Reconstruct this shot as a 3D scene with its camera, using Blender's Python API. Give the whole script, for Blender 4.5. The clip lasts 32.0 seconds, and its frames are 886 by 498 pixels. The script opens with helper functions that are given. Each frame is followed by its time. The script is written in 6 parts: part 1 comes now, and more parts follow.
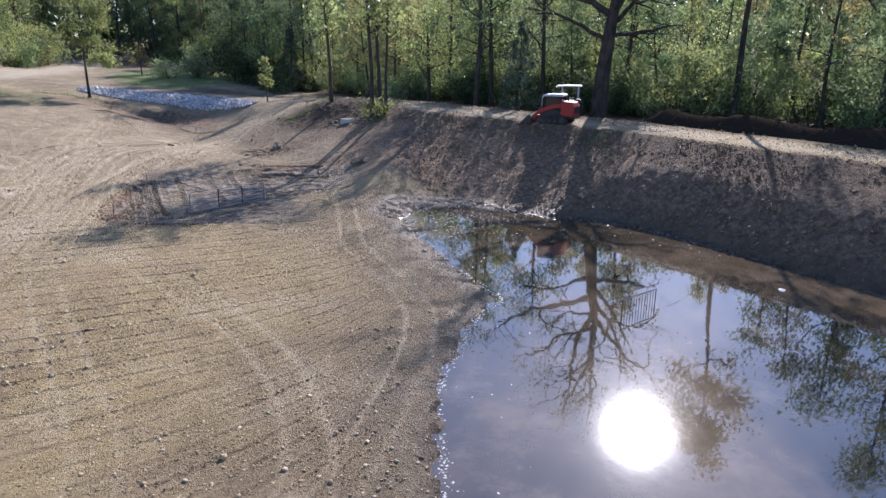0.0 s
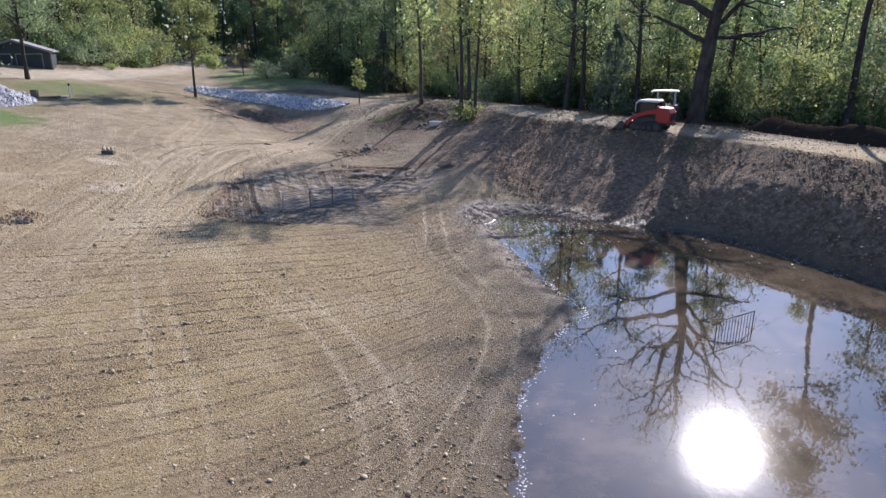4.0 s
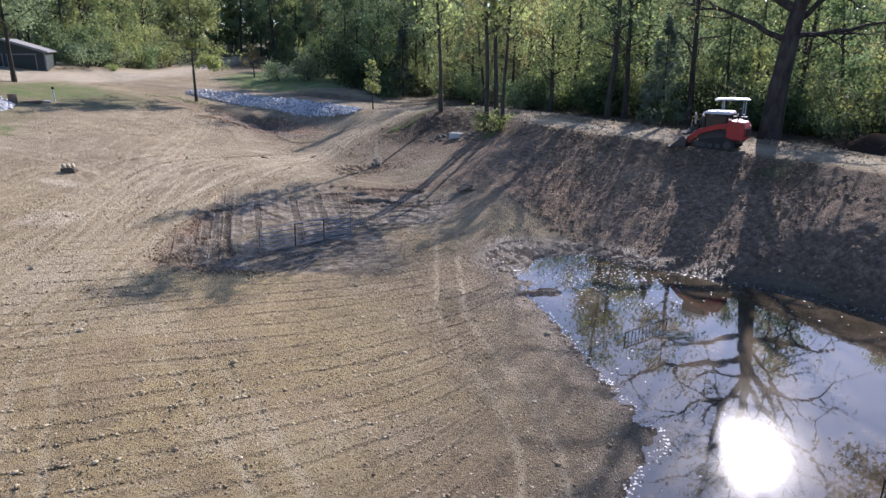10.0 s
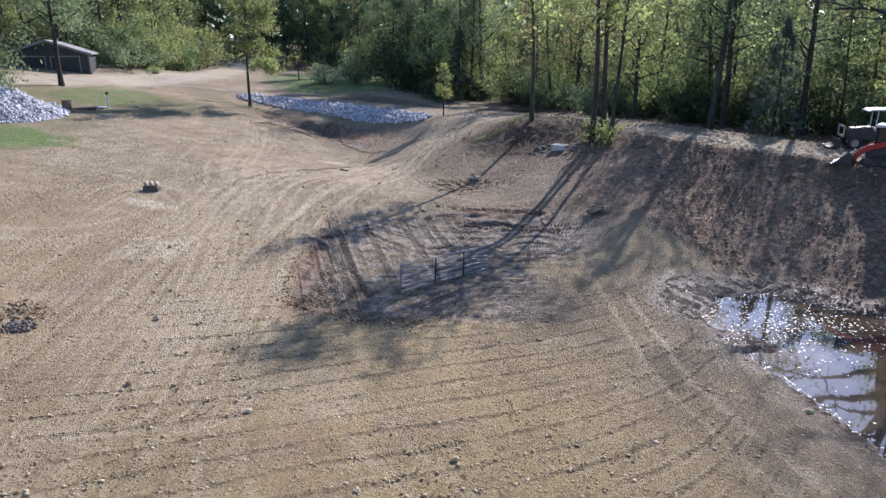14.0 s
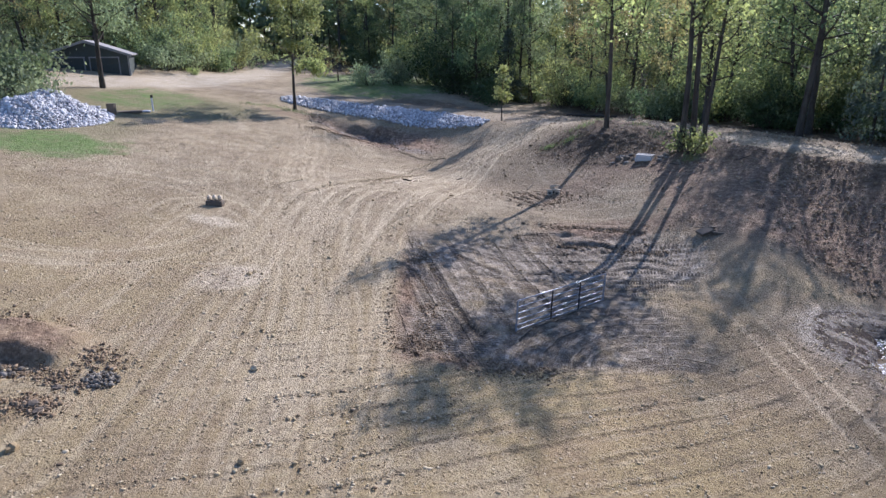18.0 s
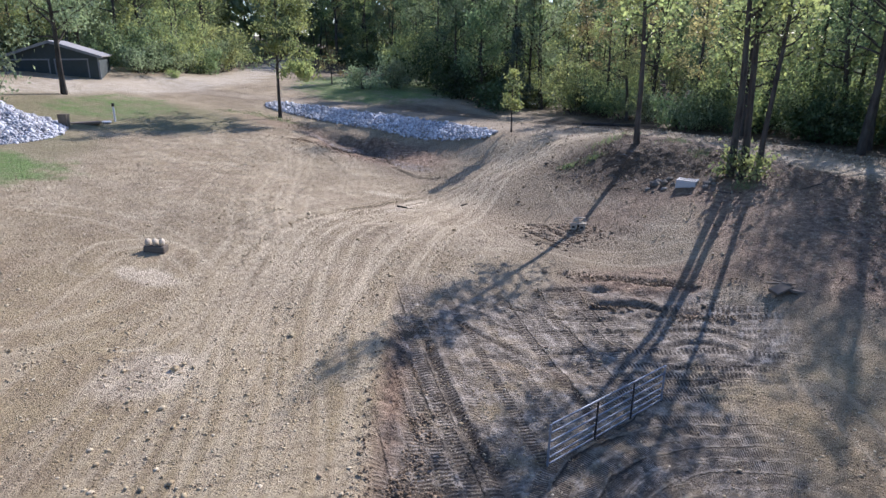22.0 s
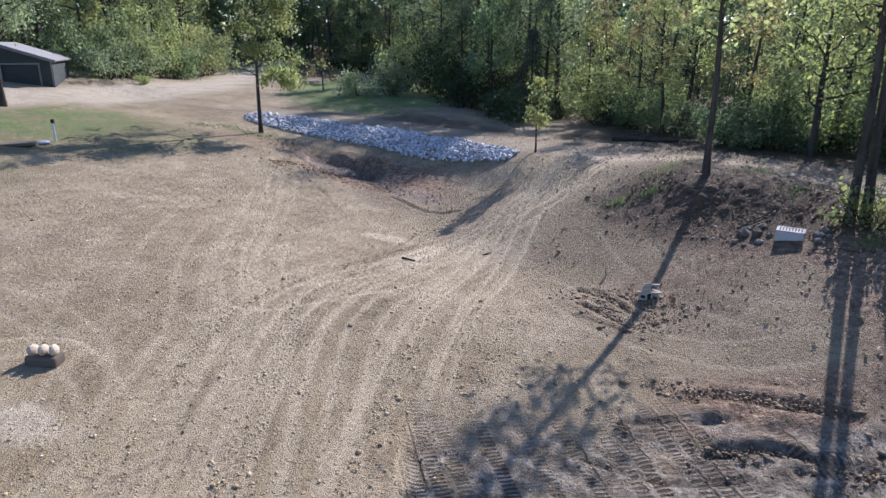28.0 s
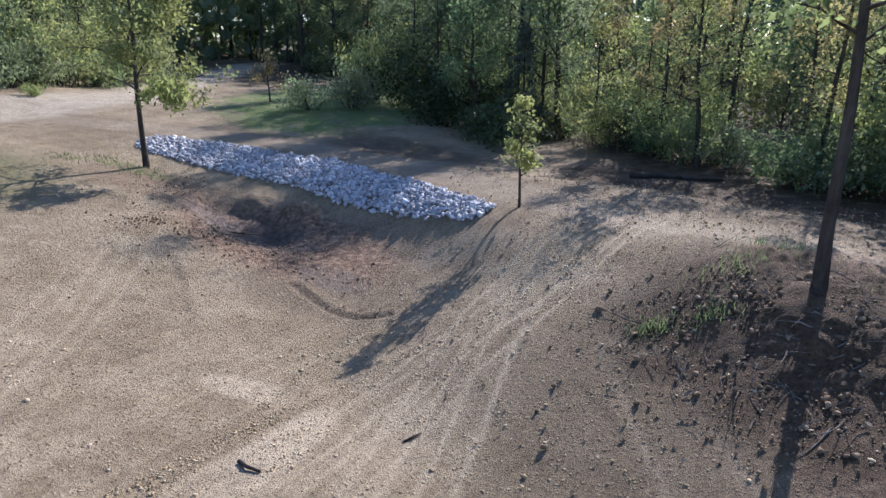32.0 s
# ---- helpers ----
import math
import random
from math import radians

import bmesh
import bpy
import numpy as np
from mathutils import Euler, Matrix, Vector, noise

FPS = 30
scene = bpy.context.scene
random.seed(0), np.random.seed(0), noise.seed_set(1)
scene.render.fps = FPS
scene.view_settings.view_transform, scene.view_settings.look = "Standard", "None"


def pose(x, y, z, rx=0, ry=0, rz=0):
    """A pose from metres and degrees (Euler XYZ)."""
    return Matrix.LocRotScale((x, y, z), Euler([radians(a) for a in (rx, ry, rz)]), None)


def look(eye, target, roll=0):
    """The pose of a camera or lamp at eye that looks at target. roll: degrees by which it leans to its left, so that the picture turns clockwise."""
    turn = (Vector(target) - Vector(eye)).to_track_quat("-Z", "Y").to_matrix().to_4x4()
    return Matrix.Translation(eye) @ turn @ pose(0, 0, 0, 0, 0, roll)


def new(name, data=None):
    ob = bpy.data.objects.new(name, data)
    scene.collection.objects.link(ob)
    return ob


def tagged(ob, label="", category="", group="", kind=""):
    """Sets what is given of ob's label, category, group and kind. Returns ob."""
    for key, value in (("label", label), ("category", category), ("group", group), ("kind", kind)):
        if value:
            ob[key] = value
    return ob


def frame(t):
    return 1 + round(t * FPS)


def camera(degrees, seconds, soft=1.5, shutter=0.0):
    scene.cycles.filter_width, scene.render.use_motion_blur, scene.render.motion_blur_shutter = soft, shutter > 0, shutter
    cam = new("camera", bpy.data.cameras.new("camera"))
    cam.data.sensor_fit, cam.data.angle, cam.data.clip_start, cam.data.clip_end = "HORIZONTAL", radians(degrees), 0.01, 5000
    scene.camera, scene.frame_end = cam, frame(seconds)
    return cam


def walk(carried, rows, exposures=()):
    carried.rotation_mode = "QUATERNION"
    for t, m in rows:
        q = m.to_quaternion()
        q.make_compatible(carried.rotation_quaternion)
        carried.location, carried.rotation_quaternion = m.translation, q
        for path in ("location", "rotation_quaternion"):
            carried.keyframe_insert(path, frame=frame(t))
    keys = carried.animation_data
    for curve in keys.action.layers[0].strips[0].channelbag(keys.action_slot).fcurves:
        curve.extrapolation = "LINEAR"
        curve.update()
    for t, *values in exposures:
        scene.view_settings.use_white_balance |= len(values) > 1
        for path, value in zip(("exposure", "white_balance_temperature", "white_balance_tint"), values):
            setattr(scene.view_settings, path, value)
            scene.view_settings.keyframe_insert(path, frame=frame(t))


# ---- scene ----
cam = camera(68.76, 32.0)
# t, x, y, z, yaw, pitch
ROWS = [
    (0.0, 0.000, 0.000, 8.028, 0.00, -17.35),
    (0.5, -0.017, 0.011, 8.078, 2.87, -17.39),
    (1.0, -0.039, -0.014, 8.141, 4.87, -17.36),
    (1.5, -0.058, -0.048, 8.185, 5.84, -17.34),
    (2.0, -0.071, -0.079, 8.204, 6.53, -17.33),
    (2.5, -0.054, -0.152, 8.237, 7.03, -17.35),
    (4.5, -0.129, 0.495, 8.263, 7.63, -17.36),
    (5.0, -0.136, 0.832, 8.233, 7.84, -17.36),
    (5.5, -0.108, 1.161, 8.249, 8.65, -17.37),
    (6.0, -0.082, 1.588, 8.265, 9.17, -17.38),
    (6.5, -0.113, 2.164, 8.288, 9.49, -17.37),
    (7.0, -0.194, 2.846, 8.284, 9.49, -17.37),
    (7.5, -0.274, 3.575, 8.290, 9.46, -17.36),
    (8.0, -0.355, 4.318, 8.286, 9.50, -17.38),
    (8.5, -0.443, 5.090, 8.264, 9.56, -17.36),
    (9.0, -0.542, 5.850, 8.245, 9.65, -17.38),
    (9.5, -0.636, 6.570, 8.230, 9.81, -17.35),
    (10.0, -0.772, 7.234, 8.206, 9.89, -17.34),
    (10.5, -0.951, 7.891, 8.205, 9.95, -17.36),
    (11.0, -1.152, 8.534, 8.212, 9.99, -17.41),
    (11.5, -1.560, 9.031, 8.240, 10.07, -17.39),
    (12.0, -2.376, 9.365, 8.288, 9.97, -17.40),
    (12.5, -3.518, 9.653, 8.322, 9.82, -17.39),
    (13.0, -4.768, 9.847, 8.360, 10.00, -17.40),
    (13.5, -5.856, 9.946, 8.390, 10.38, -17.37),
    (14.0, -6.793, 10.043, 8.414, 10.61, -17.37),
    (14.5, -7.604, 10.242, 8.382, 10.77, -17.31),
    (16.5, -9.899, 11.565, 8.394, 11.87, -17.29),
    (17.0, -10.239, 11.994, 8.452, 12.16, -17.38),
    (17.5, -10.371, 12.192, 8.482, 12.21, -17.38),
    (18.0, -10.356, 12.311, 8.501, 12.17, -17.40),
    (18.2, -10.349, 12.358, 8.508, 12.15, -17.42),
    (18.3, -10.378, 13.628, 8.722, 12.74, -17.41),
    (18.5, -10.396, 13.852, 8.729, 12.72, -17.43),
    (19.0, -10.441, 14.413, 8.746, 12.66, -17.48),
    (19.5, -10.503, 15.001, 8.700, 12.65, -17.44),
    (20.0, -10.581, 15.539, 8.680, 12.68, -17.47),
    (20.5, -10.756, 16.080, 8.698, 12.61, -17.50),
    (21.0, -10.995, 16.715, 8.719, 12.57, -17.49),
    (21.5, -11.269, 17.521, 8.699, 12.55, -17.51),
    (22.0, -11.591, 18.333, 8.695, 12.41, -17.53),
    (22.5, -11.978, 19.101, 8.672, 12.27, -17.51),
    (23.0, -12.344, 19.742, 8.691, 12.33, -17.44),
    (23.5, -12.691, 20.322, 8.767, 12.35, -17.43),
    (24.0, -13.015, 20.915, 8.804, 12.31, -17.40),
    (24.5, -13.279, 21.509, 8.832, 12.24, -17.41),
    (25.0, -13.483, 22.113, 8.825, 12.02, -17.40),
    (25.5, -13.641, 22.648, 8.824, 11.96, -17.39),
    (27.5, -14.167, 24.747, 8.858, 11.57, -17.50),
    (28.0, -14.109, 25.694, 8.843, 11.99, -17.52),
    (28.5, -13.978, 27.066, 8.805, 12.26, -17.48),
    (29.0, -13.772, 28.519, 8.809, 12.39, -17.47),
    (29.5, -13.671, 30.149, 8.805, 12.33, -17.50),
    (30.0, -13.645, 31.874, 8.813, 12.92, -17.50),
    (30.5, -13.739, 33.615, 8.821, 12.80, -17.42),
    (31.0, -13.868, 35.307, 8.856, 12.13, -17.42),
    (31.5, -14.021, 37.003, 8.850, 12.24, -17.39),
    (32.0, -14.250, 38.680, 8.856, 12.48, -17.43),
]
walk(cam, [(t, pose(x, y, z, 90 + pitch, 0, yaw)) for t, x, y, z, yaw, pitch in ROWS], [(0.0, 0.61, 5750.0, 21.5), (6.0, 0.54, 5850.0, 21.5), (12.0, 0.57, 5740.0, 21.5), (21.0, 0.65, 5600.0, 21.5), (32.0, 0.62, 5600.0, 21.5)])

# ---- daylight ----
SUN_UP, SUN_ROUND = 31.7, 19.0
world = bpy.data.worlds.new("sky")
scene.world = world
world.use_nodes = True
sky = world.node_tree.nodes.new("ShaderNodeTexSky")
sky.sky_type = "NISHITA"
sky.sun_disc = False
sky.sun_elevation, sky.sun_rotation = radians(SUN_UP), radians(SUN_ROUND)
sky.air_density, sky.dust_density, sky.ozone_density = 1.0, 0.4, 4.0
back = world.node_tree.nodes["Background"]
world.node_tree.links.new(sky.outputs[0], back.inputs[0])
back.inputs[1].default_value = 0.12
sun_data = bpy.data.lights.new("sun", "SUN")
sun_data.energy, sun_data.angle, sun_data.color = 4.7, radians(0.53), (1.0, 0.93, 0.81)
sun_way = Vector((math.sin(radians(SUN_ROUND)) * math.cos(radians(SUN_UP)), math.cos(radians(SUN_ROUND)) * math.cos(radians(SUN_UP)), math.sin(radians(SUN_UP))))
sun = new("sun", sun_data)
sun.matrix_world = look(sun_way * 200, (0, 0, 0))

# ---- materials ----
class Mat:
    """A small writer of node materials."""

    def __init__(self, name):
        self.m = bpy.data.materials.new(name)
        self.m.use_nodes = True
        self.t = self.m.node_tree
        self.bsdf = self.t.nodes["Principled BSDF"]
        self.out = self.t.nodes["Material Output"]
        self.co = None

    def node(self, kind, **inputs):
        n = self.t.nodes.new("ShaderNode" + kind)
        for key, v in inputs.items():
            key = key.replace("_", " ")
            self.put(n.inputs[key], v)
        return n

    def put(self, socket, v):
        if isinstance(v, bpy.types.NodeSocket):
            self.t.links.new(v, socket)
        elif isinstance(v, bpy.types.Node):
            self.t.links.new(v.outputs[0], socket)
        elif isinstance(v, (tuple, list)) and len(v) == 3 and socket.type == "RGBA":
            socket.default_value = (*v, 1)
        else:
            socket.default_value = v

    def where(self, world_space=True):
        if self.co is None:
            self.co = self.t.nodes.new("ShaderNodeNewGeometry").outputs["Position"] if world_space else self.t.nodes.new("ShaderNodeTexCoord").outputs["Object"]
        return self.co

    def noise(self, scale, detail=4.0, rough=0.6, stretch=None, out="Fac", shift=None):
        v = self.where()
        if stretch or shift:
            mp = self.node("Mapping", Vector=v)
            mp.inputs["Scale"].default_value = stretch or (1, 1, 1)
            mp.inputs["Rotation"].default_value = shift or (0, 0, 0)
            v = mp.outputs[0]
        n = self.node("TexNoise", Vector=v, Scale=scale, Detail=detail, Roughness=rough)
        return n.outputs[out]

    def cells(self, scale, feature="F1", out="Distance", rand=1.0):
        n = self.node("TexVoronoi", Vector=self.where(), Scale=scale, Randomness=rand)
        n.feature = feature
        return n.outputs[out]

    def ramp(self, v, *stops):
        n = self.node("ValToRGB", Fac=v)
        el = n.color_ramp.elements
        while len(el) < len(stops):
            el.new(0.5)
        for e, (at, c) in zip(el, stops):
            e.position = at
            e.color = (c, c, c, 1) if isinstance(c, (int, float)) else (*c, 1)
        return n.outputs[0]

    def mix(self, f, a, b, blend="MIX"):
        n = self.t.nodes.new("ShaderNodeMix")
        n.data_type, n.blend_type = "RGBA", blend
        self.put(n.inputs["Factor"], f)
        self.put(n.inputs[6], a)
        self.put(n.inputs[7], b)
        return n.outputs[2]

    def math(self, op, a, b=0.0, clamp=False):
        n = self.t.nodes.new("ShaderNodeMath")
        n.operation, n.use_clamp = op, clamp
        self.put(n.inputs[0], a)
        self.put(n.inputs[1], b)
        return n.outputs[0]

    def attr(self, name):
        n = self.t.nodes.new("ShaderNodeAttribute")
        n.attribute_name = name
        return n.outputs["Fac"]

    def bump(self, h, strength=0.5, distance=0.05, normal=None):
        n = self.node("Bump", Height=h, Strength=strength, Distance=distance)
        if normal:
            self.put(n.inputs["Normal"], normal)
        return n.outputs[0]

    def finish(self, color=None, rough=None, normal=None, metal=None, spec=None):
        for key, v in (("Base Color", color), ("Roughness", rough), ("Normal", normal), ("Metallic", metal), ("Specular IOR Level", spec)):
            if v is not None:
                self.put(self.bsdf.inputs[key], v)
        return self.m


def ground_material():
    m = Mat("bare_soil")
    pos = m.node("SeparateXYZ", Vector=m.where())
    px, py = pos.outputs[0], pos.outputs[1]
    big, mid, fine = m.noise(0.12, 5), m.noise(0.9, 7, 0.7), m.noise(9.0, 8, 0.75)
    grit = m.noise(55.0, 4, 0.75)
    c = m.ramp(mid, (0.3, (0.278, 0.196, 0.080)), (0.5, (0.374, 0.272, 0.116)), (0.72, (0.462, 0.352, 0.162)))
    c = m.mix(m.ramp(big, (0.35, 0.0), (0.7, 0.6)), c, (0.438, 0.322, 0.142))
    c = m.mix(m.ramp(m.noise(0.35, 6, 0.7, shift=(0, 0, 2)), (0.48, 0.0), (0.66, 0.6)), c, (0.34, 0.222, 0.125))
    c = m.mix(m.ramp(m.noise(0.5, 6, 0.75, shift=(0, 1, 0)), (0.30, 0.55), (0.45, 0.0)), c, (0.25, 0.172, 0.095))
    # the trodden upper field is greyer, the soil by the pond damp and brown
    c = m.mix(m.math("MULTIPLY", m.attr("trodden"), m.ramp(mid, (0.3, 0.55), (0.6, 0.85))), c, m.ramp(m.noise(0.7, 7, 0.72, shift=(0, 2, 0)), (0.34, (0.165, 0.127, 0.082)), (0.5, (0.305, 0.240, 0.155)), (0.66, (0.455, 0.366, 0.246))))
    # at the bank's foot and round the pit this tint also stands for shadow
    c = m.mix(m.math("MULTIPLY", m.attr("damp_and_shade"), m.ramp(m.noise(0.8, 6, 0.7), (0.3, 0.6), (0.6, 1.0))), c, m.ramp(m.noise(1.6, 7, 0.75), (0.36, (0.098, 0.068, 0.04)), (0.62, (0.215, 0.155, 0.092))))
    # streaks drawn out along the way of the machines
    way = m.node("CombineXYZ", X=m.math("MULTIPLY", m.attr("across"), 4.2), Y=m.math("MULTIPLY", m.attr("alongway"), 0.1), Z=m.math("MULTIPLY", mid, 0.5))
    drag = m.node("TexNoise", Vector=way.outputs[0], Scale=1.0, Detail=5.0, Roughness=0.7).outputs["Fac"]
    ragged = m.ramp(m.noise(2.2, 6, 0.7), (0.3, 0.25), (0.6, 1.0))
    haul = m.math("MULTIPLY", m.math("MULTIPLY", m.attr("haul"), ragged), m.ramp(m.noise(0.25, 3), (0.35, 0.3), (0.6, 1.0)))
    c = m.mix(m.math("MULTIPLY", haul, m.ramp(drag, (0.50, 0.0), (0.62, 0.75))), c, (0.52, 0.415, 0.268))
    c = m.mix(m.math("MULTIPLY", haul, m.ramp(drag, (0.36, 0.7), (0.47, 0.0))), c, (0.195, 0.138, 0.082))
    c = m.mix(m.math("MULTIPLY", m.attr("dry"), m.ramp(m.noise(1.4, 6, 0.7), (0.32, 0.2), (0.5, 1.0))), c, (0.66, 0.54, 0.37))
    # dusty pale sheets and darker brown ones, metres across
    sheet = m.noise(0.28, 8, 0.72, shift=(1, 2, 0))
    c = m.mix(m.ramp(sheet, (0.52, 0.0), (0.64, 0.5)), c, (0.53, 0.425, 0.275))
    c = m.mix(m.ramp(sheet, (0.36, 0.5), (0.47, 0.0)), c, (0.20, 0.142, 0.084))
    # grain: crumbs lighter and darker than the soil they lie in
    c = m.mix(m.ramp(fine, (0.46, 0.0), (0.70, 0.32)), c, (0.52, 0.40, 0.23))
    c = m.mix(m.ramp(fine, (0.34, 0.72), (0.485, 0.0)), c, (0.105, 0.072, 0.041))
    # loose crumbly patches, darker than the trodden soil between them
    crumbly = m.math("MULTIPLY", m.ramp(m.noise(2.6, 8, 0.8, shift=(2, 0, 1)), (0.50, 0.0), (0.62, 0.62)), m.ramp(m.noise(0.3, 4, shift=(1, 1, 0)), (0.42, 0.1), (0.58, 1.0)))
    c = m.mix(crumbly, c, (0.135, 0.094, 0.054))
    c = m.mix(m.ramp(grit, (0.38, 0.55), (0.5, 0.0)), c, (0.13, 0.09, 0.05))
    c = m.mix(m.ramp(grit, (0.54, 0.0), (0.66, 0.45)), c, (0.58, 0.47, 0.30))
    crumbs = 0.0
    for size, lo, hi in ((8.0, 0.62, 0.55), (15.0, 0.52, 0.5), (26.0, 0.45, 0.4)):
        body = m.ramp(m.cells(size), (0.16, 1.0), (0.34, 0.0))
        kind = m.node("SeparateXYZ", Vector=m.cells(size, out="Color"))
        here = m.math("MULTIPLY", body, m.ramp(kind.outputs[0], (lo, 0.0), (lo + 0.1, 1.0)))
        c = m.mix(m.math("MULTIPLY", here, hi), c, m.ramp(kind.outputs[1], (0.15, (0.19, 0.13, 0.072)), (0.4, (0.36, 0.262, 0.14)), (0.75, (0.58, 0.465, 0.29)), (1.0, (0.68, 0.58, 0.42))))
        crumbs = m.math("ADD", m.math("MULTIPLY", here, 8.0 / size), crumbs)
    # thin rills along the slope, ragged and broken, their shadow drawn as a dark line
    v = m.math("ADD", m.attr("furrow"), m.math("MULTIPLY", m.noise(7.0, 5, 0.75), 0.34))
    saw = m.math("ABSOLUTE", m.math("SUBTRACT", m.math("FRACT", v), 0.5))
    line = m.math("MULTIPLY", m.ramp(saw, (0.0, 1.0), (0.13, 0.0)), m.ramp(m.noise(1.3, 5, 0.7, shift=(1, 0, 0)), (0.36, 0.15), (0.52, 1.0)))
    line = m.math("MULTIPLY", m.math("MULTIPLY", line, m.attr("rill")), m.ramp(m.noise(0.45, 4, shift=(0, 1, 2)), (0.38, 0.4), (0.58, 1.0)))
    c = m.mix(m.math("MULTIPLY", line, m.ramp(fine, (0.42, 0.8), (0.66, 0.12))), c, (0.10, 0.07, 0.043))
    # sunlit flank of each rill, put in as a paler band
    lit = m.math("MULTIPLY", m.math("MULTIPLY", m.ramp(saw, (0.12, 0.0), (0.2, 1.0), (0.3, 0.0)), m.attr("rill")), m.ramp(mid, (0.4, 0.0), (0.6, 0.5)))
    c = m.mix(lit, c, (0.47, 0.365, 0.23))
    c = m.mix(m.math("MULTIPLY", m.attr("track"), m.ramp(fine, (0.30, 0.5), (0.6, 1.0))), c, (0.55, 0.44, 0.285))
    # grey clay where the machine has turned, printed with its cleats
    clay = m.ramp(m.noise(2.4, 8, 0.78), (0.36, (0.085, 0.065, 0.045)), (0.5, (0.235, 0.190, 0.136)), (0.64, (0.50, 0.42, 0.32)))
    c = m.mix(m.math("MULTIPLY", m.attr("clay"), m.ramp(m.noise(0.9, 5), (0.30, 0.35), (0.5, 1.0))), c, clay)
    dx, dy = m.math("ADD", px, 7.5), m.math("SUBTRACT", py, 28.0)
    ang = m.math("ARCTAN2", dy, dx)
    rad = m.math("SQRT", m.math("ADD", m.math("MULTIPLY", dx, dx), m.math("MULTIPLY", dy, dy)))
    # on the western side the passes run straight down to the gate
    west = m.math("LESS_THAN", m.math("ADD", px, m.math("MULTIPLY", m.math("SUBTRACT", py, 31.0), -0.35)), -11.6)
    down = m.math("ADD", m.math("MULTIPLY", px, 0.90), m.math("MULTIPLY", py, 0.44))
    lengthways = m.math("SUBTRACT", m.math("MULTIPLY", py, 0.90), m.math("MULTIPLY", px, 0.44))
    pick = lambda one, two: m.math("ADD", m.math("MULTIPLY", west, one), m.math("MULTIPLY", m.math("SUBTRACT", 1.0, west), two))
    rad = pick(m.math("ADD", down, 40.0), m.math("ADD", rad, m.math("MULTIPLY", m.noise(0.5, 3), 0.5)))
    step = pick(m.math("MULTIPLY", lengthways, 56.0), m.math("MULTIPLY", ang, 430.0))
    turn_no = m.math("FLOOR", m.math("DIVIDE", rad, 0.43))
    lane = m.math("FRACT", m.math("DIVIDE", rad, 0.43))
    chance = m.node("TexWhiteNoise")
    chance.noise_dimensions = "1D"
    m.put(chance.inputs["W"], turn_no)
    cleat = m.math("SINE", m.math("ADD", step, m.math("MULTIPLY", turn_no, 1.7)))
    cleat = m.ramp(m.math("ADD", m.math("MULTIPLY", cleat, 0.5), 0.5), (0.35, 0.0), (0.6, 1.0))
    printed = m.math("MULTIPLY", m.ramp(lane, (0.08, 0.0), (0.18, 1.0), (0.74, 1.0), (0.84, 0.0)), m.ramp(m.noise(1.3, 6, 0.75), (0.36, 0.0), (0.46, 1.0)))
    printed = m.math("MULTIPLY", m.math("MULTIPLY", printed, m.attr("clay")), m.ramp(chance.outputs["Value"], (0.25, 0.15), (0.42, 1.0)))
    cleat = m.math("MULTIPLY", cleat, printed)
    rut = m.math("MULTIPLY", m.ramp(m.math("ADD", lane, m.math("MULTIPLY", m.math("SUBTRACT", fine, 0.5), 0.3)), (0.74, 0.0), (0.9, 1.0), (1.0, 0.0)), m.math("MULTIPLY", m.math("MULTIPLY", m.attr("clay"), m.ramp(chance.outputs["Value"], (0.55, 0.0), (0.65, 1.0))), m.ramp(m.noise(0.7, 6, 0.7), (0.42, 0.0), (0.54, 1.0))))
    # shade inside the prints and ruts is darkened into the colour
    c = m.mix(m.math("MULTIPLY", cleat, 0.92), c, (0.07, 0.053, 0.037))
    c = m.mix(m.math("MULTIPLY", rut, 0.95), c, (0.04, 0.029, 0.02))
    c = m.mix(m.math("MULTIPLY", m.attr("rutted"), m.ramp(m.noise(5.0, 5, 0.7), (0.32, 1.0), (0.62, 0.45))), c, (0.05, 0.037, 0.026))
    # dark loose earth of the bank; by the clay and pit also painted shade
    loose = m.ramp(m.noise(4.2, 8, 0.8), (0.36, (0.062, 0.039, 0.024)), (0.5, (0.205, 0.128, 0.078)), (0.64, (0.43, 0.305, 0.195)))
    c = m.mix(m.math("MULTIPLY", m.attr("loose"), m.ramp(m.noise(1.7, 6), (0.30, 0.55), (0.5, 1.0))), c, loose)
    # gravel of the lane and drive
    peb = m.cells(22.0, out="Color")
    grav = m.mix(m.ramp(peb, (0.2, 0.0), (0.8, 1.0)), (0.33, 0.26, 0.17), (0.62, 0.53, 0.395))
    c = m.mix(m.math("MULTIPLY", m.attr("gravel"), m.ramp(m.noise(0.8, 5), (0.3, 0.35), (0.55, 1.0))), c, grav)
    # thin dull grass over the soil towards the drive
    c = m.mix(m.math("MULTIPLY", m.attr("sward"), m.ramp(m.noise(1.6, 7, 0.72), (0.3, 0.45), (0.55, 0.95))), c, m.ramp(m.noise(7.0, 6, 0.7), (0.36, (0.13, 0.115, 0.05)), (0.62, (0.245, 0.215, 0.105))))
    turf = m.mix(m.ramp(m.noise(6.0, 6), (0.35, 0.0), (0.7, 1.0)), (0.072, 0.13, 0.024), (0.16, 0.25, 0.055))
    g = m.ramp(m.math("ADD", m.math("SUBTRACT", m.attr("turf"), 0.5), m.math("MULTIPLY", m.math("SUBTRACT", m.noise(0.6, 9, 0.78), 0.5), 2.6)), (0.0, 0.0), (0.5, 0.9))
    g = m.math("MULTIPLY", g, m.ramp(m.noise(5.0, 6, 0.7), (0.34, 0.6), (0.52, 1.0)))
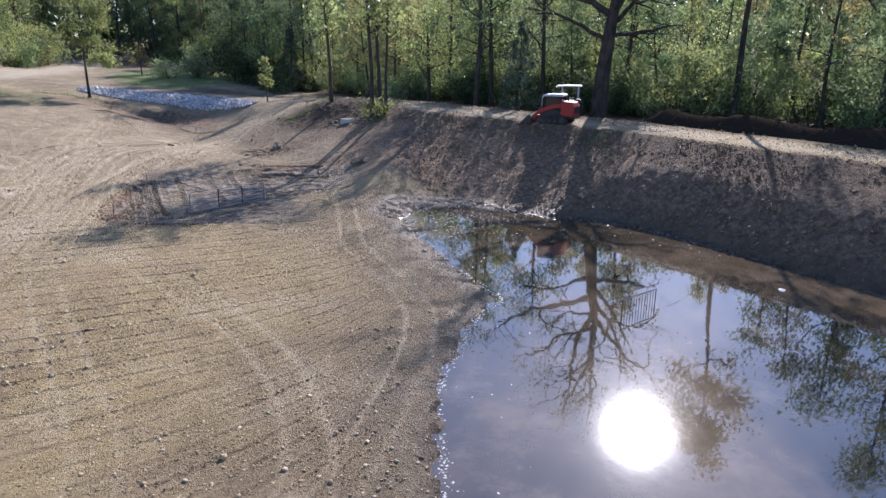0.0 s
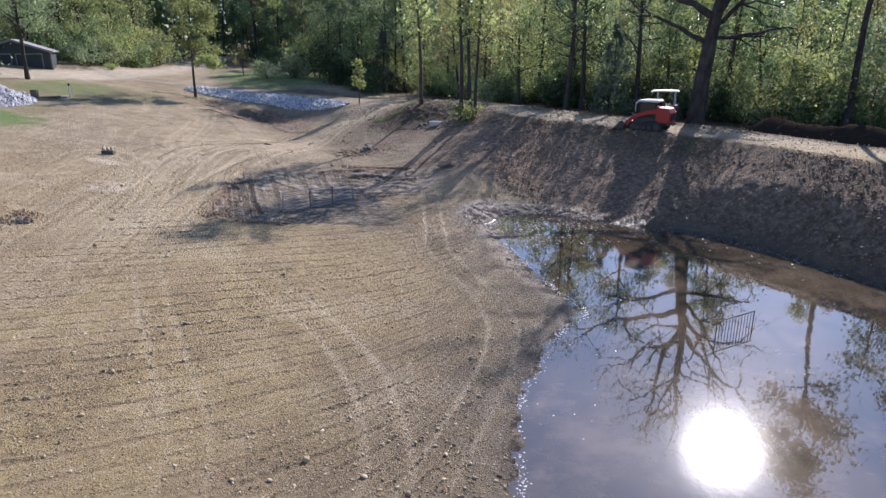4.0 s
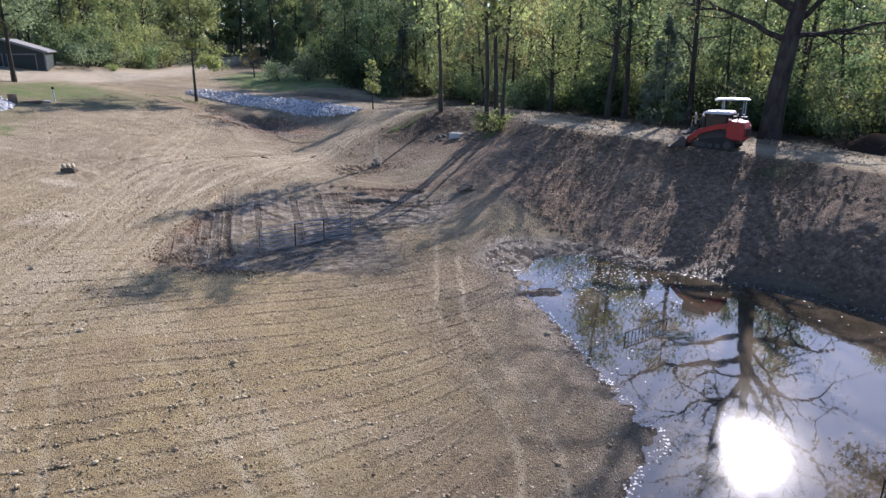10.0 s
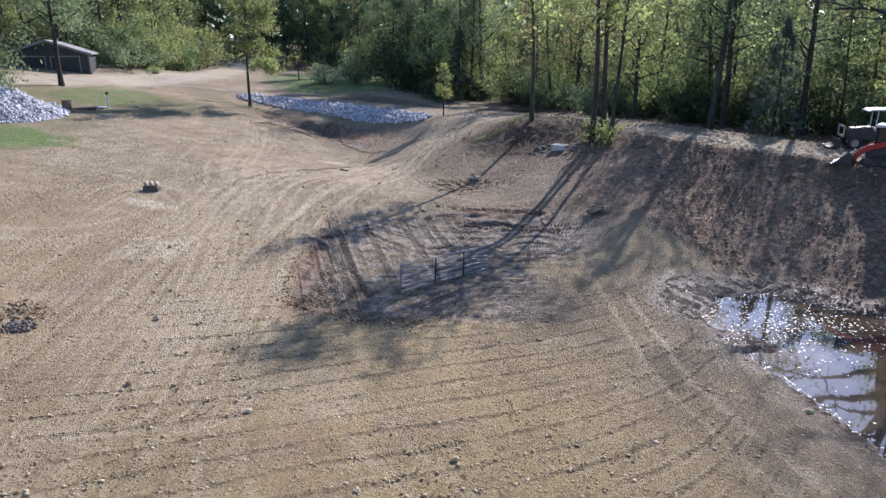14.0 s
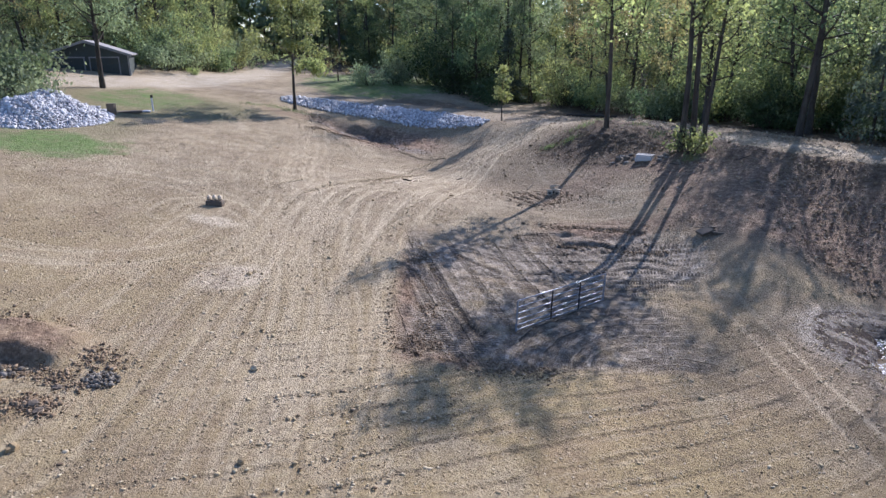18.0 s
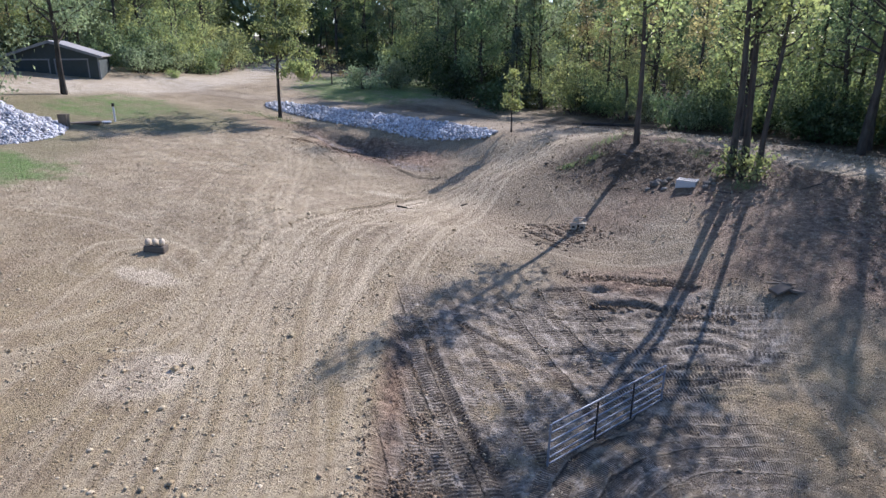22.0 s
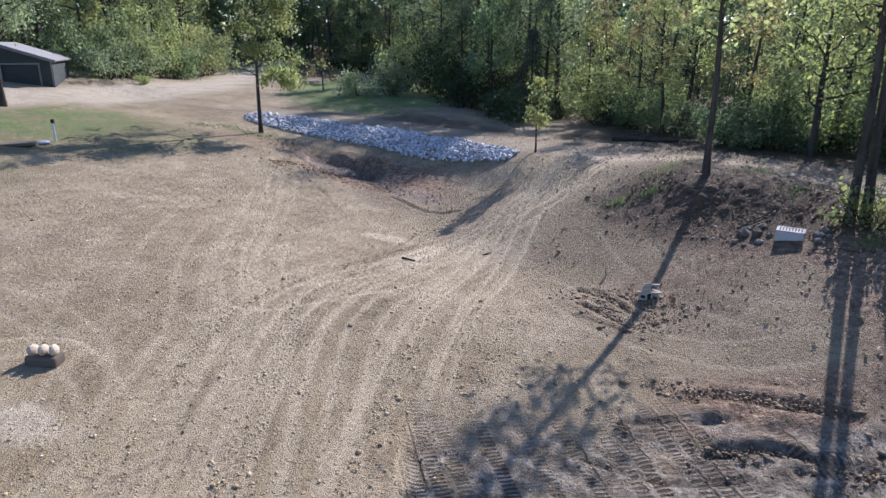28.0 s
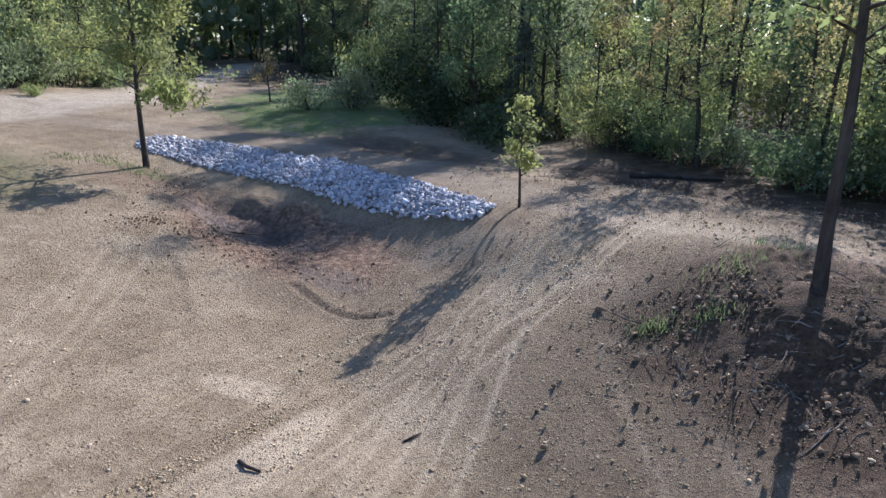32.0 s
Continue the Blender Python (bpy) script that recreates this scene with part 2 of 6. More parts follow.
    c = m.mix(g, c, turf)
    litter = m.ramp(m.noise(7.0, 6, 0.75), (0.3, (0.035, 0.024, 0.014)), (0.55, (0.10, 0.066, 0.036)), (0.75, (0.19, 0.13, 0.07)))
    c = m.mix(m.math("MULTIPLY", m.attr("litter"), m.ramp(m.noise(1.1, 5), (0.3, 0.5), (0.55, 1.0))), c, litter)
    wet = m.math("MULTIPLY", m.attr("wet"), m.ramp(m.noise(1.3, 5), (0.28, 0.5), (0.5, 1.0)))
    c = m.mix(wet, c, (0.075, 0.053, 0.036))
    rough = m.mix(m.math("MULTIPLY", wet, m.ramp(m.noise(2.6, 4), (0.36, 0.2), (0.52, 1.0))), (0.93, 0.93, 0.93), (0.12, 0.12, 0.12))
    c = m.mix(1.0, c, (1.07, 1.08, 1.09), "MULTIPLY")
    h = m.math("ADD", m.math("MULTIPLY", fine, 0.8), m.math("MULTIPLY", grit, 0.15))
    h = m.math("SUBTRACT", h, m.math("MULTIPLY", line, 0.55))
    h = m.math("SUBTRACT", h, m.math("MULTIPLY", m.math("ADD", m.math("MULTIPLY", cleat, 0.85), m.math("MULTIPLY", rut, 2.2)), 0.95))
    h = m.math("ADD", h, m.math("MULTIPLY", m.math("MULTIPLY", drag, m.attr("haul")), 0.6))
    n = m.bump(h, 1.0, 0.095)
    n = m.bump(m.math("MULTIPLY", crumbs, m.ramp(m.noise(0.6, 5, 0.7, shift=(2, 1, 0)), (0.36, 0.3), (0.56, 1.0))), 1.0, 0.065, n)
    return m.finish(c, rough, n, spec=0.3)


def water_material():
    m = Mat("muddy_water")
    silt = m.noise(0.22, 6, 0.65)
    c = m.ramp(silt, (0.32, (0.018, 0.014, 0.008)), (0.48, (0.064, 0.047, 0.026)), (0.64, (0.15, 0.108, 0.066)))
    film = m.ramp(m.noise(0.55, 7, 0.7), (0.52, 0.0), (0.70, 0.55))
    c = m.mix(film, c, (0.19, 0.145, 0.105))
    n = m.bump(m.noise(2.3, 3, 0.5, (1, 0.6, 1)), 0.03, 0.05)
    m.finish(c, 0.012, n, spec=0.5)
    m.bsdf.inputs["IOR"].default_value = 1.9
    # an added soft gloss lobe widens the sun's glint like lens bloom
    side = m.node("CombineXYZ", X=0.33, Y=0.94, Z=0.0)
    soft = m.node("BsdfAnisotropic", Roughness=0.082, Anisotropy=0.26, Normal=n, Tangent=side.outputs[0])
    soft.inputs["Color"].default_value = (1, 1, 1, 1)
    fr = m.node("Fresnel", IOR=1.9)
    add = m.node("MixShader", Fac=m.math("MULTIPLY", fr.outputs[0], 0.2))
    m.put(add.inputs[1], m.bsdf.outputs[0])
    m.put(add.inputs[2], soft.outputs[0])
    m.t.links.new(add.outputs[0], m.out.inputs[0])
    return m.m


def bark_material(name, dark, light, scale=1.0):
    m = Mat(name)
    v = m.noise(5.0 * scale, 6, 0.7, (1, 1, 0.22))
    c = m.ramp(v, (0.32, dark), (0.68, light))
    c = m.mix(m.ramp(m.noise(1.2, 4), (0.5, 0.0), (0.75, 0.45)), c, (0.10, 0.105, 0.075))
    return m.finish(c, 0.9, m.bump(v, 0.9, 0.04), spec=0.2)


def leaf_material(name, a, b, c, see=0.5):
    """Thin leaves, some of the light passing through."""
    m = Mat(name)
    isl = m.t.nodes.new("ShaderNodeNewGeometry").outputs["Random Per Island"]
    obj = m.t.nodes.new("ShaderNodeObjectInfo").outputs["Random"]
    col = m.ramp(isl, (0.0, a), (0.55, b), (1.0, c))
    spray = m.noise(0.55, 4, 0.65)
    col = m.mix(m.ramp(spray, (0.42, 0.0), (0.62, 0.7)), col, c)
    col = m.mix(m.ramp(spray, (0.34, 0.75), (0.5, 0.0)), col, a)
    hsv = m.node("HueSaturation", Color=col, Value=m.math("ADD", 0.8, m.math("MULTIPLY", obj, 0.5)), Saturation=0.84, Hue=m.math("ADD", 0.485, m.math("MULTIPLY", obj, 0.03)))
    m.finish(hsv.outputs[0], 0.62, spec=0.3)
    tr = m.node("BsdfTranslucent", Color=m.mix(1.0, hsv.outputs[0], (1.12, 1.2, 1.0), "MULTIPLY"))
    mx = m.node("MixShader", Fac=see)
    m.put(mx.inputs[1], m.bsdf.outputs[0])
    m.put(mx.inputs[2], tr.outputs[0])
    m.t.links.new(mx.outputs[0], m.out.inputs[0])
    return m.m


def paint(name, color, rough=0.45, metal=0.0, dirt=0.35, dirt_color=(0.16, 0.12, 0.08)):
    m = Mat(name)
    v = m.noise(3.0, 6, 0.7)
    c = m.mix(m.math("MULTIPLY", m.ramp(v, (0.45, 0.0), (0.7, 1.0)), dirt), color, dirt_color)
    r = m.mix(m.ramp(v, (0.4, 0.0), (0.7, 1.0)), (rough,) * 3, (min(1, rough + 0.3),) * 3)
    return m.finish(c, r, m.bump(m.noise(40, 3), 0.08, 0.01), metal)


def stone_material(name, dark, mid, light):
    m = Mat(name)
    isl = m.t.nodes.new("ShaderNodeNewGeometry").outputs["Random Per Island"]
    obj = m.t.nodes.new("ShaderNodeObjectInfo").outputs["Random"]
    rnd = m.math("FRACT", m.math("ADD", isl, obj))
    c = m.ramp(rnd, (0.0, dark), (0.5, mid), (1.0, light))
    v = m.noise(14.0, 5, 0.7)
    c = m.mix(m.ramp(v, (0.3, 0.6), (0.6, 0.0)), c, m.mix(0.5, c, dark))
    return m.finish(c, 0.88, m.bump(v, 0.5, 0.02), spec=0.3)


SOIL, WATER = ground_material(), water_material()
BARK = bark_material("grey_bark", (0.028, 0.022, 0.017), (0.105, 0.088, 0.070))
OAK_BARK = bark_material("dark_oak_bark", (0.024, 0.019, 0.016), (0.085, 0.068, 0.056), 0.8)
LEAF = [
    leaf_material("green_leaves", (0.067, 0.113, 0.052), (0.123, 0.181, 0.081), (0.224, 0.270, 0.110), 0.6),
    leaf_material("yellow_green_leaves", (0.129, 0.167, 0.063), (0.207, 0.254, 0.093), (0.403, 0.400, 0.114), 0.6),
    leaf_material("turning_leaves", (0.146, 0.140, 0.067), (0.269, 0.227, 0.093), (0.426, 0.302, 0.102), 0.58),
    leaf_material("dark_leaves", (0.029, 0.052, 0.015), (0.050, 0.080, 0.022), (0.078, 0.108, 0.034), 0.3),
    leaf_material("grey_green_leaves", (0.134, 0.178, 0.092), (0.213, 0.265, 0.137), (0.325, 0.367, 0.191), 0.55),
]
NEEDLE = leaf_material("grey_needles", (0.06, 0.085, 0.06), (0.095, 0.13, 0.09), (0.14, 0.175, 0.12), 0.4)
ROCK = stone_material("pale_limestone", (0.27, 0.265, 0.265), (0.50, 0.49, 0.49), (0.76, 0.75, 0.75))
PEBBLE = stone_material("field_stones", (0.30, 0.22, 0.118), (0.50, 0.39, 0.225), (0.66, 0.545, 0.37))
CLOD = stone_material("brown_clods", (0.15, 0.103, 0.06), (0.25, 0.176, 0.106), (0.37, 0.272, 0.17))

# ---- the lie of the land ----
def smooth(a, b, v):
    t = np.clip((v - a) / (b - a), 0.0, 1.0)
    return t * t * (3 - 2 * t)


def along(x, y, line):
    """Distance to a polyline, and the fraction-weighted last column (a value kept at each corner)."""
    best, val = np.full(np.shape(x), 1e9), np.zeros(np.shape(x))
    for p, q in zip(line, line[1:]):
        dx, dy = q[0] - p[0], q[1] - p[1]
        s = np.clip(((x - p[0]) * dx + (y - p[1]) * dy) / (dx * dx + dy * dy), 0, 1)
        d = np.hypot(x - p[0] - s * dx, y - p[1] - s * dy)
        near = d < best
        best, val = np.where(near, d, best), np.where(near, p[2] + s * (q[2] - p[2]), val)
    return best, val


def blob(x, y, cx, cy, rx, ry, turn=0.0):
    """1 in the middle of an ellipse, falling smoothly to 0 at its rim."""
    c, s = math.cos(turn), math.sin(turn)
    u, v = ((x - cx) * c + (y - cy) * s) / rx, ((y - cy) * c - (x - cx) * s) / ry
    return 1 - smooth(0.0, 1.0, np.sqrt(u * u + v * v))


# the crest of the dam and the lane that goes on from it: x, y, height
CREST = [(60, -22, 3.3), (24, 19, 3.4), (19, 28, 3.4), (11.2, 38.8, 3.45), (3.2, 46.2, 3.5), (-4, 53, 3.65), (-10, 58.5, 3.6), (-14, 63, 3.2)]
LANE = [(-14, 63, 3.1), (-22, 69.2, 3.0), (-30, 73.4, 3.25), (-38, 74.2, 3.9), (-47, 72.5, 4.75)]
DRIVE = [(-54, 58, 5.3), (-50.5, 67, 5.05), (-49.6, 76, 4.85), (-50.5, 86, 5.0), (-55, 100, 5.3), (-61, 120, 5.8), (-70, 150, 7.0)]
# the water's edge, anticlockwise from the near end of the field's side
POND = [(0.3, 2.0), (-0.1, 6.0), (0.0, 10.2), (-0.2, 13.9), (0.2, 15.6), (1.0, 18.6), (1.9, 20.1), (1.2, 21.6), (0.3, 23.6), (-0.6, 26.2), (-1.6, 28.6), (-2.0, 30.6), (-1.2, 32.6), (0.6, 33.4), (2.2, 32.6), (4.6, 31.4), (6.4, 30.6), (8.2, 29.9), (10.2, 27.9), (11.8, 25.0), (13.4, 22.6), (15.6, 19.6), (18.5, 14.0), (22.0, 7.0), (26, 0.0), (28, -8.0)]


def pond_side(x, y):
    """Metres to the water's edge, negative over the pond."""
    x, y = np.asarray(x, float), np.asarray(y, float)
    inside = np.zeros(np.shape(x), bool)
    ring = POND + [(30, -30), (-4, -30)]
    for p, q in zip(ring, ring[1:] + ring[:1]):
        cross = ((p[1] > y) != (q[1] > y)) & (x < (q[0] - p[0]) * (y - p[1]) / (q[1] - p[1] + 1e-12) + p[0])
        inside ^= cross
    d, _ = along(x, y, [(*p, 0) for p in ring + ring[:1]])
    return np.where(inside, -d, d)


def height(x, y):
    x, y = np.asarray(x, float), np.asarray(y, float)
    u = np.clip(-x + 0.3, 0, 58)
    z = 0.048 * u + 0.00112 * u * u + 0.03 * np.clip(x, 0, 40) * smooth(40, 60, y)
    z = z - 0.75 * blob(x, y, -22, 53, 15, 12) - 0.8 * blob(x, y, -27, 62.5, 8, 5, -0.45) - 0.55 * smooth(0.0, 0.7, blob(x, y, -28.6, 63.4, 4.6, 2.4, -0.45))
    z = z + 0.35 * blob(x, y, -9, 45, 9, 8)
    z = z - 0.22 * dug(x, y)
    # behind the lane the wood's floor is flat
    d, top = along(x, y, CREST)
    flat = 2.3
    fall = 0.27 + 0.22 * smooth(-3.6, 1.6, x)
    front = top - fall * np.clip(d - flat * (0.1 + 0.9 * smooth(-16, -4, x)), 0, 99)
    side = crest_side(x, y)
    back = top - 0.2 * np.clip(d - 3.6, 0, 4.0)
    dam = np.where(side > 0, back, front)
    k = 0.45
    h = np.clip(0.5 + 0.5 * (dam - z) / k, 0, 1)
    z = z * (1 - h) + dam * h + k * h * (1 - h)
    # an uncleared hump of the old bank round the lone tree
    z = z + 0.6 * smooth(0.0, 0.9, blob(x, y, -8.4, 54.2, 6.0, 4.4, -0.75)) * smooth(4.6, 2.6, z)
    d, top = along(x, y, LANE)
    w = 1 - smooth(2.0, 6.5, d)
    z = z * (1 - w) + (top - 0.05) * w
    beyond = smooth(66, 84, y + 0.25 * (x + 20)) * smooth(-12, -30, x)
    z = z + beyond * (np.clip(3.6 + 0.045 * (-x - 20), 3.2, 6.2) - z) * (1 - w)
    wood = smooth(58, 75, y + 0.9 * x) * smooth(-26, -14, x)
    z = z * (1 - wood) + wood * np.clip(z, 2.6, 3.4)
    z = z + smooth(95, 300, y) * 6.0
    d = pond_side(x, y) + 0.10 * np.sin(2.9 * x + 1.6 * y) + 0.07 * np.sin(6.1 * y - 2.3 * x) + 0.05 * np.sin(11.0 * x + 5.2 * y)
    z = z + 0.09 * smooth(0.0, 0.9, d) * smooth(8.0, 3.0, d)
    near = smooth(3.0, 0.0, d)
    z = np.where(d > 0, np.minimum(z, 0.02 + 0.62 * d) * near + z * (1 - near), -0.02 - 0.5 * smooth(0, 5, -d) + 0.45 * blob(x, y, -0.3, 31.0, 4.8, 4.4) * smooth(0.2, 5, -d))
    return z


def crest_side(x, y):
    """Positive behind the dam, away from the pond."""
    best, val = np.full(np.shape(x), 1e9), np.zeros(np.shape(x))
    for p, q in zip(CREST, CREST[1:]):
        dx, dy = q[0] - p[0], q[1] - p[1]
        s = np.clip(((x - p[0]) * dx + (y - p[1]) * dy) / (dx * dx + dy * dy), 0, 1)
        d = np.hypot(x - p[0] - s * dx, y - p[1] - s * dy)
        near = d < best
        best, val = np.where(near, d, best), np.where(near, -(dx * (y - p[1]) - dy * (x - p[0])), val)
    return -np.where(np.abs(val) < 1e-9, 1e-9, val) * -1


def dug(x, y):
    """The scraped hollow round the field gate: 1 inside, with a steep western lip."""
    c, s = math.cos(0.24), math.sin(0.24)
    u, v = (x + 11.0) * c + (y - 33.5) * s, (y - 33.5) * c - (x + 11.0) * s
    return smooth(-5.5, -5.0, u) * smooth(4.4, 2.2, u) * smooth(-6.4, -5.2, v) * smooth(7.0, 3.5, v)
# ---- making meshes ----
def mesh_of(name, verts, faces, mats, smooth_shade=False):
    me = bpy.data.meshes.new(name)
    me.from_pydata([tuple(v) for v in verts], [], faces)
    for m in mats if isinstance(mats, (list, tuple)) else [mats]:
        me.materials.append(m)
    if smooth_shade:
        me.polygons.foreach_set("use_smooth", [True] * len(me.polygons))
    me.update()
    return me


def quads(name, co, material):
    """One mesh of loose four-cornered leaves: co is (n, 4, 3)."""
    n = len(co)
    me = bpy.data.meshes.new(name)
    me.vertices.add(4 * n)
    me.vertices.foreach_set("co", np.asarray(co, np.float32).ravel())
    me.loops.add(4 * n)
    me.loops.foreach_set("vertex_index", np.arange(4 * n, dtype=np.int32))
    me.polygons.add(n)
    me.polygons.foreach_set("loop_start", np.arange(0, 4 * n, 4, dtype=np.int32))
    me.update(calc_edges=True)
    me.materials.append(material)
    return me


def part(name, data, parent=None, label="", material=None):
    """Links a mesh (or a bmesh) as one object under its thing."""
    if isinstance(data, bmesh.types.BMesh):
        me = bpy.data.meshes.new(name)
        data.to_mesh(me)
        data.free()
        me.materials.append(material)
        data = me
    ob = new(name, data)
    if parent is not None:
        ob.parent = parent
    return tagged(ob, label)


def thing(name, m, label, category, group=""):
    ob = new(name)
    ob.empty_display_size = 0.2
    ob.matrix_world = m
    return tagged(ob, label, category, group)


def box_bm(size, at=(0, 0, 0), bevel=0.0, turn=None):
    bm = bmesh.new()
    bmesh.ops.create_cube(bm, size=1.0)
    bmesh.ops.scale(bm, vec=size, verts=bm.verts)
    if bevel:
        bmesh.ops.bevel(bm, geom=bm.edges[:], offset=bevel, segments=2, affect="EDGES", profile=0.6)
    if turn:
        bmesh.ops.rotate(bm, verts=bm.verts, matrix=Euler([radians(a) for a in turn]).to_matrix())
    bmesh.ops.translate(bm, vec=at, verts=bm.verts)
    return bm


def join_bm(*bms):
    out = bms[0]
    for b in bms[1:]:
        me = bpy.data.meshes.new("tmp")
        b.to_mesh(me)
        out.from_mesh(me)
        b.free()
        bpy.data.meshes.remove(me)
    return out


def prism_bm(outline, width, bevel=0.0, axis="y"):
    """An outline of (a, z) drawn out sideways by width, about its middle."""
    bm = bmesh.new()
    sides = []
    for s in (-width / 2, width / 2):
        sides.append([bm.verts.new((a, s, z) if axis == "y" else (s, a, z)) for a, z in outline])
    n = len(outline)
    bm.faces.new(sides[0][::-1])
    bm.faces.new(sides[1])
    for i in range(n):
        bm.faces.new((sides[0][i], sides[0][(i + 1) % n], sides[1][(i + 1) % n], sides[1][i]))
    bmesh.ops.recalc_face_normals(bm, faces=bm.faces[:])
    if bevel:
        bmesh.ops.bevel(bm, geom=bm.edges[:], offset=bevel, segments=2, affect="EDGES", profile=0.6)
    return bm


def rod_bm(p, q, r, sides=8, r2=None):
    bm = bmesh.new()
    p, q = Vector(p), Vector(q)
    bmesh.ops.create_cone(bm, cap_ends=True, segments=sides, radius1=r, radius2=r if r2 is None else r2, depth=(q - p).length)
    m = Matrix.Translation((p + q) / 2) @ (q - p).to_track_quat("Z", "Y").to_matrix().to_4x4()
    bmesh.ops.transform(bm, matrix=m, verts=bm.verts)
    return bm


def tubes(lines, sides):
    """Verts and faces of tapered tubes: each line is (points, radii)."""
    verts, faces = [], []
    for pts, rad in lines:
        pts = np.asarray(pts, float)
        base = len(verts)
        ring = np.linspace(0, 2 * np.pi, sides, endpoint=False)
        tang = np.gradient(pts, axis=0)
        tang /= np.linalg.norm(tang, axis=1)[:, None] + 1e-9
        ref = np.array([1.0, 0, 0]) if abs(tang[0][0]) < 0.8 else np.array([0, 1.0, 0])
        for p, r, t in zip(pts, rad, tang):
            a = np.cross(t, ref)
            a /= np.linalg.norm(a)
            b = np.cross(t, a)
            verts.extend(p + r * (np.cos(ring)[:, None] * a + np.sin(ring)[:, None] * b))
        for k in range(len(pts) - 1):
            for j in range(sides):
                u, v = base + k * sides + j, base + k * sides + (j + 1) % sides
                faces.append((u, v, v + sides, u + sides))
        faces.append(tuple(base + (len(pts) - 1) * sides + j for j in range(sides)))
    return verts, faces


def leaves_at(rng, centers, spread, count, size, droop=0.3, clump=0.0):
    """Leaf quads scattered round twig ends; clump makes some ends full and leaves others bare."""
    k = len(centers)
    if clump:
        share = rng.gamma(clump, 1.0, k) + 0.02
        idx = rng.choice(k, count, p=share / share.sum())
    else:
        idx = rng.integers(0, k, count)
    sp = np.asarray(spread)[idx] if np.ndim(spread) else spread
    p = np.asarray(centers)[idx] + rng.normal(0, 1, (count, 3)) * (sp[:, None] if np.ndim(sp) else sp) * np.array([1, 1, 0.75])
    n = rng.normal(0, 1, (count, 3)) + np.array([0, 0, 0.6])
    n /= np.linalg.norm(n, axis=1)[:, None]
    a = np.cross(n, rng.normal(0, 1, (count, 3)))
    a /= np.linalg.norm(a, axis=1)[:, None]
    a[:, 2] -= droop
    b = np.cross(n, a)
    s = size * rng.uniform(0.6, 1.35, (count, 1))
    return np.stack([p - a * s * 0.6, p + b * s * 0.36, p + a * s * 0.6, p - b * s * 0.36], 1)


def limb(rng, start, way, length, r, steps, rise, wild):
    pts, way = [np.array(start, float)], np.array(way, float)
    for _ in range(steps):
        way = way + rng.normal(0, wild, 3) + np.array([0, 0, rise])
        way /= np.linalg.norm(way)
        pts.append(pts[-1] + way * length / steps)
    return np.array(pts), r * np.linspace(1, 0.25, steps + 1)


def tree_meshes(seed, tall, girth, first, limbs, reach, leaf_count, leaf_size, leaf_mat, bark, lean=(0, 0), wild=0.18, twigs=3, spread=0.5, up=0.55, sides=8, split=False, rise=0.05, sway=0.03, bends=6, thick=1.0):
    """Trunk, branches and crown of one broad-leaved tree, standing at its own origin."""
    rng = np.random.default_rng(seed)
    steps = 9
    pts = [np.zeros(3)]
    drift = rng.normal(0, sway, 2)
    for k in range(steps):
        drift = drift * 0.6 + rng.normal(0, sway, 2)
        pts.append(pts[-1] + np.array([drift[0] + lean[0], drift[1] + lean[1], 1.0]) * tall / steps)
    pts = np.array(pts)
    fr = np.linspace(0, 1, steps + 1)
    rad = girth * (1 - fr) ** 0.8 + 0.02
    rad[0] *= 1.3
    pts[0, 2] -= 0.35
    tv, tf = tubes([(pts, rad)], sides)
    lines, ends, ends_spread = [], [], []
    groups = []
    for k in range(limbs):
        mark = len(lines)
        f = first + (0.97 - first) * (k + rng.uniform(0, 0.9)) / limbs
        at = np.array([np.interp(f, fr, pts[:, i]) for i in range(3)])
        a = k * 2.4 + rng.uniform(-0.5, 0.5)
        e = up * (0.35 + 0.9 * f) + rng.uniform(-0.15, 0.15)
        ln = reach * (1.15 - 0.75 * f) * rng.uniform(0.65, 1.25)
        w = np.array([math.cos(a) * math.cos(e), math.sin(a) * math.cos(e), math.sin(e)])
        r0 = np.interp(f, fr, rad) * rng.uniform(0.4, 0.62) * thick
        lp, lr = limb(rng, at, w, ln, r0, bends, rise, wild)
        lines.append((lp, lr))
        for _ in range(twigs):
            i = int(rng.integers(2, bends))
            w2 = (lp[i] - lp[i - 1]) / np.linalg.norm(lp[i] - lp[i - 1]) + rng.normal(0, 0.55, 3)
            tp, trd = limb(rng, lp[i], w2, ln * rng.uniform(0.25, 0.5), lr[i] * 0.55, 4, 0.04, wild * 1.3)
            lines.append((tp, trd))
            ends += [tp[2], tp[4]]
            ends_spread += [spread * 0.8, spread]
        ends += [lp[bends - 2], lp[bends]]
        ends_spread += [spread, spread]
        groups.append(lines[mark:])
    if split:
        trunk = mesh_of("trunk", tv, tf, bark, True)
        branches = [mesh_of("limb", *tubes(g, 5), bark, True) for g in groups]
    else:
        bv, bf = tubes(lines, 4)
        trunk = mesh_of("trunk", list(tv) + list(bv), tf + [tuple(i + len(tv) for i in q) for q in bf], bark, True)
        branches = []
    crown = quads("crown", leaves_at(rng, np.array(ends), np.array(ends_spread), leaf_count, leaf_size, clump=0.55), leaf_mat) if leaf_count else None
    return trunk, branches, crown


def plant(name, meshes, at, turn, size, label, category="tree", group="", tip=(0, 0)):
    z = float(height(at[0], at[1]))
    ob = thing(name, pose(at[0], at[1], z, tip[0], tip[1], turn) @ Matrix.Diagonal((size, size, size, 1)), label, category, group)
    part("trunk", meshes[0], ob)
    for me in meshes[1]:
        part("limb", me, ob)
    if meshes[2]:
        part("crown", meshes[2], ob)
    return ob


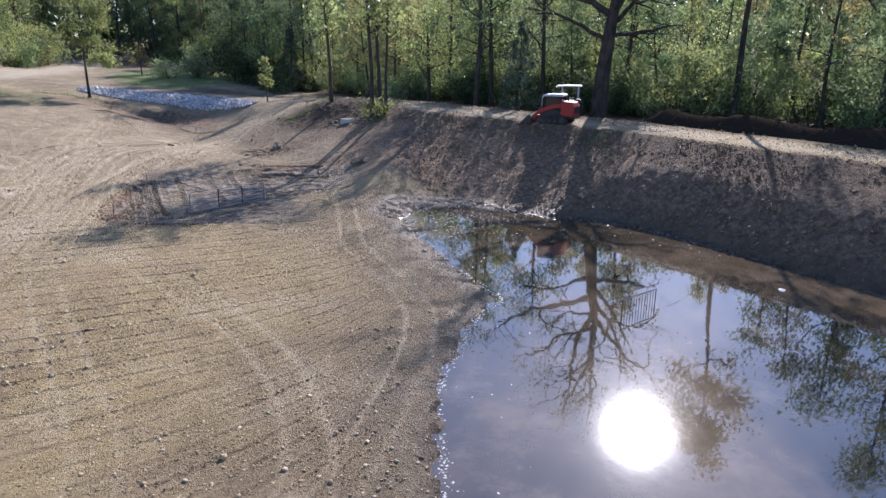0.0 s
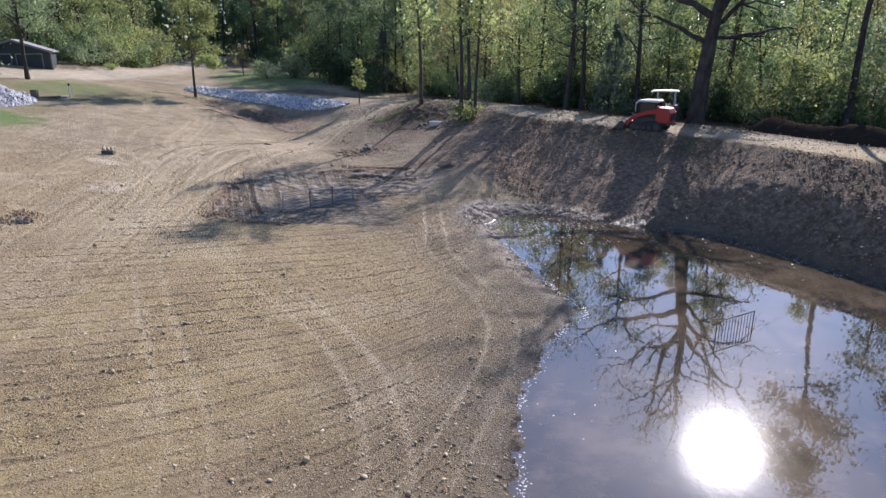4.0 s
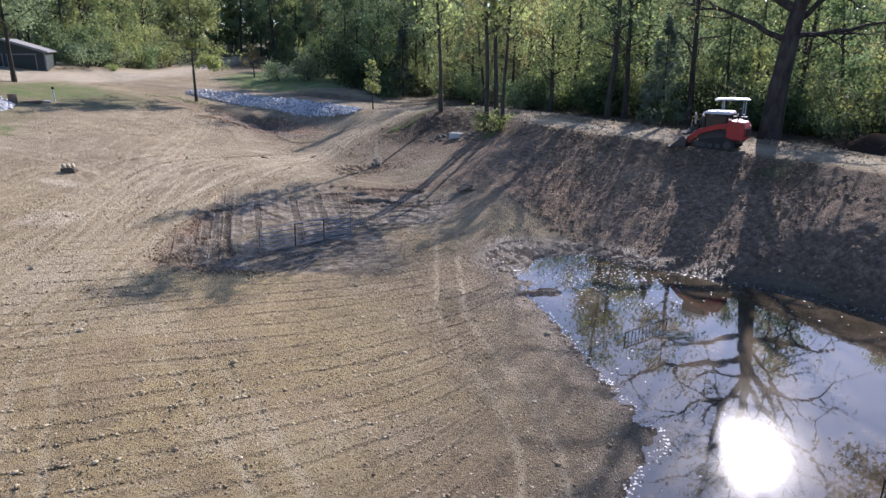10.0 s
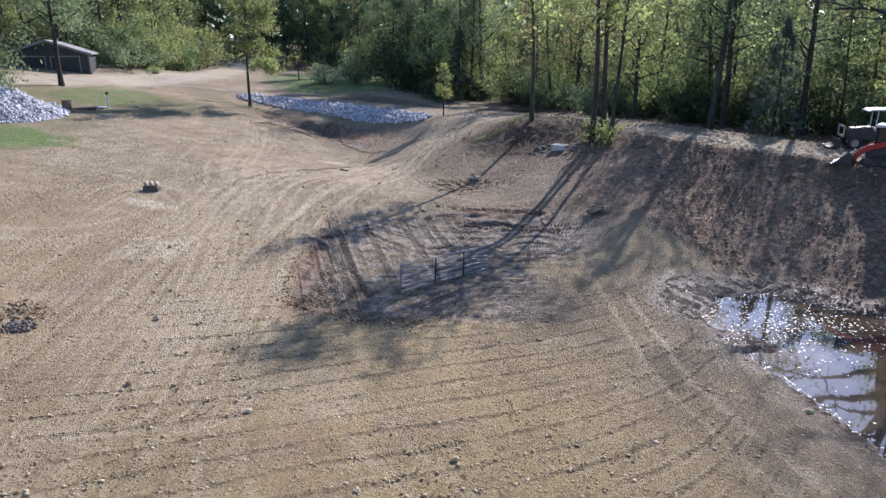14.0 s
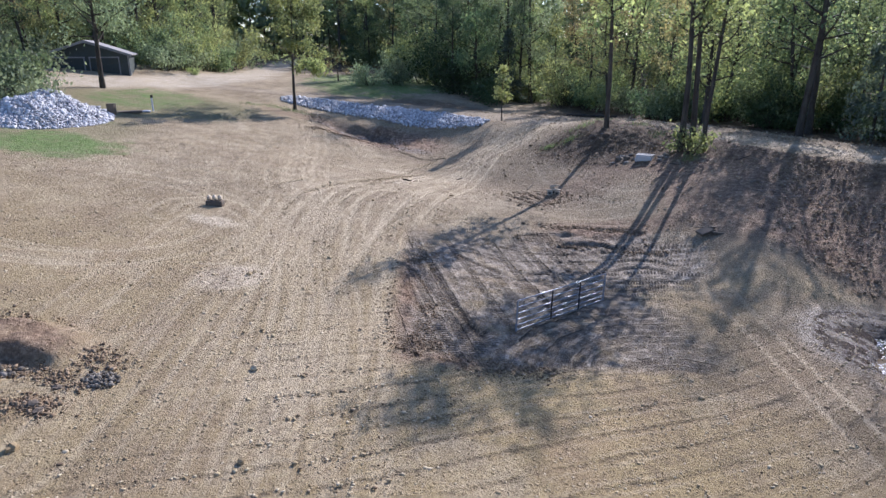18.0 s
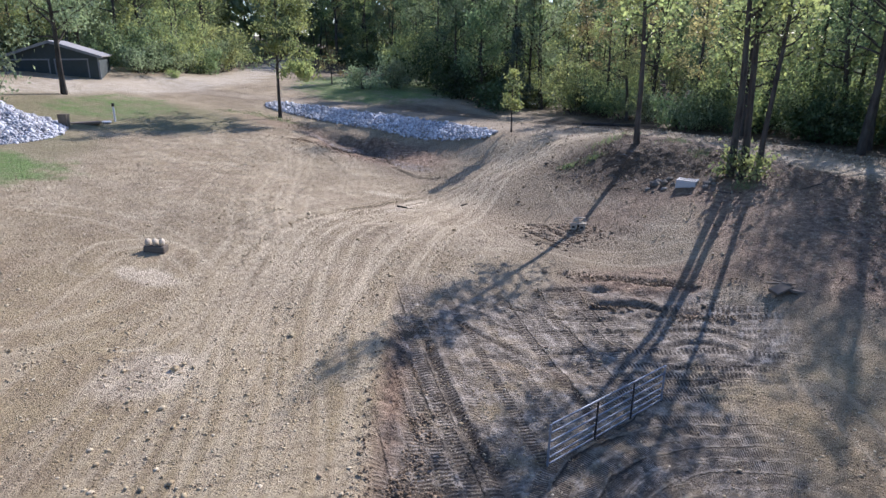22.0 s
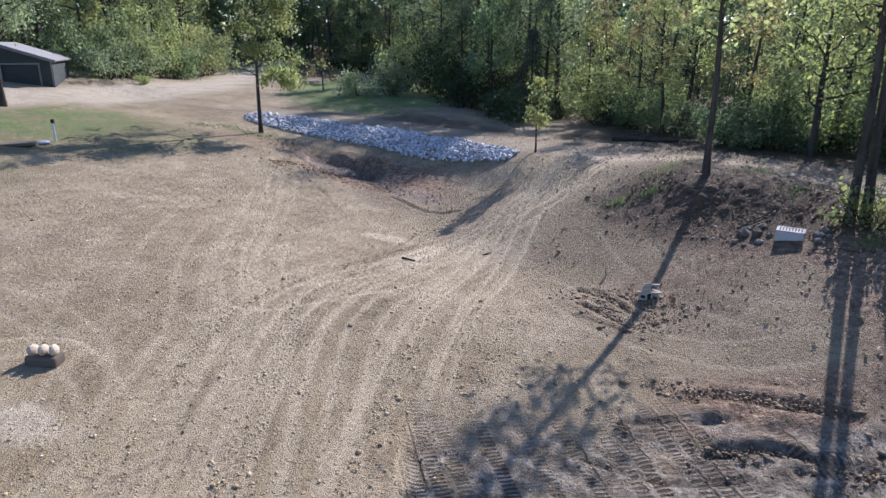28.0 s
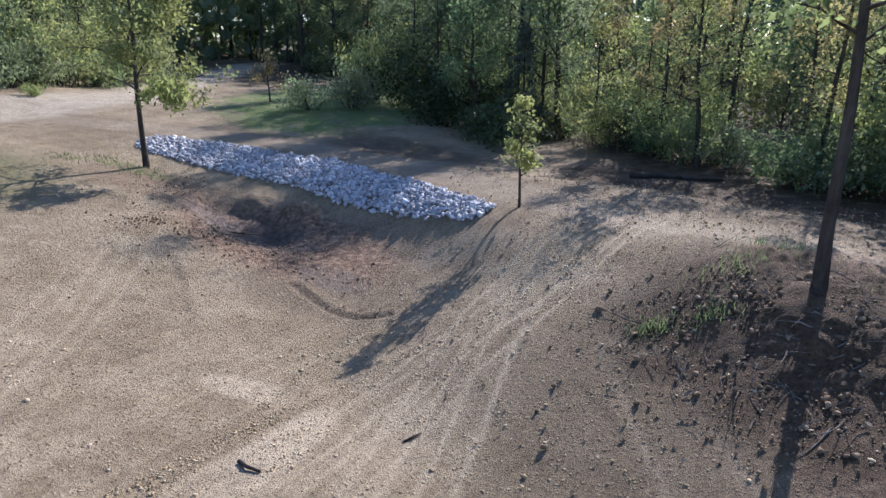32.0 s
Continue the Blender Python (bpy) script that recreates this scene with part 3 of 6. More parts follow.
# ---- the ground ----
def ticks(edges):
    out = []
    for a, b, step in edges:
        out += list(np.arange(a, b, step))
    return np.array(out + [edges[-1][1]])


FURROW = 0.92


def furrow(x, y):
    """Counts the rills left by the grader, running along the slope."""
    v = y - 0.62 * x - 1.6 * np.exp(np.minimum((x + 2.6) / 1.5, 2.2))
    return (v + 0.30 * ripple(x * 0.8, y * 0.8, 3)) / FURROW


def curve(points, n=6):
    """A smooth line through the points."""
    p = np.array([points[0], *points, points[-1]], float)
    out = []
    for k in range(1, len(p) - 2):
        for t in np.arange(n) / n:
            a, b, c, d = p[k - 1], p[k], p[k + 1], p[k + 2]
            out.append(0.5 * (2 * b + (c - a) * t + (2 * a - 5 * b + 4 * c - d) * t * t + (3 * b - a - 3 * c + d) * t ** 3))
    return [(q[0], q[1], 0.0) for q in out + [p[-1]]]


HAUL = curve([(-9.5, 66), (-13.4, 61.5), (-16.5, 56.5), (-19.6, 50.5), (-21.2, 44), (-20.6, 37), (-19.0, 30), (-16.8, 23), (-14.6, 15), (-13.4, 4)])


def beside(x, y, line):
    """Signed metres to the right of a line, and metres gone along it."""
    best, sgn, run = np.full(np.shape(x), 1e9), np.zeros(np.shape(x)), np.zeros(np.shape(x))
    gone = 0.0
    for p, q in zip(line, line[1:]):
        dx, dy = q[0] - p[0], q[1] - p[1]
        ln = math.hypot(dx, dy)
        s = np.clip(((x - p[0]) * dx + (y - p[1]) * dy) / (ln * ln), 0, 1)
        d = np.hypot(x - p[0] - s * dx, y - p[1] - s * dy)
        near = d < best
        best, run = np.where(near, d, best), np.where(near, gone + s * ln, run)
        sgn = np.where(near, np.sign(dx * (y - p[1]) - dy * (x - p[0])), sgn)
        gone += ln
    return best * sgn, run


# line, sideways scatter, how many passes, wheel gauge, how pale
WHEELS = [
    ([(-10.9, 21.2), (-7.0, 17.7), (-4.75, 14.8), (-3.3, 11.6), (-2.8, 8)], 0.02, 1, 0.95, 0.85),
    ([(-6.9, 39.0), (-6.6, 38.0), (-5.95, 35.3), (-5.55, 32.7), (-5.15, 30.5), (-4.65, 28.0), (-4.1, 25.5), (-2.9, 22.8), (-1.7, 20.4), (-1.15, 18.4), (-1.15, 16.6), (-1.4, 14.8), (-2.2, 11.0), (-4, 4)], 0.02, 1, 0.86, 1.0),
    ([(-15.4, 26), (-14.85, 22.2), (-11.9, 17.4), (-9.25, 13.6), (-7.2, 10.65), (-6, 7)], 0.03, 1, 0.85, 0.75),
    ([(-13.4, 61.5), (-15.5, 57.5), (-18.9, 53.0), (-21.2, 47), (-22.4, 41), (-20.8, 34), (-18.4, 28), (-16.4, 21)], 2.0, 11, 1.35, 0.8),
    ([(-14.4, 60.5), (-17.2, 55.5), (-18.4, 47), (-18.9, 41), (-18.0, 31), (-16.9, 26.4), (-16.4, 21)], 0.7, 5, 1.35, 0.8),
    ([(-34, 62), (-30, 53), (-27, 44), (-24.5, 39), (-23, 33), (-22.2, 28), (-20.5, 20)], 2.4, 7, 1.35, 0.7),
    ([(-31, 38.5), (-27.6, 38.6), (-24.6, 36.8), (-23.4, 33.2), (-25.2, 30.2), (-29, 29.2), (-34, 29.5)], 0.6, 3, 1.2, 0.7),
    ([(-26.4, 34.8), (-26.8, 36.2), (-25.8, 36.9), (-23.5, 35.3), (-22.5, 33), (-22.5, 31.4)], 0.1, 1, 0.9, 1.5),
    ([(-12.5, 62.2), (-16.5, 55.2), (-19.5, 50.8), (-20.3, 46.7), (-23.4, 42.5)], 0.2, 2, 1.5, 1.0),
    ([(-13.6, 52), (-12.4, 48), (-10.2, 44.6), (-7.4, 43.3), (-5.0, 43.6)], 0.5, 3, 1.25, 0.6),
    ([(-15.5, 46.5), (-13.6, 43.2), (-10.6, 42.0), (-7.6, 42.2)], 0.5, 2, 1.25, 0.5),
    ([(-12, 64), (-8, 59), (-2, 53.6), (4.2, 47.6), (12, 39.8), (19.5, 29)], 0.5, 2, 1.35, 0.7),
]


# short deep ruts of the tracked machine: line, half-width, depth
RUTS = [
    ([(-15.4, 34.2), (-15.0, 33.0), (-13.7, 30.4), (-12.3, 28.2)], 0.12, 0.15), ([(-15.8, 33.2), (-14.3, 30.5), (-13.3, 28.6)], 0.08, 0.07), ([(-16.1, 32.7), (-14.8, 30.0), (-13.7, 28.2)], 0.07, 0.06),
    ([(-11.9, 39.6), (-10.9, 40.4), (-10.1, 40.6), (-8.7, 40.4), (-7.8, 40.0)], 0.2, 0.16), ([(-11.1, 38.3), (-9.9, 38.8), (-8.9, 38.6)], 0.11, 0.10), ([(-9.3, 38.2), (-8.1, 38.4), (-7.0, 37.8)], 0.13, 0.12),
    ([(-9.0, 36.3), (-8.1, 36.7), (-7.1, 36.3)], 0.1, 0.10), ([(-12.4, 34.1), (-11.0, 34.4)], 0.1, 0.08), ([(-15.0, 36.8), (-12.9, 36.1), (-10.9, 36.7), (-9.6, 37.3)], 0.08, 0.08), ([(-14.8, 35.6), (-12.7, 34.2), (-11.5, 33.0), (-11.0, 31.6)], 0.08, 0.08),
    ([(-9.5, 32.3), (-8.7, 31.9)], 0.1, 0.08), ([(-9.1, 33.9), (-7.3, 34.8)], 0.09, 0.07), ([(-13.6, 37.4), (-12.0, 37.2), (-10.4, 37.8)], 0.07, 0.07), ([(-8.8, 35.1), (-7.9, 35.5), (-6.9, 35.3)], 0.08, 0.06),
    ([(-13.9, 46.6), (-13.1, 45.8), (-12.5, 45.0)], 0.1, 0.12), ([(-14.0, 44.2), (-13.1, 43.7), (-12.5, 43.3)], 0.1, 0.08), ([(-13.8, 45.2), (-13.0, 44.3), (-12.4, 43.6)], 0.12, 0.13), ([(-13.4, 46.6), (-12.4, 44.9), (-11.7, 43.9)], 0.11, 0.12),
    ([(-14.6, 37.6), (-13.0, 37.4), (-11.2, 38.0)], 0.07, 0.06), ([(-13.6, 35.0), (-12.0, 34.9), (-10.4, 35.6), (-9.4, 35.7)], 0.07, 0.06), ([(-12.9, 38.8), (-11.6, 39.2), (-10.2, 39.6)], 0.08, 0.07),
    ([(-13.9, 34.4), (-12.2, 33.4), (-11.2, 32.2), (-10.8, 30.8)], 0.07, 0.06), ([(-8.7, 37.4), (-7.6, 37.4), (-6.6, 36.8)], 0.08, 0.07), ([(-10.6, 33.6), (-9.4, 34.4), (-8.0, 34.4)], 0.07, 0.05), ([(-14.6, 31.4), (-13.4, 29.2), (-12.9, 28.2)], 0.06, 0.05),
    ([(-29.3, 58.5), (-26.5, 55.8), (-24.8, 53.3)], 0.09, 0.04), ([(-23.6, 57.4), (-21.4, 56.0), (-19.9, 56.2)], 0.12, 0.08), ([(-14.2, 52.0), (-13.2, 50.2), (-12.6, 48.2)], 0.07, 0.03),
]


def ripple(x, y, n):
    """Cheap smooth unevenness made of a few crossed waves."""
    rng = np.random.default_rng(n)
    out = np.zeros(np.shape(x))
    for k in range(9):
        a, w = rng.uniform(0, 6.28), 0.25 * 1.55 ** k
        out += np.sin(w * (x * math.cos(a) + y * math.sin(a)) + rng.uniform(0, 6.28)) / (1.32 ** k)
    return out / 3.0


def build_ground():
    xs = ticks([(-1500, -300, 150), (-300, -100, 20), (-100, -44, 2.0), (-44, -30, 0.5), (-30, -21, 0.13), (-21, 1, 0.1), (1, 18, 0.13), (18, 30, 0.5), (30, 100, 4), (100, 300, 25), (300, 1500, 150)])
    ys = ticks([(-1500, -300, 150), (-300, -60, 24), (-60, 0, 4), (0, 8, 0.5), (8, 26, 0.13), (26, 50, 0.1), (50, 68, 0.13), (68, 84, 0.5), (84, 130, 2.0), (130, 320, 20), (320, 2600, 190)])
    x, y = np.meshgrid(xs, ys)
    z = height(x, y)
    shore = pond_side(x, y)
    side = crest_side(x, y)
    dc, top = along(x, y, CREST)
    dl, _ = along(x, y, LANE)
    dd, _ = along(x, y, DRIVE)
    r1, r2 = ripple(x, y, 3), ripple(x * 3.1, y * 3.1, 4)
    dam_face = np.where((side < 0) & (dc > 2.2), smooth(12.0, 8.5, dc), 0) * smooth(-3.4, -1.4, x + 0.4 * r1) * smooth(0.1, 0.6, shore)
    clay = np.maximum(dug(x, y), smooth(0.0, 0.35, blob(x + 0.3 * r1, y, -9.6, 37.0, 5.6, 4.4, 0.1)))
    field = smooth(0.3, 1.5, shore) * smooth(50, 44, y) * smooth(-30, -24, x) * (1 - clay) * (1 - dam_face)
    count = furrow(x, y)
    z = z + 0.03 * r2 * smooth(0, 1, shore)
    # cleat ridges left by the tracked machine
    cl = np.sin((x * 0.25 + y * 0.97) * 2 * np.pi / 0.42) * np.clip(np.sin((x * 0.97 - y * 0.25) * 2 * np.pi / 1.9 + r1), 0, 1)
    ridge = np.clip(ripple(x * 0.7 + 3 + 0.4 * r1, y * 2.6, 41) - 0.12, 0, 2) * smooth(31.5, 34.5, y) * (0.4 + np.abs(ripple(x * 4, y * 4, 51)))
    z = z + clay * (0.05 * r2 + 0.36 * ridge)
    corner = blob(x, y, -0.3, 31.0, 4.5, 4.0)
    z = z + np.where(shore < 0, smooth(0.0, 0.35, corner) * (0.045 * r2 + 0.065 * ripple(x * 2.2, y * 2.2, 77)), 0)
    lumps = np.abs(ripple(x * 6, y * 6, 8)) * np.abs(ripple(x * 2.3, y * 2.3, 9))
    z = z + dam_face * (0.16 * lumps + 0.04 * r2)
    lip = blob(x, y, -15.6, 31.0, 0.6, 5.2, 0.24) + blob(x, y, -13.4, 27.0, 2.2, 0.9, 0.1)
    z = z + lip * 0.38 * np.abs(ripple(x * 6, y * 6, 12))
    track = np.zeros(x.shape)
    rng = np.random.default_rng(21)
    wob = 0.18 * r1 + 0.05 * r2
    for line, width, passes, gauge, pale in WHEELS:
        for k in range(passes):
            off, slant = rng.uniform(-width, width), rng.uniform(-0.04, 0.04) * min(1, width)
            moved = curve([(p[0] + off + slant * (p[1] - 35), p[1] + 0.5 * off, 0) for p in line], 4)
            fade = np.clip(0.6 + 0.8 * np.sin(0.16 * y + 0.11 * x + rng.uniform(0, 6.28)), 0, 1) * rng.uniform(0.6, 1.0) * pale
            if passes == 1:
                fade = pale * (0.62 + 0.25 * np.sin(0.5 * y))
            side_way, _ = beside(x + wob * 0.5, y, moved)
            for at in (0.0, gauge):
                track = np.maximum(track, fade * np.exp(-((side_way - at) / rng.uniform(0.06, 0.10)) ** 2))
    track = np.clip(track, 0, 1) * (1 - clay) * smooth(0.2, 0.8, shore)
    z = z - 0.03 * track
    rutted = np.zeros(x.shape)
    for k, (line, half, deep) in enumerate(RUTS):
        d, _ = along(x + 0.5 * wob, y + 0.04 * r2, curve(line, 5))
        broken = np.clip(0.55 + 0.7 * ripple(x * 2.4, y * 2.4, 60 + k), 0.1, 1.0)
        cut = np.exp(-(d / half) ** 2) * broken
        z = z - deep * cut + 0.6 * deep * np.exp(-((d - 2.1 * half) / half) ** 2) * broken
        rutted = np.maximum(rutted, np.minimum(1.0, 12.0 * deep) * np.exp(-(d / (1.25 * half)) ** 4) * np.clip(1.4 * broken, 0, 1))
    # one clear print of the cleats on the haul way
    u, v = (x + 19.75), (y - 42.6)
    print_ = np.clip(1.6 * np.sin(v * 2 * np.pi / 0.26), 0, 1) * smooth(0.26, 0.18, np.abs(u - 0.05 * v)) * smooth(1.05, 0.8, np.abs(v))
    rutted = np.maximum(rutted, 0.8 * print_)
    z = z - 0.05 * print_
    hump = smooth(0.0, 0.4, blob(x, y, -8.2, 53.2, 5.5, 4.2, -0.75))
    pit = smooth(0.05, 0.5, blob(x, y, -27.0, 62.4, 8, 4.2, -0.45))
    z = z + hump * 0.5 * lumps + pit * (0.6 * lumps + 0.06 * r2)
    spill = smooth(0.0, 0.7, blob(x, y, -23.2, 23.7, 2.4, 1.7, 0.25))
    hole = smooth(0.0, 0.45, blob(x + 0.12 * r2, y + 0.12 * r2, -22.7, 22.95, 1.5, 0.6, 0.22))
    z = z + spill * (0.22 + 0.22 * np.abs(ripple(x * 3, y * 3, 15)) + 0.25 * lumps) - hole * (0.34 - 0.5 * lumps - 0.08 * r2)
    me = bpy.data.meshes.new("ground")
    ny, nx = x.shape
    me.vertices.add(nx * ny)
    me.vertices.foreach_set("co", np.stack([x, y, z], -1).astype(np.float32).ravel())
    i = (np.arange(ny - 1)[:, None] * nx + np.arange(nx - 1)[None]).ravel()
    f = np.stack([i, i + 1, i + nx + 1, i + nx], 1).astype(np.int32)
    me.loops.add(4 * len(f))
    me.loops.foreach_set("vertex_index", f.ravel())
    me.polygons.add(len(f))
    me.polygons.foreach_set("loop_start", np.arange(0, 4 * len(f), 4, dtype=np.int32))
    me.update(calc_edges=True)
    me.polygons.foreach_set("use_smooth", [True] * len(f))
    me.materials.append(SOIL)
    lane = np.maximum(np.maximum(0.3 * smooth(2.4, 0.8, dl + 0.3 * r1), smooth(3.1, 2.5, dd + 0.25 * r1)), smooth(1.7, 0.3, dc + 0.35 * r1) * 0.42)
    yard = blob(x, y, -51.5, 64, 4.5, 7)
    lane = np.maximum(lane, smooth(0.1, 0.5, yard))
    inwood = smooth(3.5, 6.0, np.where(side > 0, dc, 0)) * smooth(-18, -10, x)
    lawn = np.maximum(smooth(0.0, 0.5, blob(x, y, -34.0, 96, 17, 29)), smooth(0.0, 0.8, blob(x, y, -38.5, 41.8, 8.0, 6.0, 0.3)))
    verge = 0.72 * smooth(0.0, 0.5, blob(x, y, -45.0, 60.0, 7, 9, 0.3)) + 0.7 * smooth(0.0, 0.6, blob(x, y, -46, 47, 10, 9)) + 0.6 * smooth(0.0, 0.5, blob(x, y, -35.6, 65.8, 4.5, 1.3, -0.2))
    far = smooth(96, 110, y) + smooth(30, 40, x) * (side > 0) + smooth(-58, -64, x) * smooth(74, 66, y)
    across, alongway = beside(x, y, HAUL)
    dry = smooth(0.05, 0.6, blob(x, y, -24.5, 34.7, 1.9, 0.9, -0.2)) + smooth(0.05, 0.6, blob(x, y, -21.0, 29.8, 1.5, 2.0, -0.3)) + smooth(0.05, 0.6, blob(x, y, -20.1, 49.0, 1.0, 3.4, -0.2)) + 0.8 * smooth(0.05, 0.6, blob(x, y, -22.0, 51.3, 1.8, 0.8, -0.1)) + 0.7 * smooth(0.05, 0.6, blob(x, y, -1.2, 33.2, 1.6, 0.9, 0.2)) + 0.7 * smooth(0.05, 0.6, blob(x, y, -12.4, 36.2, 1.1, 0.7, 0.2))
    sets = {
        "furrow": count, "across": across, "alongway": alongway, "dry": np.clip(dry, 0, 1),
        "trodden": np.maximum(smooth(-11.5, -17.5, x + 0.1 * (y - 30)) * smooth(14, 26, y), smooth(32, 37, y)) * (1 - clay) * (0.4 + 0.6 * smooth(28, 42, y)),
        # real damp by the pond; the patches further up partly paint tree shade
        "damp_and_shade": np.maximum(smooth(8.0, 1.5, shore + 0.8 * r1) * smooth(36, 32, y), np.maximum(0.6 * smooth(0.0, 0.5, blob(x, y, -4.2, 41.0, 5.2, 8.0, 0.2)), np.maximum(0.85 * smooth(4.2, 2.0, dl + 0.5 * r1), np.maximum(0.75 * smooth(0.0, 0.5, blob(x + 0.5 * r1, y + 0.4 * r2, -12.0, 48.5, 6.5, 10.5)), 0.8 * smooth(0.0, 0.5, blob(x + 0.7 * r1, y + 0.5 * r2, -24.0, 60.0, 9.5, 5.5, -0.6)))))),
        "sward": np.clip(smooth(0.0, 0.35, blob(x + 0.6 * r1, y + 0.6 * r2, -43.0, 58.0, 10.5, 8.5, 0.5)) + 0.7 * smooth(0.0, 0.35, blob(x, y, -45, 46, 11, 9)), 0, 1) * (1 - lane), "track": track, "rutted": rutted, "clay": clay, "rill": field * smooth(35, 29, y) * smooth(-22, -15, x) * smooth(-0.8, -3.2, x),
        # loose north of the clay and in the pit includes shade as dark colour
        "haul": np.exp(-(across / 7.0) ** 2) * smooth(-11, -16, x + 0.12 * (y - 30)) * smooth(-38, -32, x) * smooth(66, 60, y) * (1 - clay), "loose": np.clip(dam_face + lip + 0.9 * clay * np.clip(ridge, 0, 1) + 0.7 * blob(x, y, -10.6, 46.5, 4.5, 3.0, 0.4) + 0.8 * smooth(0.0, 0.6, blob(x, y + 0.3 * r2, -9.0, 40.6, 4.6, 1.7, 0.1)) + smooth(0.05, 0.5, blob(x, y, -26.0, 61.6, 9, 4.6, -0.5)) + smooth(0.0, 0.4, blob(x, y, -8.2, 53.2, 5.5, 4.2, -0.75)) + 0.5 * smooth(0, 0.4, blob(x, y, -34, 64.5, 5, 2.5, -0.3)) + 0.9 * spill + 0.6 * blob(x, y, -8, 51, 5, 4) + 0.85 * smooth(0, 0.5, blob(x, y, -3.6, 43.5, 4.8, 8.0, 0.25)) * (1 - clay) + smooth(0.0, 0.5, blob(x, y, -6.6, 50.2, 6.5, 4.6, -0.6)), 0, 1),
        "gravel": lane * (1 - inwood), "turf": np.clip(np.maximum(lawn, verge) * (1 - lane), 0, 1),
        "litter": np.clip(inwood + far + 0.6 * smooth(1.2, 2.4, dc + 0.4 * r1) * smooth(5.0, 3.4, dc) * smooth(-13, -9, x) + smooth(0.1, 0.5, blob(x, y, -9, 70, 12, 5, -0.6)) + smooth(0.0, 0.4, blob(x + 0.5 * r1, y + 0.4 * r2, -8.6, 51.9, 7.4, 4.6, -0.6)) + 0.7 * smooth(0.0, 0.5, blob(x, y, -24.5, 75.5, 9, 3.5, -0.4)), 0, 1) * (1 - lane),
        "wet": np.clip(np.exp(-np.clip(shore, 0, 50) / 0.8) + smooth(0, 0.4, blob(x, y, -0.2, 31.8, 4.6, 3.8)) + 0.7 * smooth(0.0, 0.6, blob(x + 0.3 * r2, y + 0.3 * r1, -28.0, 62.6, 5.5, 2.4, -0.45)) + 0.5 * smooth(0.0, 0.6, blob(x + 0.3 * r2, y, -22.6, 58.4, 2.6, 1.3, -0.5)), 0, 1),
    }
    for name, v in sets.items():
        me.attributes.new(name, "FLOAT", "POINT").data.foreach_set("value", np.asarray(v, np.float32).ravel())
    return tagged(new("ground", me), "bare graded clay soil with rills, tracks and a dam bank", "ground", kind="structure")


build_ground()


def build_water():
    verts = [(x, y, 0.0) for x, y in [(-4, -30), (-4, 36), (16, 36), (34, -30)]]
    me = mesh_of("water", verts, [(3, 2, 1, 0)], WATER)
    return tagged(new("water", me), "still muddy pond water reflecting sky and trees", "water", kind="structure")


build_water()

# ---- the wood ----
WOOD = [(95, -30), (48, 14), (30, 36), (21, 47), (14, 54), (6, 61), (-4, 69.5), (-10, 78), (-17, 84), (-21, 89), (-22.5, 99), (-35, 116), (-46, 120), (-55, 127), (-72, 140), (-100, 160), (60, 190), (160, 60)]
WEST = [(-58, 44), (-62, 54), (-68, 62), (-68, 73), (-62, 80), (-60.5, 90), (-63, 102), (-74, 122), (-92, 160), (-130, 150), (-130, 40)]


def inside(ring, x, y):
    hit = False
    for p, q in zip(ring, ring[1:] + ring[:1]):
        if (p[1] > y) != (q[1] > y) and x < (q[0] - p[0]) * (y - p[1]) / (q[1] - p[1]) + p[0]:
            hit = not hit
    return hit


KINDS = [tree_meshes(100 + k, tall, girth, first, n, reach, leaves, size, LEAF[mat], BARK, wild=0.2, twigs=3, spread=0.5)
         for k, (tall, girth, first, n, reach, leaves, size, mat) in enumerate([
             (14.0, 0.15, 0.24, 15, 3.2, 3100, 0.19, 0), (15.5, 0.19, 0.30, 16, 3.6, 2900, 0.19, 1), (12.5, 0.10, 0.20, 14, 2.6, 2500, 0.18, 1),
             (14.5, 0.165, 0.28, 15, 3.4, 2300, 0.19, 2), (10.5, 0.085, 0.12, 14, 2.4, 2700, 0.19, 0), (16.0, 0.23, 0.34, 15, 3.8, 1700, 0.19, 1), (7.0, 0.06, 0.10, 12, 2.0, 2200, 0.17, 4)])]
LABELS = ["slender green woodland tree with a thin straight trunk", "tall woodland tree with yellow-green autumn leaves", "thin young woodland tree with yellowing leaves",
          "woodland tree with turning yellow and brown leaves", "bushy young green tree at the wood's edge", "tall half-bare woodland tree with few yellow leaves", "small grey-green tree of the understorey"]


def shrub_meshes(seed, tall, wide, leaves, size, mat):
    rng = np.random.default_rng(seed)
    lines, ends = [], []
    for k in range(14):
        a, r = rng.uniform(0, 6.28), rng.uniform(0.1, 0.35) * wide
        w = np.array([math.cos(a) * 0.55, math.sin(a) * 0.55, 1.0])
        p, rr = limb(rng, (math.cos(a) * r, math.sin(a) * r, -0.1), w, tall * rng.uniform(0.6, 1.05), 0.03, 5, 0.02, 0.2)
        lines.append((p, rr))
        ends += [p[2], p[3], p[4], p[5], p[5] + rng.normal(0, 0.15, 3)]
    v, f = tubes(lines, 4)
    leaf = leaves_at(rng, np.array(ends), 0.16 * wide + 0.10, leaves, size, clump=0.8).reshape(-1, 3)
    return mesh_of("stem", v, f, BARK), quads("foliage", leaf.reshape(-1, 4, 3), mat)


def bush(name, meshes, at, turn, size, label, group="", category="shrub", high=1.0):
    z = float(height(at[0], at[1]))
    ob = thing(name, pose(at[0], at[1], z, 0, 0, turn) @ Matrix.Diagonal((size, size, size * high, 1)), label, category, group)
    tagged(part("stem", meshes[0], ob), kind="stuff")
    part("foliage", meshes[1], ob)
    return ob


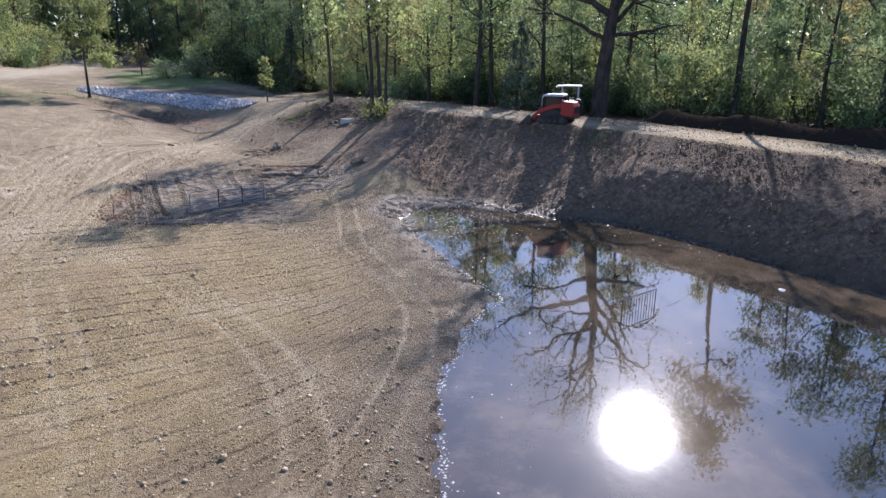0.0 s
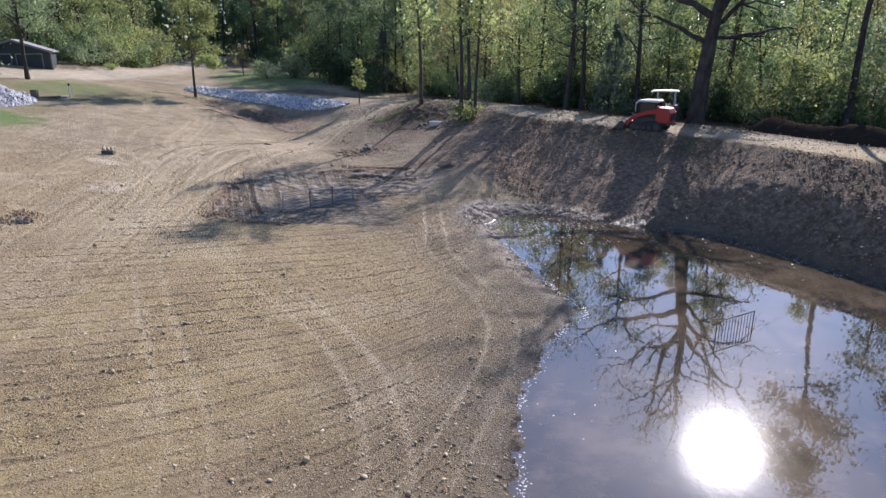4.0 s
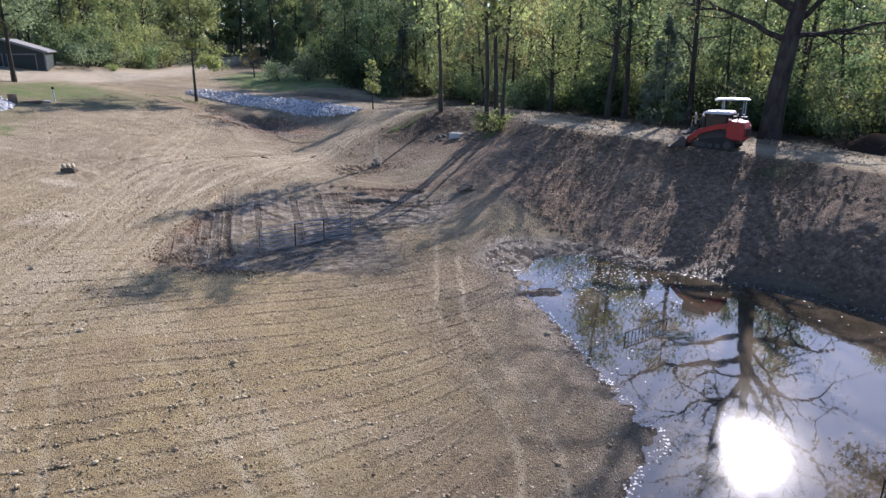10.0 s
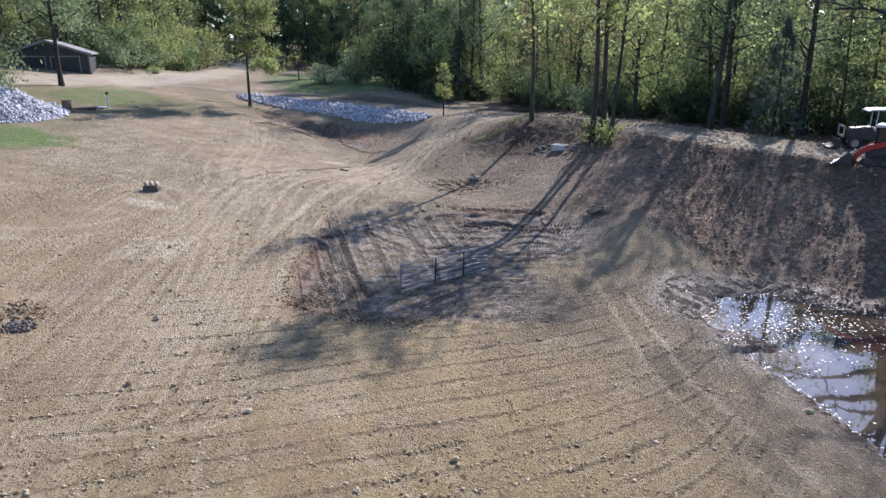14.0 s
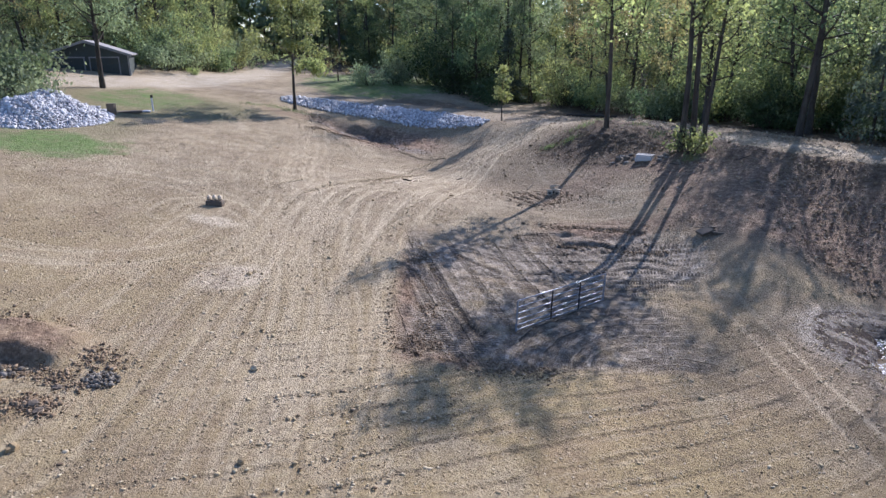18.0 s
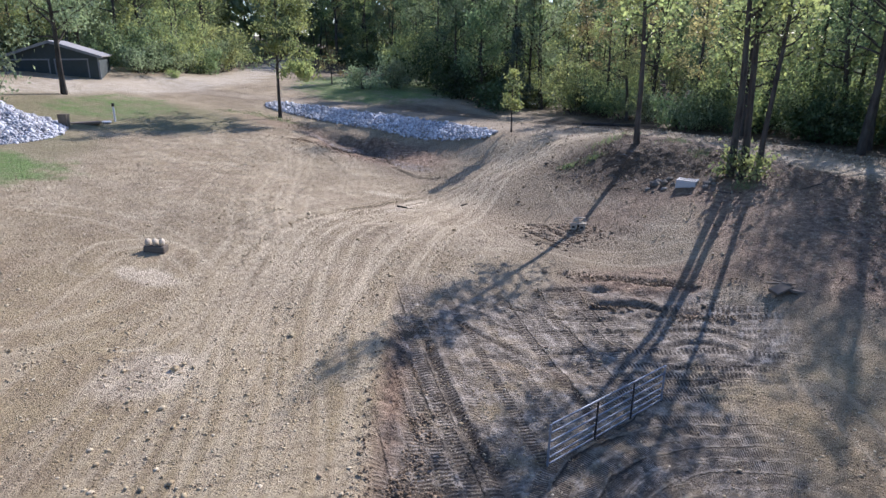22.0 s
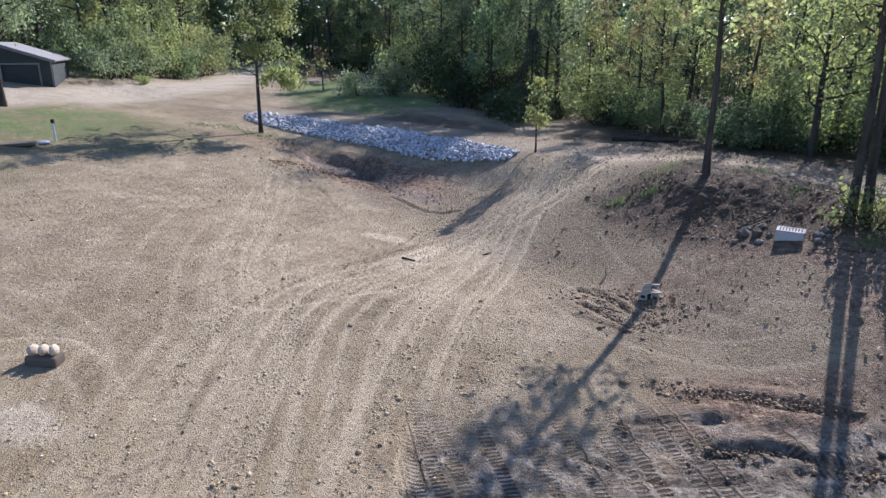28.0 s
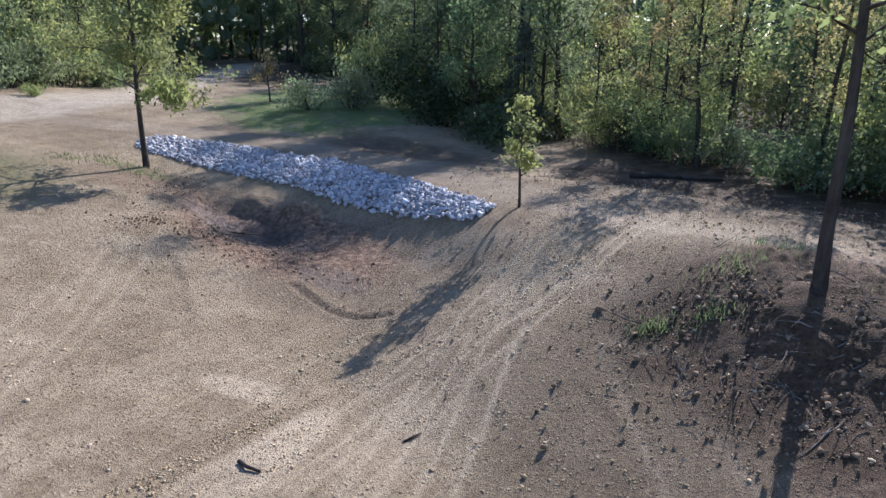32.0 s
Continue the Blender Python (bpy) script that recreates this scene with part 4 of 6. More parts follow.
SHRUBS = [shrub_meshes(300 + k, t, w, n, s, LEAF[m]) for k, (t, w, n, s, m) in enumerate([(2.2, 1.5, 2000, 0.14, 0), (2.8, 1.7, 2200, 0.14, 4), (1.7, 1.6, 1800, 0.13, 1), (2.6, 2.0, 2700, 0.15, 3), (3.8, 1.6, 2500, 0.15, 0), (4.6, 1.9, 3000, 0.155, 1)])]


def grow_wood():
    rng = np.random.default_rng(7)
    placed = []
    for ring, box in ((WOOD, (-100, 95, -20, 170)), (WEST, (-112, -56, 40, 150))):
        edge = [(*p, 0) for p in ring]
        for _ in range(9000):
            x, y = rng.uniform(box[0], box[1]), rng.uniform(box[2], box[3])
            if not inside(ring, x, y):
                continue
            d = float(along(np.array(x), np.array(y), edge[:-2])[0])
            if d > 34 or math.degrees(math.atan2(x - (-6), y + 2)) > 52:
                continue
            gap = 2.9 if d < 7 else 4.0 if d < 16 else 5.2
            if any((x - a) ** 2 + (y - b) ** 2 < gap * gap for a, b in placed):
                continue
            placed.append((x, y))
            open_side = x > 5 and y < 75
            k = int(rng.choice(7, p=[0.22, 0.08, 0.18, 0.08, 0.22, 0.12, 0.1] if open_side else [0.2, 0.2, 0.14, 0.12, 0.12, 0.14, 0.08]))
            plant("forest_tree", KINDS[k], (x, y), rng.uniform(0, 360), rng.uniform(0.82, 1.15) * (1 if d < 8 else 0.82) * (0.72 if -17 < x < 1 and d < 9 else 0.86 if open_side else 1), LABELS[k], "tree", "trees of the wood", tip=(rng.normal(0, 3.0), rng.normal(0, 3.0)))
    # brush along the wood's edge
    for ring, n in ((WOOD[1:14], 250), (WEST[:9], 80)):
        seg = [(p, q, math.dist(p, q)) for p, q in zip(ring, ring[1:])]
        total = sum(s[2] for s in seg)
        for _ in range(n):
            s = rng.uniform(0, total)
            for p, q, ln in seg:
                if s < ln:
                    break
                s -= ln
            nx, ny = -(q[1] - p[1]) / ln, (q[0] - p[0]) / ln
            off = rng.uniform(-0.4, 14.0) if rng.uniform() < 0.6 else rng.uniform(-0.4, 3.0)
            x, y = p[0] + (q[0] - p[0]) * s / ln - nx * off * (1 if ring[0] != WEST[0] else -1), p[1] + (q[1] - p[1]) * s / ln - ny * off * (1 if ring[0] != WEST[0] else -1)
            if not inside(WOOD if ring[0] != WEST[0] else WEST, x, y) and off > 0.5:
                continue
            k = int(rng.choice(6, p=[0.2, 0.2, 0.12, 0.12, 0.2, 0.16]))
            bush("shrub", SHRUBS[k], (x, y), rng.uniform(0, 360), rng.uniform(0.7, 1.25), ("green", "grey-green", "yellowing", "dark green", "tall green", "tall yellow-green")[k] + " leafy shrub under the trees at the wood's edge", "shrubs of the wood's edge")
    return len(placed)


grow_wood()


def far_wood():
    """The depth of the wood, too far in to tell one tree from the next."""
    rng = np.random.default_rng(17)
    cells = []
    for ring, n in ((WOOD[:15], 36000), (WEST[:9], 9000)):
        seg = [(p, q, math.dist(p, q)) for p, q in zip(ring, ring[1:])]
        w = np.array([s[2] for s in seg])
        pick = rng.choice(len(seg), n, p=w / w.sum())
        t = rng.uniform(0, 1, n)
        a, b = np.array([s[0] for s in seg])[pick], np.array([s[1] for s in seg])[pick]
        way = (b - a) / np.linalg.norm(b - a, axis=1)[:, None]
        back = np.stack([way[:, 1], -way[:, 0]], 1) * (1 if ring[0] == WOOD[0] else -1)
        p = a + (b - a) * t[:, None] + back * rng.uniform(20, 44, n)[:, None]
        z = height(p[:, 0], p[:, 1]) + rng.uniform(0, 1, n) ** 0.9 * (np.where(p[:, 0] > 5, 14.5, 17.0) + 2.0 * np.sin(p[:, 0] * 0.4) + np.sin(p[:, 1] * 0.9))
        cells.append(np.stack([p[:, 0], p[:, 1], z], 1))
    # the last of it, a wooded rise that closes the view
    n = 42000
    a = rng.uniform(math.radians(-52), math.radians(50), n)
    r = rng.uniform(150, 185, n)
    p = np.stack([-6 + r * np.sin(a), r * np.cos(a)], 1)
    z = height(p[:, 0], p[:, 1]) + rng.uniform(0, 1, n) * (26 + 3 * np.sin(a * 23) + 2 * np.sin(a * 61))
    hill = quads("distant_wood", leaves_at(rng, np.stack([p[:, 0], p[:, 1], z], 1), 0.5, n, 1.7), LEAF[4])
    tagged(new("distant_wood", hill), "distant grey-green wooded rise closing the view", "woodland", kind="stuff")
    p = np.concatenate(cells)
    p = p[(p[:, 1] > 30) | (p[:, 0] > 20)]
    me = quads("far_wood", leaves_at(rng, p, 0.3, int(len(p) * 1.3), 0.5), LEAF[0])
    return tagged(new("far_wood", me), "deep green leafy woodland behind the nearer trees", "woodland", kind="stuff")


far_wood()
# ---- single trees ----
def oak_meshes(seed):
    """A broad old oak: a leaning trunk, heavy crooked limbs forking three times, few leaves left."""
    rng = np.random.default_rng(seed)
    pts = np.array([(0, 0, -0.4), (0, 0, 0.5), (0.12, 0.02, 3.0), (0.42, 0.05, 6.0), (0.85, 0.1, 9.0), (0.7, 0.2, 12.0), (1.1, 0.25, 15.0), (0.9, 0.3, 18.0)])
    rad = np.array([0.74, 0.58, 0.48, 0.40, 0.25, 0.15, 0.08, 0.02])
    trunk = mesh_of("trunk", *tubes([(pts, rad)], 14), OAK_BARK, True)
    limbs, ends = [], []

    def fork(start, way, length, r, level, out):
        steps = (9, 6, 5, 3)[level]
        p, rr = limb(rng, start, way, length, r, steps, (0.035, 0.02, 0.0, -0.02)[level], (0.26, 0.3, 0.32, 0.3)[level])
        out.append((p, rr))
        if level == 3:
            ends.append(p[-1])
            return
        for k in range((6, 5, 3)[level]):
            i = int(rng.integers(2, steps + 1))
            go = (p[i] - p[i - 1]) / np.linalg.norm(p[i] - p[i - 1])
            bend = rng.normal(0, 0.6, 3)
            fork(p[i], go + bend, length * rng.uniform(0.34, 0.58), rr[i] * rng.uniform(0.5, 0.72), level + 1, out)

    for high, around, up, length, r in [(5.2, 176, 12, 6.0, 0.17), (5.4, 8, 30, 5.6, 0.17), (5.4, 200, 48, 8.0, 0.25), (6.2, 335, 32, 6.2, 0.17), (6.8, 150, 50, 8.0, 0.26), (7.4, 60, 40, 6.2, 0.17), (8.0, 190, 58, 8.4, 0.25), (8.6, 10, 50, 7.4, 0.20), (9.4, 165, 44, 6.6, 0.17), (10.4, 285, 48, 6.0, 0.15), (11.2, 80, 50, 5.4, 0.13), (12.4, 195, 52, 5.4, 0.11), (13.4, 0, 50, 4.6, 0.1), (14.6, 120, 55, 4.0, 0.08)]:
        at = np.array([np.interp(high, pts[:, 2], pts[:, i]) for i in range(3)])
        a, e = radians(around), radians(up)
        out = []
        fork(at, np.array([math.cos(a) * math.cos(e), math.sin(a) * math.cos(e), math.sin(e)]), length, r, 0, out)
        limbs.append(mesh_of("limb", *tubes(out, 5), OAK_BARK, True))
    return trunk, limbs, quads("crown", leaves_at(rng, np.array(ends), 0.3, 2400, 0.13, clump=0.4), LEAF[2])


plant("oak_tree", oak_meshes(11), (10.8, 45.8), 0, 1.0, "big half-bare oak with thick dark trunk on the dam")
plant("golden_oak", tree_meshes(14, 21.0, 0.22, 0.58, 20, 5.2, 7000, 0.2, LEAF[2], OAK_BARK, lean=(0.02, 0), wild=0.25, twigs=6, spread=0.6, split=True), (20.0, 45.5), 0, 1.0, "tall oak with a golden brown autumn crown behind the dam")
plant("lone_tree", tree_meshes(12, 11.9, 0.13, 0.42, 22, 2.0, 1500, 0.18, LEAF[1], BARK, lean=(-0.05, 0), twigs=5, spread=0.36, split=True), (-9.0, 53.6), 10, 1.0, "slender tree with sparse yellow leaves beside the lane")
for k, (x, y, tall, g, lean) in enumerate([(-5.25, 48.8, 13.8, 0.145, (-0.02, 0)), (-4.6, 49.15, 14.4, 0.14, (0.0, 0)), (-4.15, 48.55, 12.8, 0.1, (0.04, 0.0))]):
    plant("clump_tree", tree_meshes(20 + k, tall, g, 0.4, 20, 2.7, 1250, 0.19, LEAF[1], BARK, lean=lean, twigs=5, spread=0.44, split=True), (x, y), 0, 1.0, "tall thin sparse-leaved tree of a clump on the bank", "tree", "clump of trees on the bank")
plant("lane_tree", tree_meshes(31, 10.5, 0.12, 0.30, 20, 4.0, 9500, 0.155, LEAF[1], BARK, lean=(-0.02, 0), twigs=5, spread=0.36, up=0.35, split=True), (-35.4, 66.5), 40, 1.0, "young yellow-green tree beside the stone apron")


def low_bough():
    """The leafy bough that hangs low from the young tree by the apron."""
    rng = np.random.default_rng(34)
    tree = bpy.data.objects["lane_tree"]
    lines = [limb(rng, (0, 0, 3.4), (0.9, -0.3, 0.25), 3.0, 0.045, 7, -0.07, 0.08)]
    ends = []
    for i in (3, 4, 5, 6, 7, 7, 6, 5):
        q, r = limb(rng, lines[0][0][i], rng.normal(0, 0.6, 3) + np.array([0.5, 0, -0.5]), 0.9, 0.014, 4, -0.05, 0.25)
        lines.append((q, r))
        ends += [q[2], q[3], q[4]]
    m = Matrix.Rotation(radians(-40), 4, "Z")
    for name, me in (("limb", mesh_of("limb", *tubes(lines, 5), BARK, True)), ("leaf_spray", quads("leaf_spray", leaves_at(rng, np.array(ends), 0.26, 1300, 0.15, 0.5), LEAF[1]))):
        me.transform(m)
        part(name, me, tree)


low_bough()
plant("yard_tree", tree_meshes(32, 12.0, 0.19, 0.28, 19, 4.8, 9000, 0.17, LEAF[4], BARK, twigs=4, spread=0.6, up=0.6, split=True), (-49.6, 60.4), 70, 1.0, "spreading tree with thin grey-green leaves before the garage")
plant("sapling", tree_meshes(33, 3.9, 0.04, 0.28, 12, 0.9, 900, 0.15, LEAF[1], BARK, twigs=2, spread=0.2, up=0.7, sides=6, split=True), (-16.6, 62.6), 0, 1.0, "slim sapling with pale green leaves by the stone apron")
for k, (x, y, tall, full) in enumerate([(2.8, 57.0, 15.5, 1700), (4.4, 60.4, 15.5, 2200), (8.6, 57.4, 15.0, 2300), (28.5, 36.5, 17.0, 5000), (26.5, 40.0, 13.5, 3200), (-1.4, 65.6, 8.5, 2200), (-19.5, 87.0, 16.0, 6000), (-22.8, 93.0, 18.0, 7000), (-16.2, 84.5, 14.0, 5000), (-26.0, 98.5, 18.5, 7000), (-28.0, 104.0, 18.0, 6500), (-21.5, 97.5, 18.0, 6000), (-32.0, 110.5, 18.0, 6000)]):
    plant("edge_tree", tree_meshes(50 + k, tall, 0.2, 0.3, 17, 4.2, full, 0.18, LEAF[4 if x < -15 else k % 2], BARK, twigs=4, spread=0.62, split=True), (x, y), 40 * k, 1.0, "tall leafy tree standing at the edge of the wood", "tree", "trees along the lane")
for k, (x, y, tall) in enumerate([(-25.4, 87.4, 9.0), (-22.0, 83.4, 8.5), (-28.4, 91.5, 11.0), (-23.6, 90.6, 11.5)]):
    plant("shade_tree", tree_meshes(80 + k, tall, 0.14, 0.16, 16, 3.4, 3000, 0.19, LEAF[0], BARK, twigs=4, spread=0.5, up=0.5, split=True), (x, y), 70 * k, 1.0, "dense low green tree shading the lawn and lane", "tree", "dark trees by the lawn")
bush("root_sprouts", shrub_meshes(320, 1.7, 0.65, 700, 0.14, LEAF[1]), (-4.75, 48.2), 0, 1.0, "bright green sprouts at the foot of the tree clump", category="shrub")


def conifer(at, tall, label, wide=1.0):
    rng = np.random.default_rng(int(abs(at[0] * 10)))
    v, f = tubes([(np.array([(0, 0, -0.2), (0.03, 0, tall * 0.5), (0, 0, tall)]), (0.11, 0.07, 0.01))], 7)
    ends, sp = [], []
    for k in range(110):
        h = rng.uniform(0.08, 0.99)
        r = (1 - h) ** 0.8 * tall * 0.30 * wide * rng.uniform(0.4, 1)
        a = rng.uniform(0, 6.28)
        ends.append((r * math.cos(a), r * math.sin(a), h * tall - 0.15 * r))
        sp.append(0.12 + 0.16 * (1 - h))
    return plant("conifer", (mesh_of("trunk", v, f, BARK, True), [], quads("crown", leaves_at(rng, np.array(ends), np.array(sp), 3200, 0.16, 0.5), NEEDLE)), at, 0, 1.0, label)


conifer((6.4, 55.6), 7.4, "grey-green cedar at the wood's edge behind the lane", 0.95)
conifer((-18.5, 82.0), 7.5, "dark green cedar shading the edge of the lawn")

# ---- shrubs on and round the lawn ----
for at, k, s, hi, label in [((-34.8, 85.6), 1, 1.0, 1.0, "grey-green shrub on the mown lawn"), ((-32.6, 88.0), 1, 1.15, 1.1, "grey-green willow-like shrub on the mown lawn"),
                            ((-30.2, 93.0), 5, 1.25, 1.2, "tall bright yellow-green shrub behind the lawn"), ((-33.6, 95.5), 1, 1.5, 1.2, "pale silvery shrub behind the lawn"),
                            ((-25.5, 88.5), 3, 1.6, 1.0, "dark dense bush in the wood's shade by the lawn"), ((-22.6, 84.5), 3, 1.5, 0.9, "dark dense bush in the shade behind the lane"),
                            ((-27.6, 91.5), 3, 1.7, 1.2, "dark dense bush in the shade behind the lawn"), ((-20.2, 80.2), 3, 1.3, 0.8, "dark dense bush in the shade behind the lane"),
                            ((-46.0, 49.5), 1, 1.35, 1.0, "grey-green bush behind the pile of pale rock"), ((-49.0, 51.8), 0, 1.5, 1.1, "big green bush behind the pile of pale rock"),
                            ((-52.5, 54.0), 1, 1.5, 1.2, "grey-green bush beside the garage"), ((-54.0, 50.0), 4, 1.2, 1.2, "tall green bush beside the garage"),
                            ((-52.0, 77.5), 2, 0.5, 0.9, "small round bush beside the gravel drive"), ((-58, 92), 0, 1.2, 1.2, "green bush beside the drive"), ((-60.5, 88), 1, 1.3, 1.2, "silvery bush beside the drive"), ((-62, 83), 4, 1.2, 1.1, "tall green bush behind the drive"),
                            ((-54.6, 76.4), 1, 1.15, 1.0, "grey-green bush behind the gravel drive"), ((-55.4, 79.0), 0, 1.3, 1.1, "green bush behind the gravel drive"), ((-55.2, 82.0), 1, 1.3, 1.1, "grey-green bush behind the gravel drive"),
                            ((-56.2, 85.2), 5, 1.1, 1.0, "tall yellow-green bush behind the gravel drive"), ((-56.8, 88.6), 0, 1.4, 1.1, "green bush behind the gravel drive"), ((-58.0, 95.5), 5, 1.2, 1.0, "tall yellow-green bush behind the gravel drive"),
                            ((-59.2, 99.5), 1, 1.5, 1.2, "silvery bush behind the gravel drive"), ((-57.6, 79.5), 4, 1.3, 1.1, "tall green bush behind the drive"), ((-58.6, 86.0), 5, 1.2, 1.2, "tall yellow-green bush behind the drive")]:
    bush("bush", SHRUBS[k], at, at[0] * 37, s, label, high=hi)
plant("small_tree", tree_meshes(41, 3.4, 0.06, 0.3, 11, 1.6, 700, 0.16, LEAF[2], BARK, twigs=3, spread=0.28, up=0.5, sides=6, split=True), (-39.6, 88.2), 0, 1.0, "small dark-stemmed tree with russet leaves on the lawn")

# ---- colours of made things ----
RED = paint("loader_orange_red", (0.40, 0.018, 0.012), 0.4, dirt=0.3)
BLACK = paint("black_rubber", (0.018, 0.017, 0.016), 0.75, dirt=0.4)
STEEL = paint("dark_worn_steel", (0.07, 0.068, 0.065), 0.5, 0.6, 0.4)
PALE = paint("pale_grey_paint", (0.62, 0.63, 0.64), 0.4, dirt=0.2)
GALV = paint("galvanised_tube", (0.30, 0.32, 0.36), 0.38, 0.6, 0.35)
IRON = paint("rusty_black_iron", (0.035, 0.03, 0.028), 0.6, 0.3, 0.5, (0.10, 0.05, 0.025))
CONCRETE = paint("weathered_concrete", (0.47, 0.45, 0.42), 0.85, dirt=0.4, dirt_color=(0.30, 0.27, 0.22))
GREENWALL = paint("dark_green_siding", (0.030, 0.042, 0.040), 0.6, dirt=0.3, dirt_color=(0.06, 0.06, 0.05))
TRIM = paint("grey_trim", (0.20, 0.21, 0.21), 0.6, dirt=0.3)
SHINGLE = paint("grey_shingle", (0.30, 0.285, 0.27), 0.9, dirt=0.5, dirt_color=(0.25, 0.23, 0.20))
TIMBER = paint("weathered_timber", (0.17, 0.13, 0.09), 0.85, dirt=0.5, dirt_color=(0.08, 0.06, 0.045))
BEIGE = paint("beige_panel", (0.40, 0.36, 0.28), 0.5, dirt=0.3)


def glass_material():
    m = Mat("dark_cab_glass")
    return m.finish((0.02, 0.024, 0.026), 0.06, spec=0.5)


GLASS = glass_material()


def build_loader():
    """A compact track loader, its nose along +x."""
    t = thing("track_loader", pose(6.95, 40.9, float(height(6.95, 40.9)) + 0.0, 0, 0, 152), "orange-red compact track loader with black tracks on the dam", "loader")
    for s in (-1, 1):
        y = s * 0.66
        tr = part("track", prism_bm([(-1.05, 0.12), (-0.85, 0.0), (0.62, 0.0), (0.95, 0.2), (0.9, 0.36), (0.1, 0.52), (-0.55, 0.62), (-0.95, 0.5)], 0.4, 0.05), t, "black rubber track", BLACK)
        tr.location = (0, y, 0)
        for k in range(9):
            lug = part("lug", box_bm((0.06, 0.42, 0.05), bevel=0.01), tr, material=BLACK)
            lug.location = (-0.85 + 0.18 * k, 0, -0.005)
        for x, r in ((-0.72, 0.17), (-0.3, 0.11), (0.05, 0.11), (0.4, 0.11), (0.66, 0.15)):
            part("roller", rod_bm((x, s * 0.21, 0.22 if r < 0.13 else 0.28), (x, s * 0.225, 0.22 if r < 0.13 else 0.28), r, 14), tr, material=STEEL)
    part("chassis", prism_bm([(-1.2, 0.35), (0.7, 0.3), (0.85, 0.5), (0.7, 0.8), (-1.2, 0.85)], 0.86, 0.04), t, "dark frame", STEEL)
    part("engine_cover", prism_bm([(-1.35, 0.5), (-0.55, 0.5), (-0.55, 1.35), (-0.75, 1.42), (-1.25, 1.32), (-1.38, 1.1)], 1.3, 0.06), t, "red engine cover", RED)
    part("rear_grille", box_bm((0.03, 0.8, 0.4), (-1.385, 0, 0.85), 0.01), t, "black grille", BLACK)
    for s in (-1, 1):
        part("tail_light", box_bm((0.04, 0.14, 0.07), (-1.36, s * 0.5, 1.12), 0.01), t, "pale lamp", PALE)
    cab = part("cab", box_bm((1.12, 0.91, 0.05), (0.025, 0, 1.64), 0.012), t, "black cab frame", IRON)
    for x in (-0.5, 0.55):
        for y in (-0.42, 0.42):
            part("cab_post", box_bm((0.07, 0.07, 0.92), (x, y, 1.17), 0.012), cab, "black cab post", IRON)
    part("cab_floor", box_bm((1.2, 0.9, 0.12), (0.02, 0, 0.78), 0.03), t, "dark cab base", STEEL)
    part("roof", prism_bm([(-0.62, 1.66), (0.62, 1.66), (0.66, 1.72), (0.55, 1.78), (-0.55, 1.8), (-0.66, 1.73)], 0.98, 0.03), t, "sunlit pale cab roof", PALE)
    for s in (-1, 1):
        part("side_window", box_bm((0.92, 0.02, 0.72), (0.02, s * 0.43, 1.24), 0.004), cab, "dark glass", GLASS)
    part("windscreen", box_bm((0.02, 0.74, 0.72), (0.56, 0, 1.24), 0.004), cab, "dark glass", GLASS)
    part("rear_window", box_bm((0.02, 0.74, 0.5), (-0.51, 0, 1.36), 0.004), cab, "dark glass", GLASS)
    part("seat", join_bm(box_bm((0.4, 0.45, 0.12), (-0.15, 0, 0.98), 0.03), box_bm((0.1, 0.45, 0.5), (-0.36, 0, 1.25), 0.03)), cab, "black seat", BLACK)
    for s in (-1, 1):
        arm = part("lift_arm", prism_bm([(-1.3, 1.18), (-1.05, 1.36), (-0.1, 1.2), (0.75, 0.92), (1.25, 0.48), (1.3, 0.25), (1.12, 0.22), (0.95, 0.5), (0.55, 0.74), (-0.2, 0.98), (-1.1, 1.08)], 0.14, 0.02), t, "red lift arm", RED)
        arm.location = (0, s * 0.56, 0)
        cy = part("cylinder", rod_bm((-0.8, s * 0.56, 0.62), (0.1, s * 0.56, 1.0), 0.045, 10), t, "steel ram", STEEL)
        part("piston", rod_bm((0.1, s * 0.56, 1.0), (0.4, s * 0.56, 0.9), 0.024, 8), cy, "bright rod", GALV)
        part("head_lamp", box_bm((0.06, 0.14, 0.08), (0.68, s * 0.33, 1.6), 0.012), t, "small lamp", PALE)
    part("crossbar", rod_bm((1.1, -0.6, 0.42), (1.1, 0.6, 0.42), 0.06, 10), t, "red cross tube", RED)
    bucket = part("bucket", prism_bm([(1.22, 0.04), (1.95, 0.0), (1.97, 0.04), (1.36, 0.12), (1.28, 0.34), (1.4, 0.52), (1.34, 0.56), (1.2, 0.4)], 1.75, 0.008), t, "dark steel bucket", STEEL)
    for s in (-1, 1):
        part("side_plate", prism_bm([(1.22, 0.05), (1.94, 0.02), (1.42, 0.54), (1.22, 0.4)], 0.03), bucket, material=STEEL).location = (0, s * 0.86, 0)
    part("cutting_edge", box_bm((0.12, 1.75, 0.025), (1.98, 0, 0.01), 0.004), bucket, "worn steel edge", GALV)
    part("exhaust", rod_bm((-0.95, 0.35, 1.3), (-0.95, 0.35, 1.62), 0.035, 10), t, "black stack", IRON)
    return t


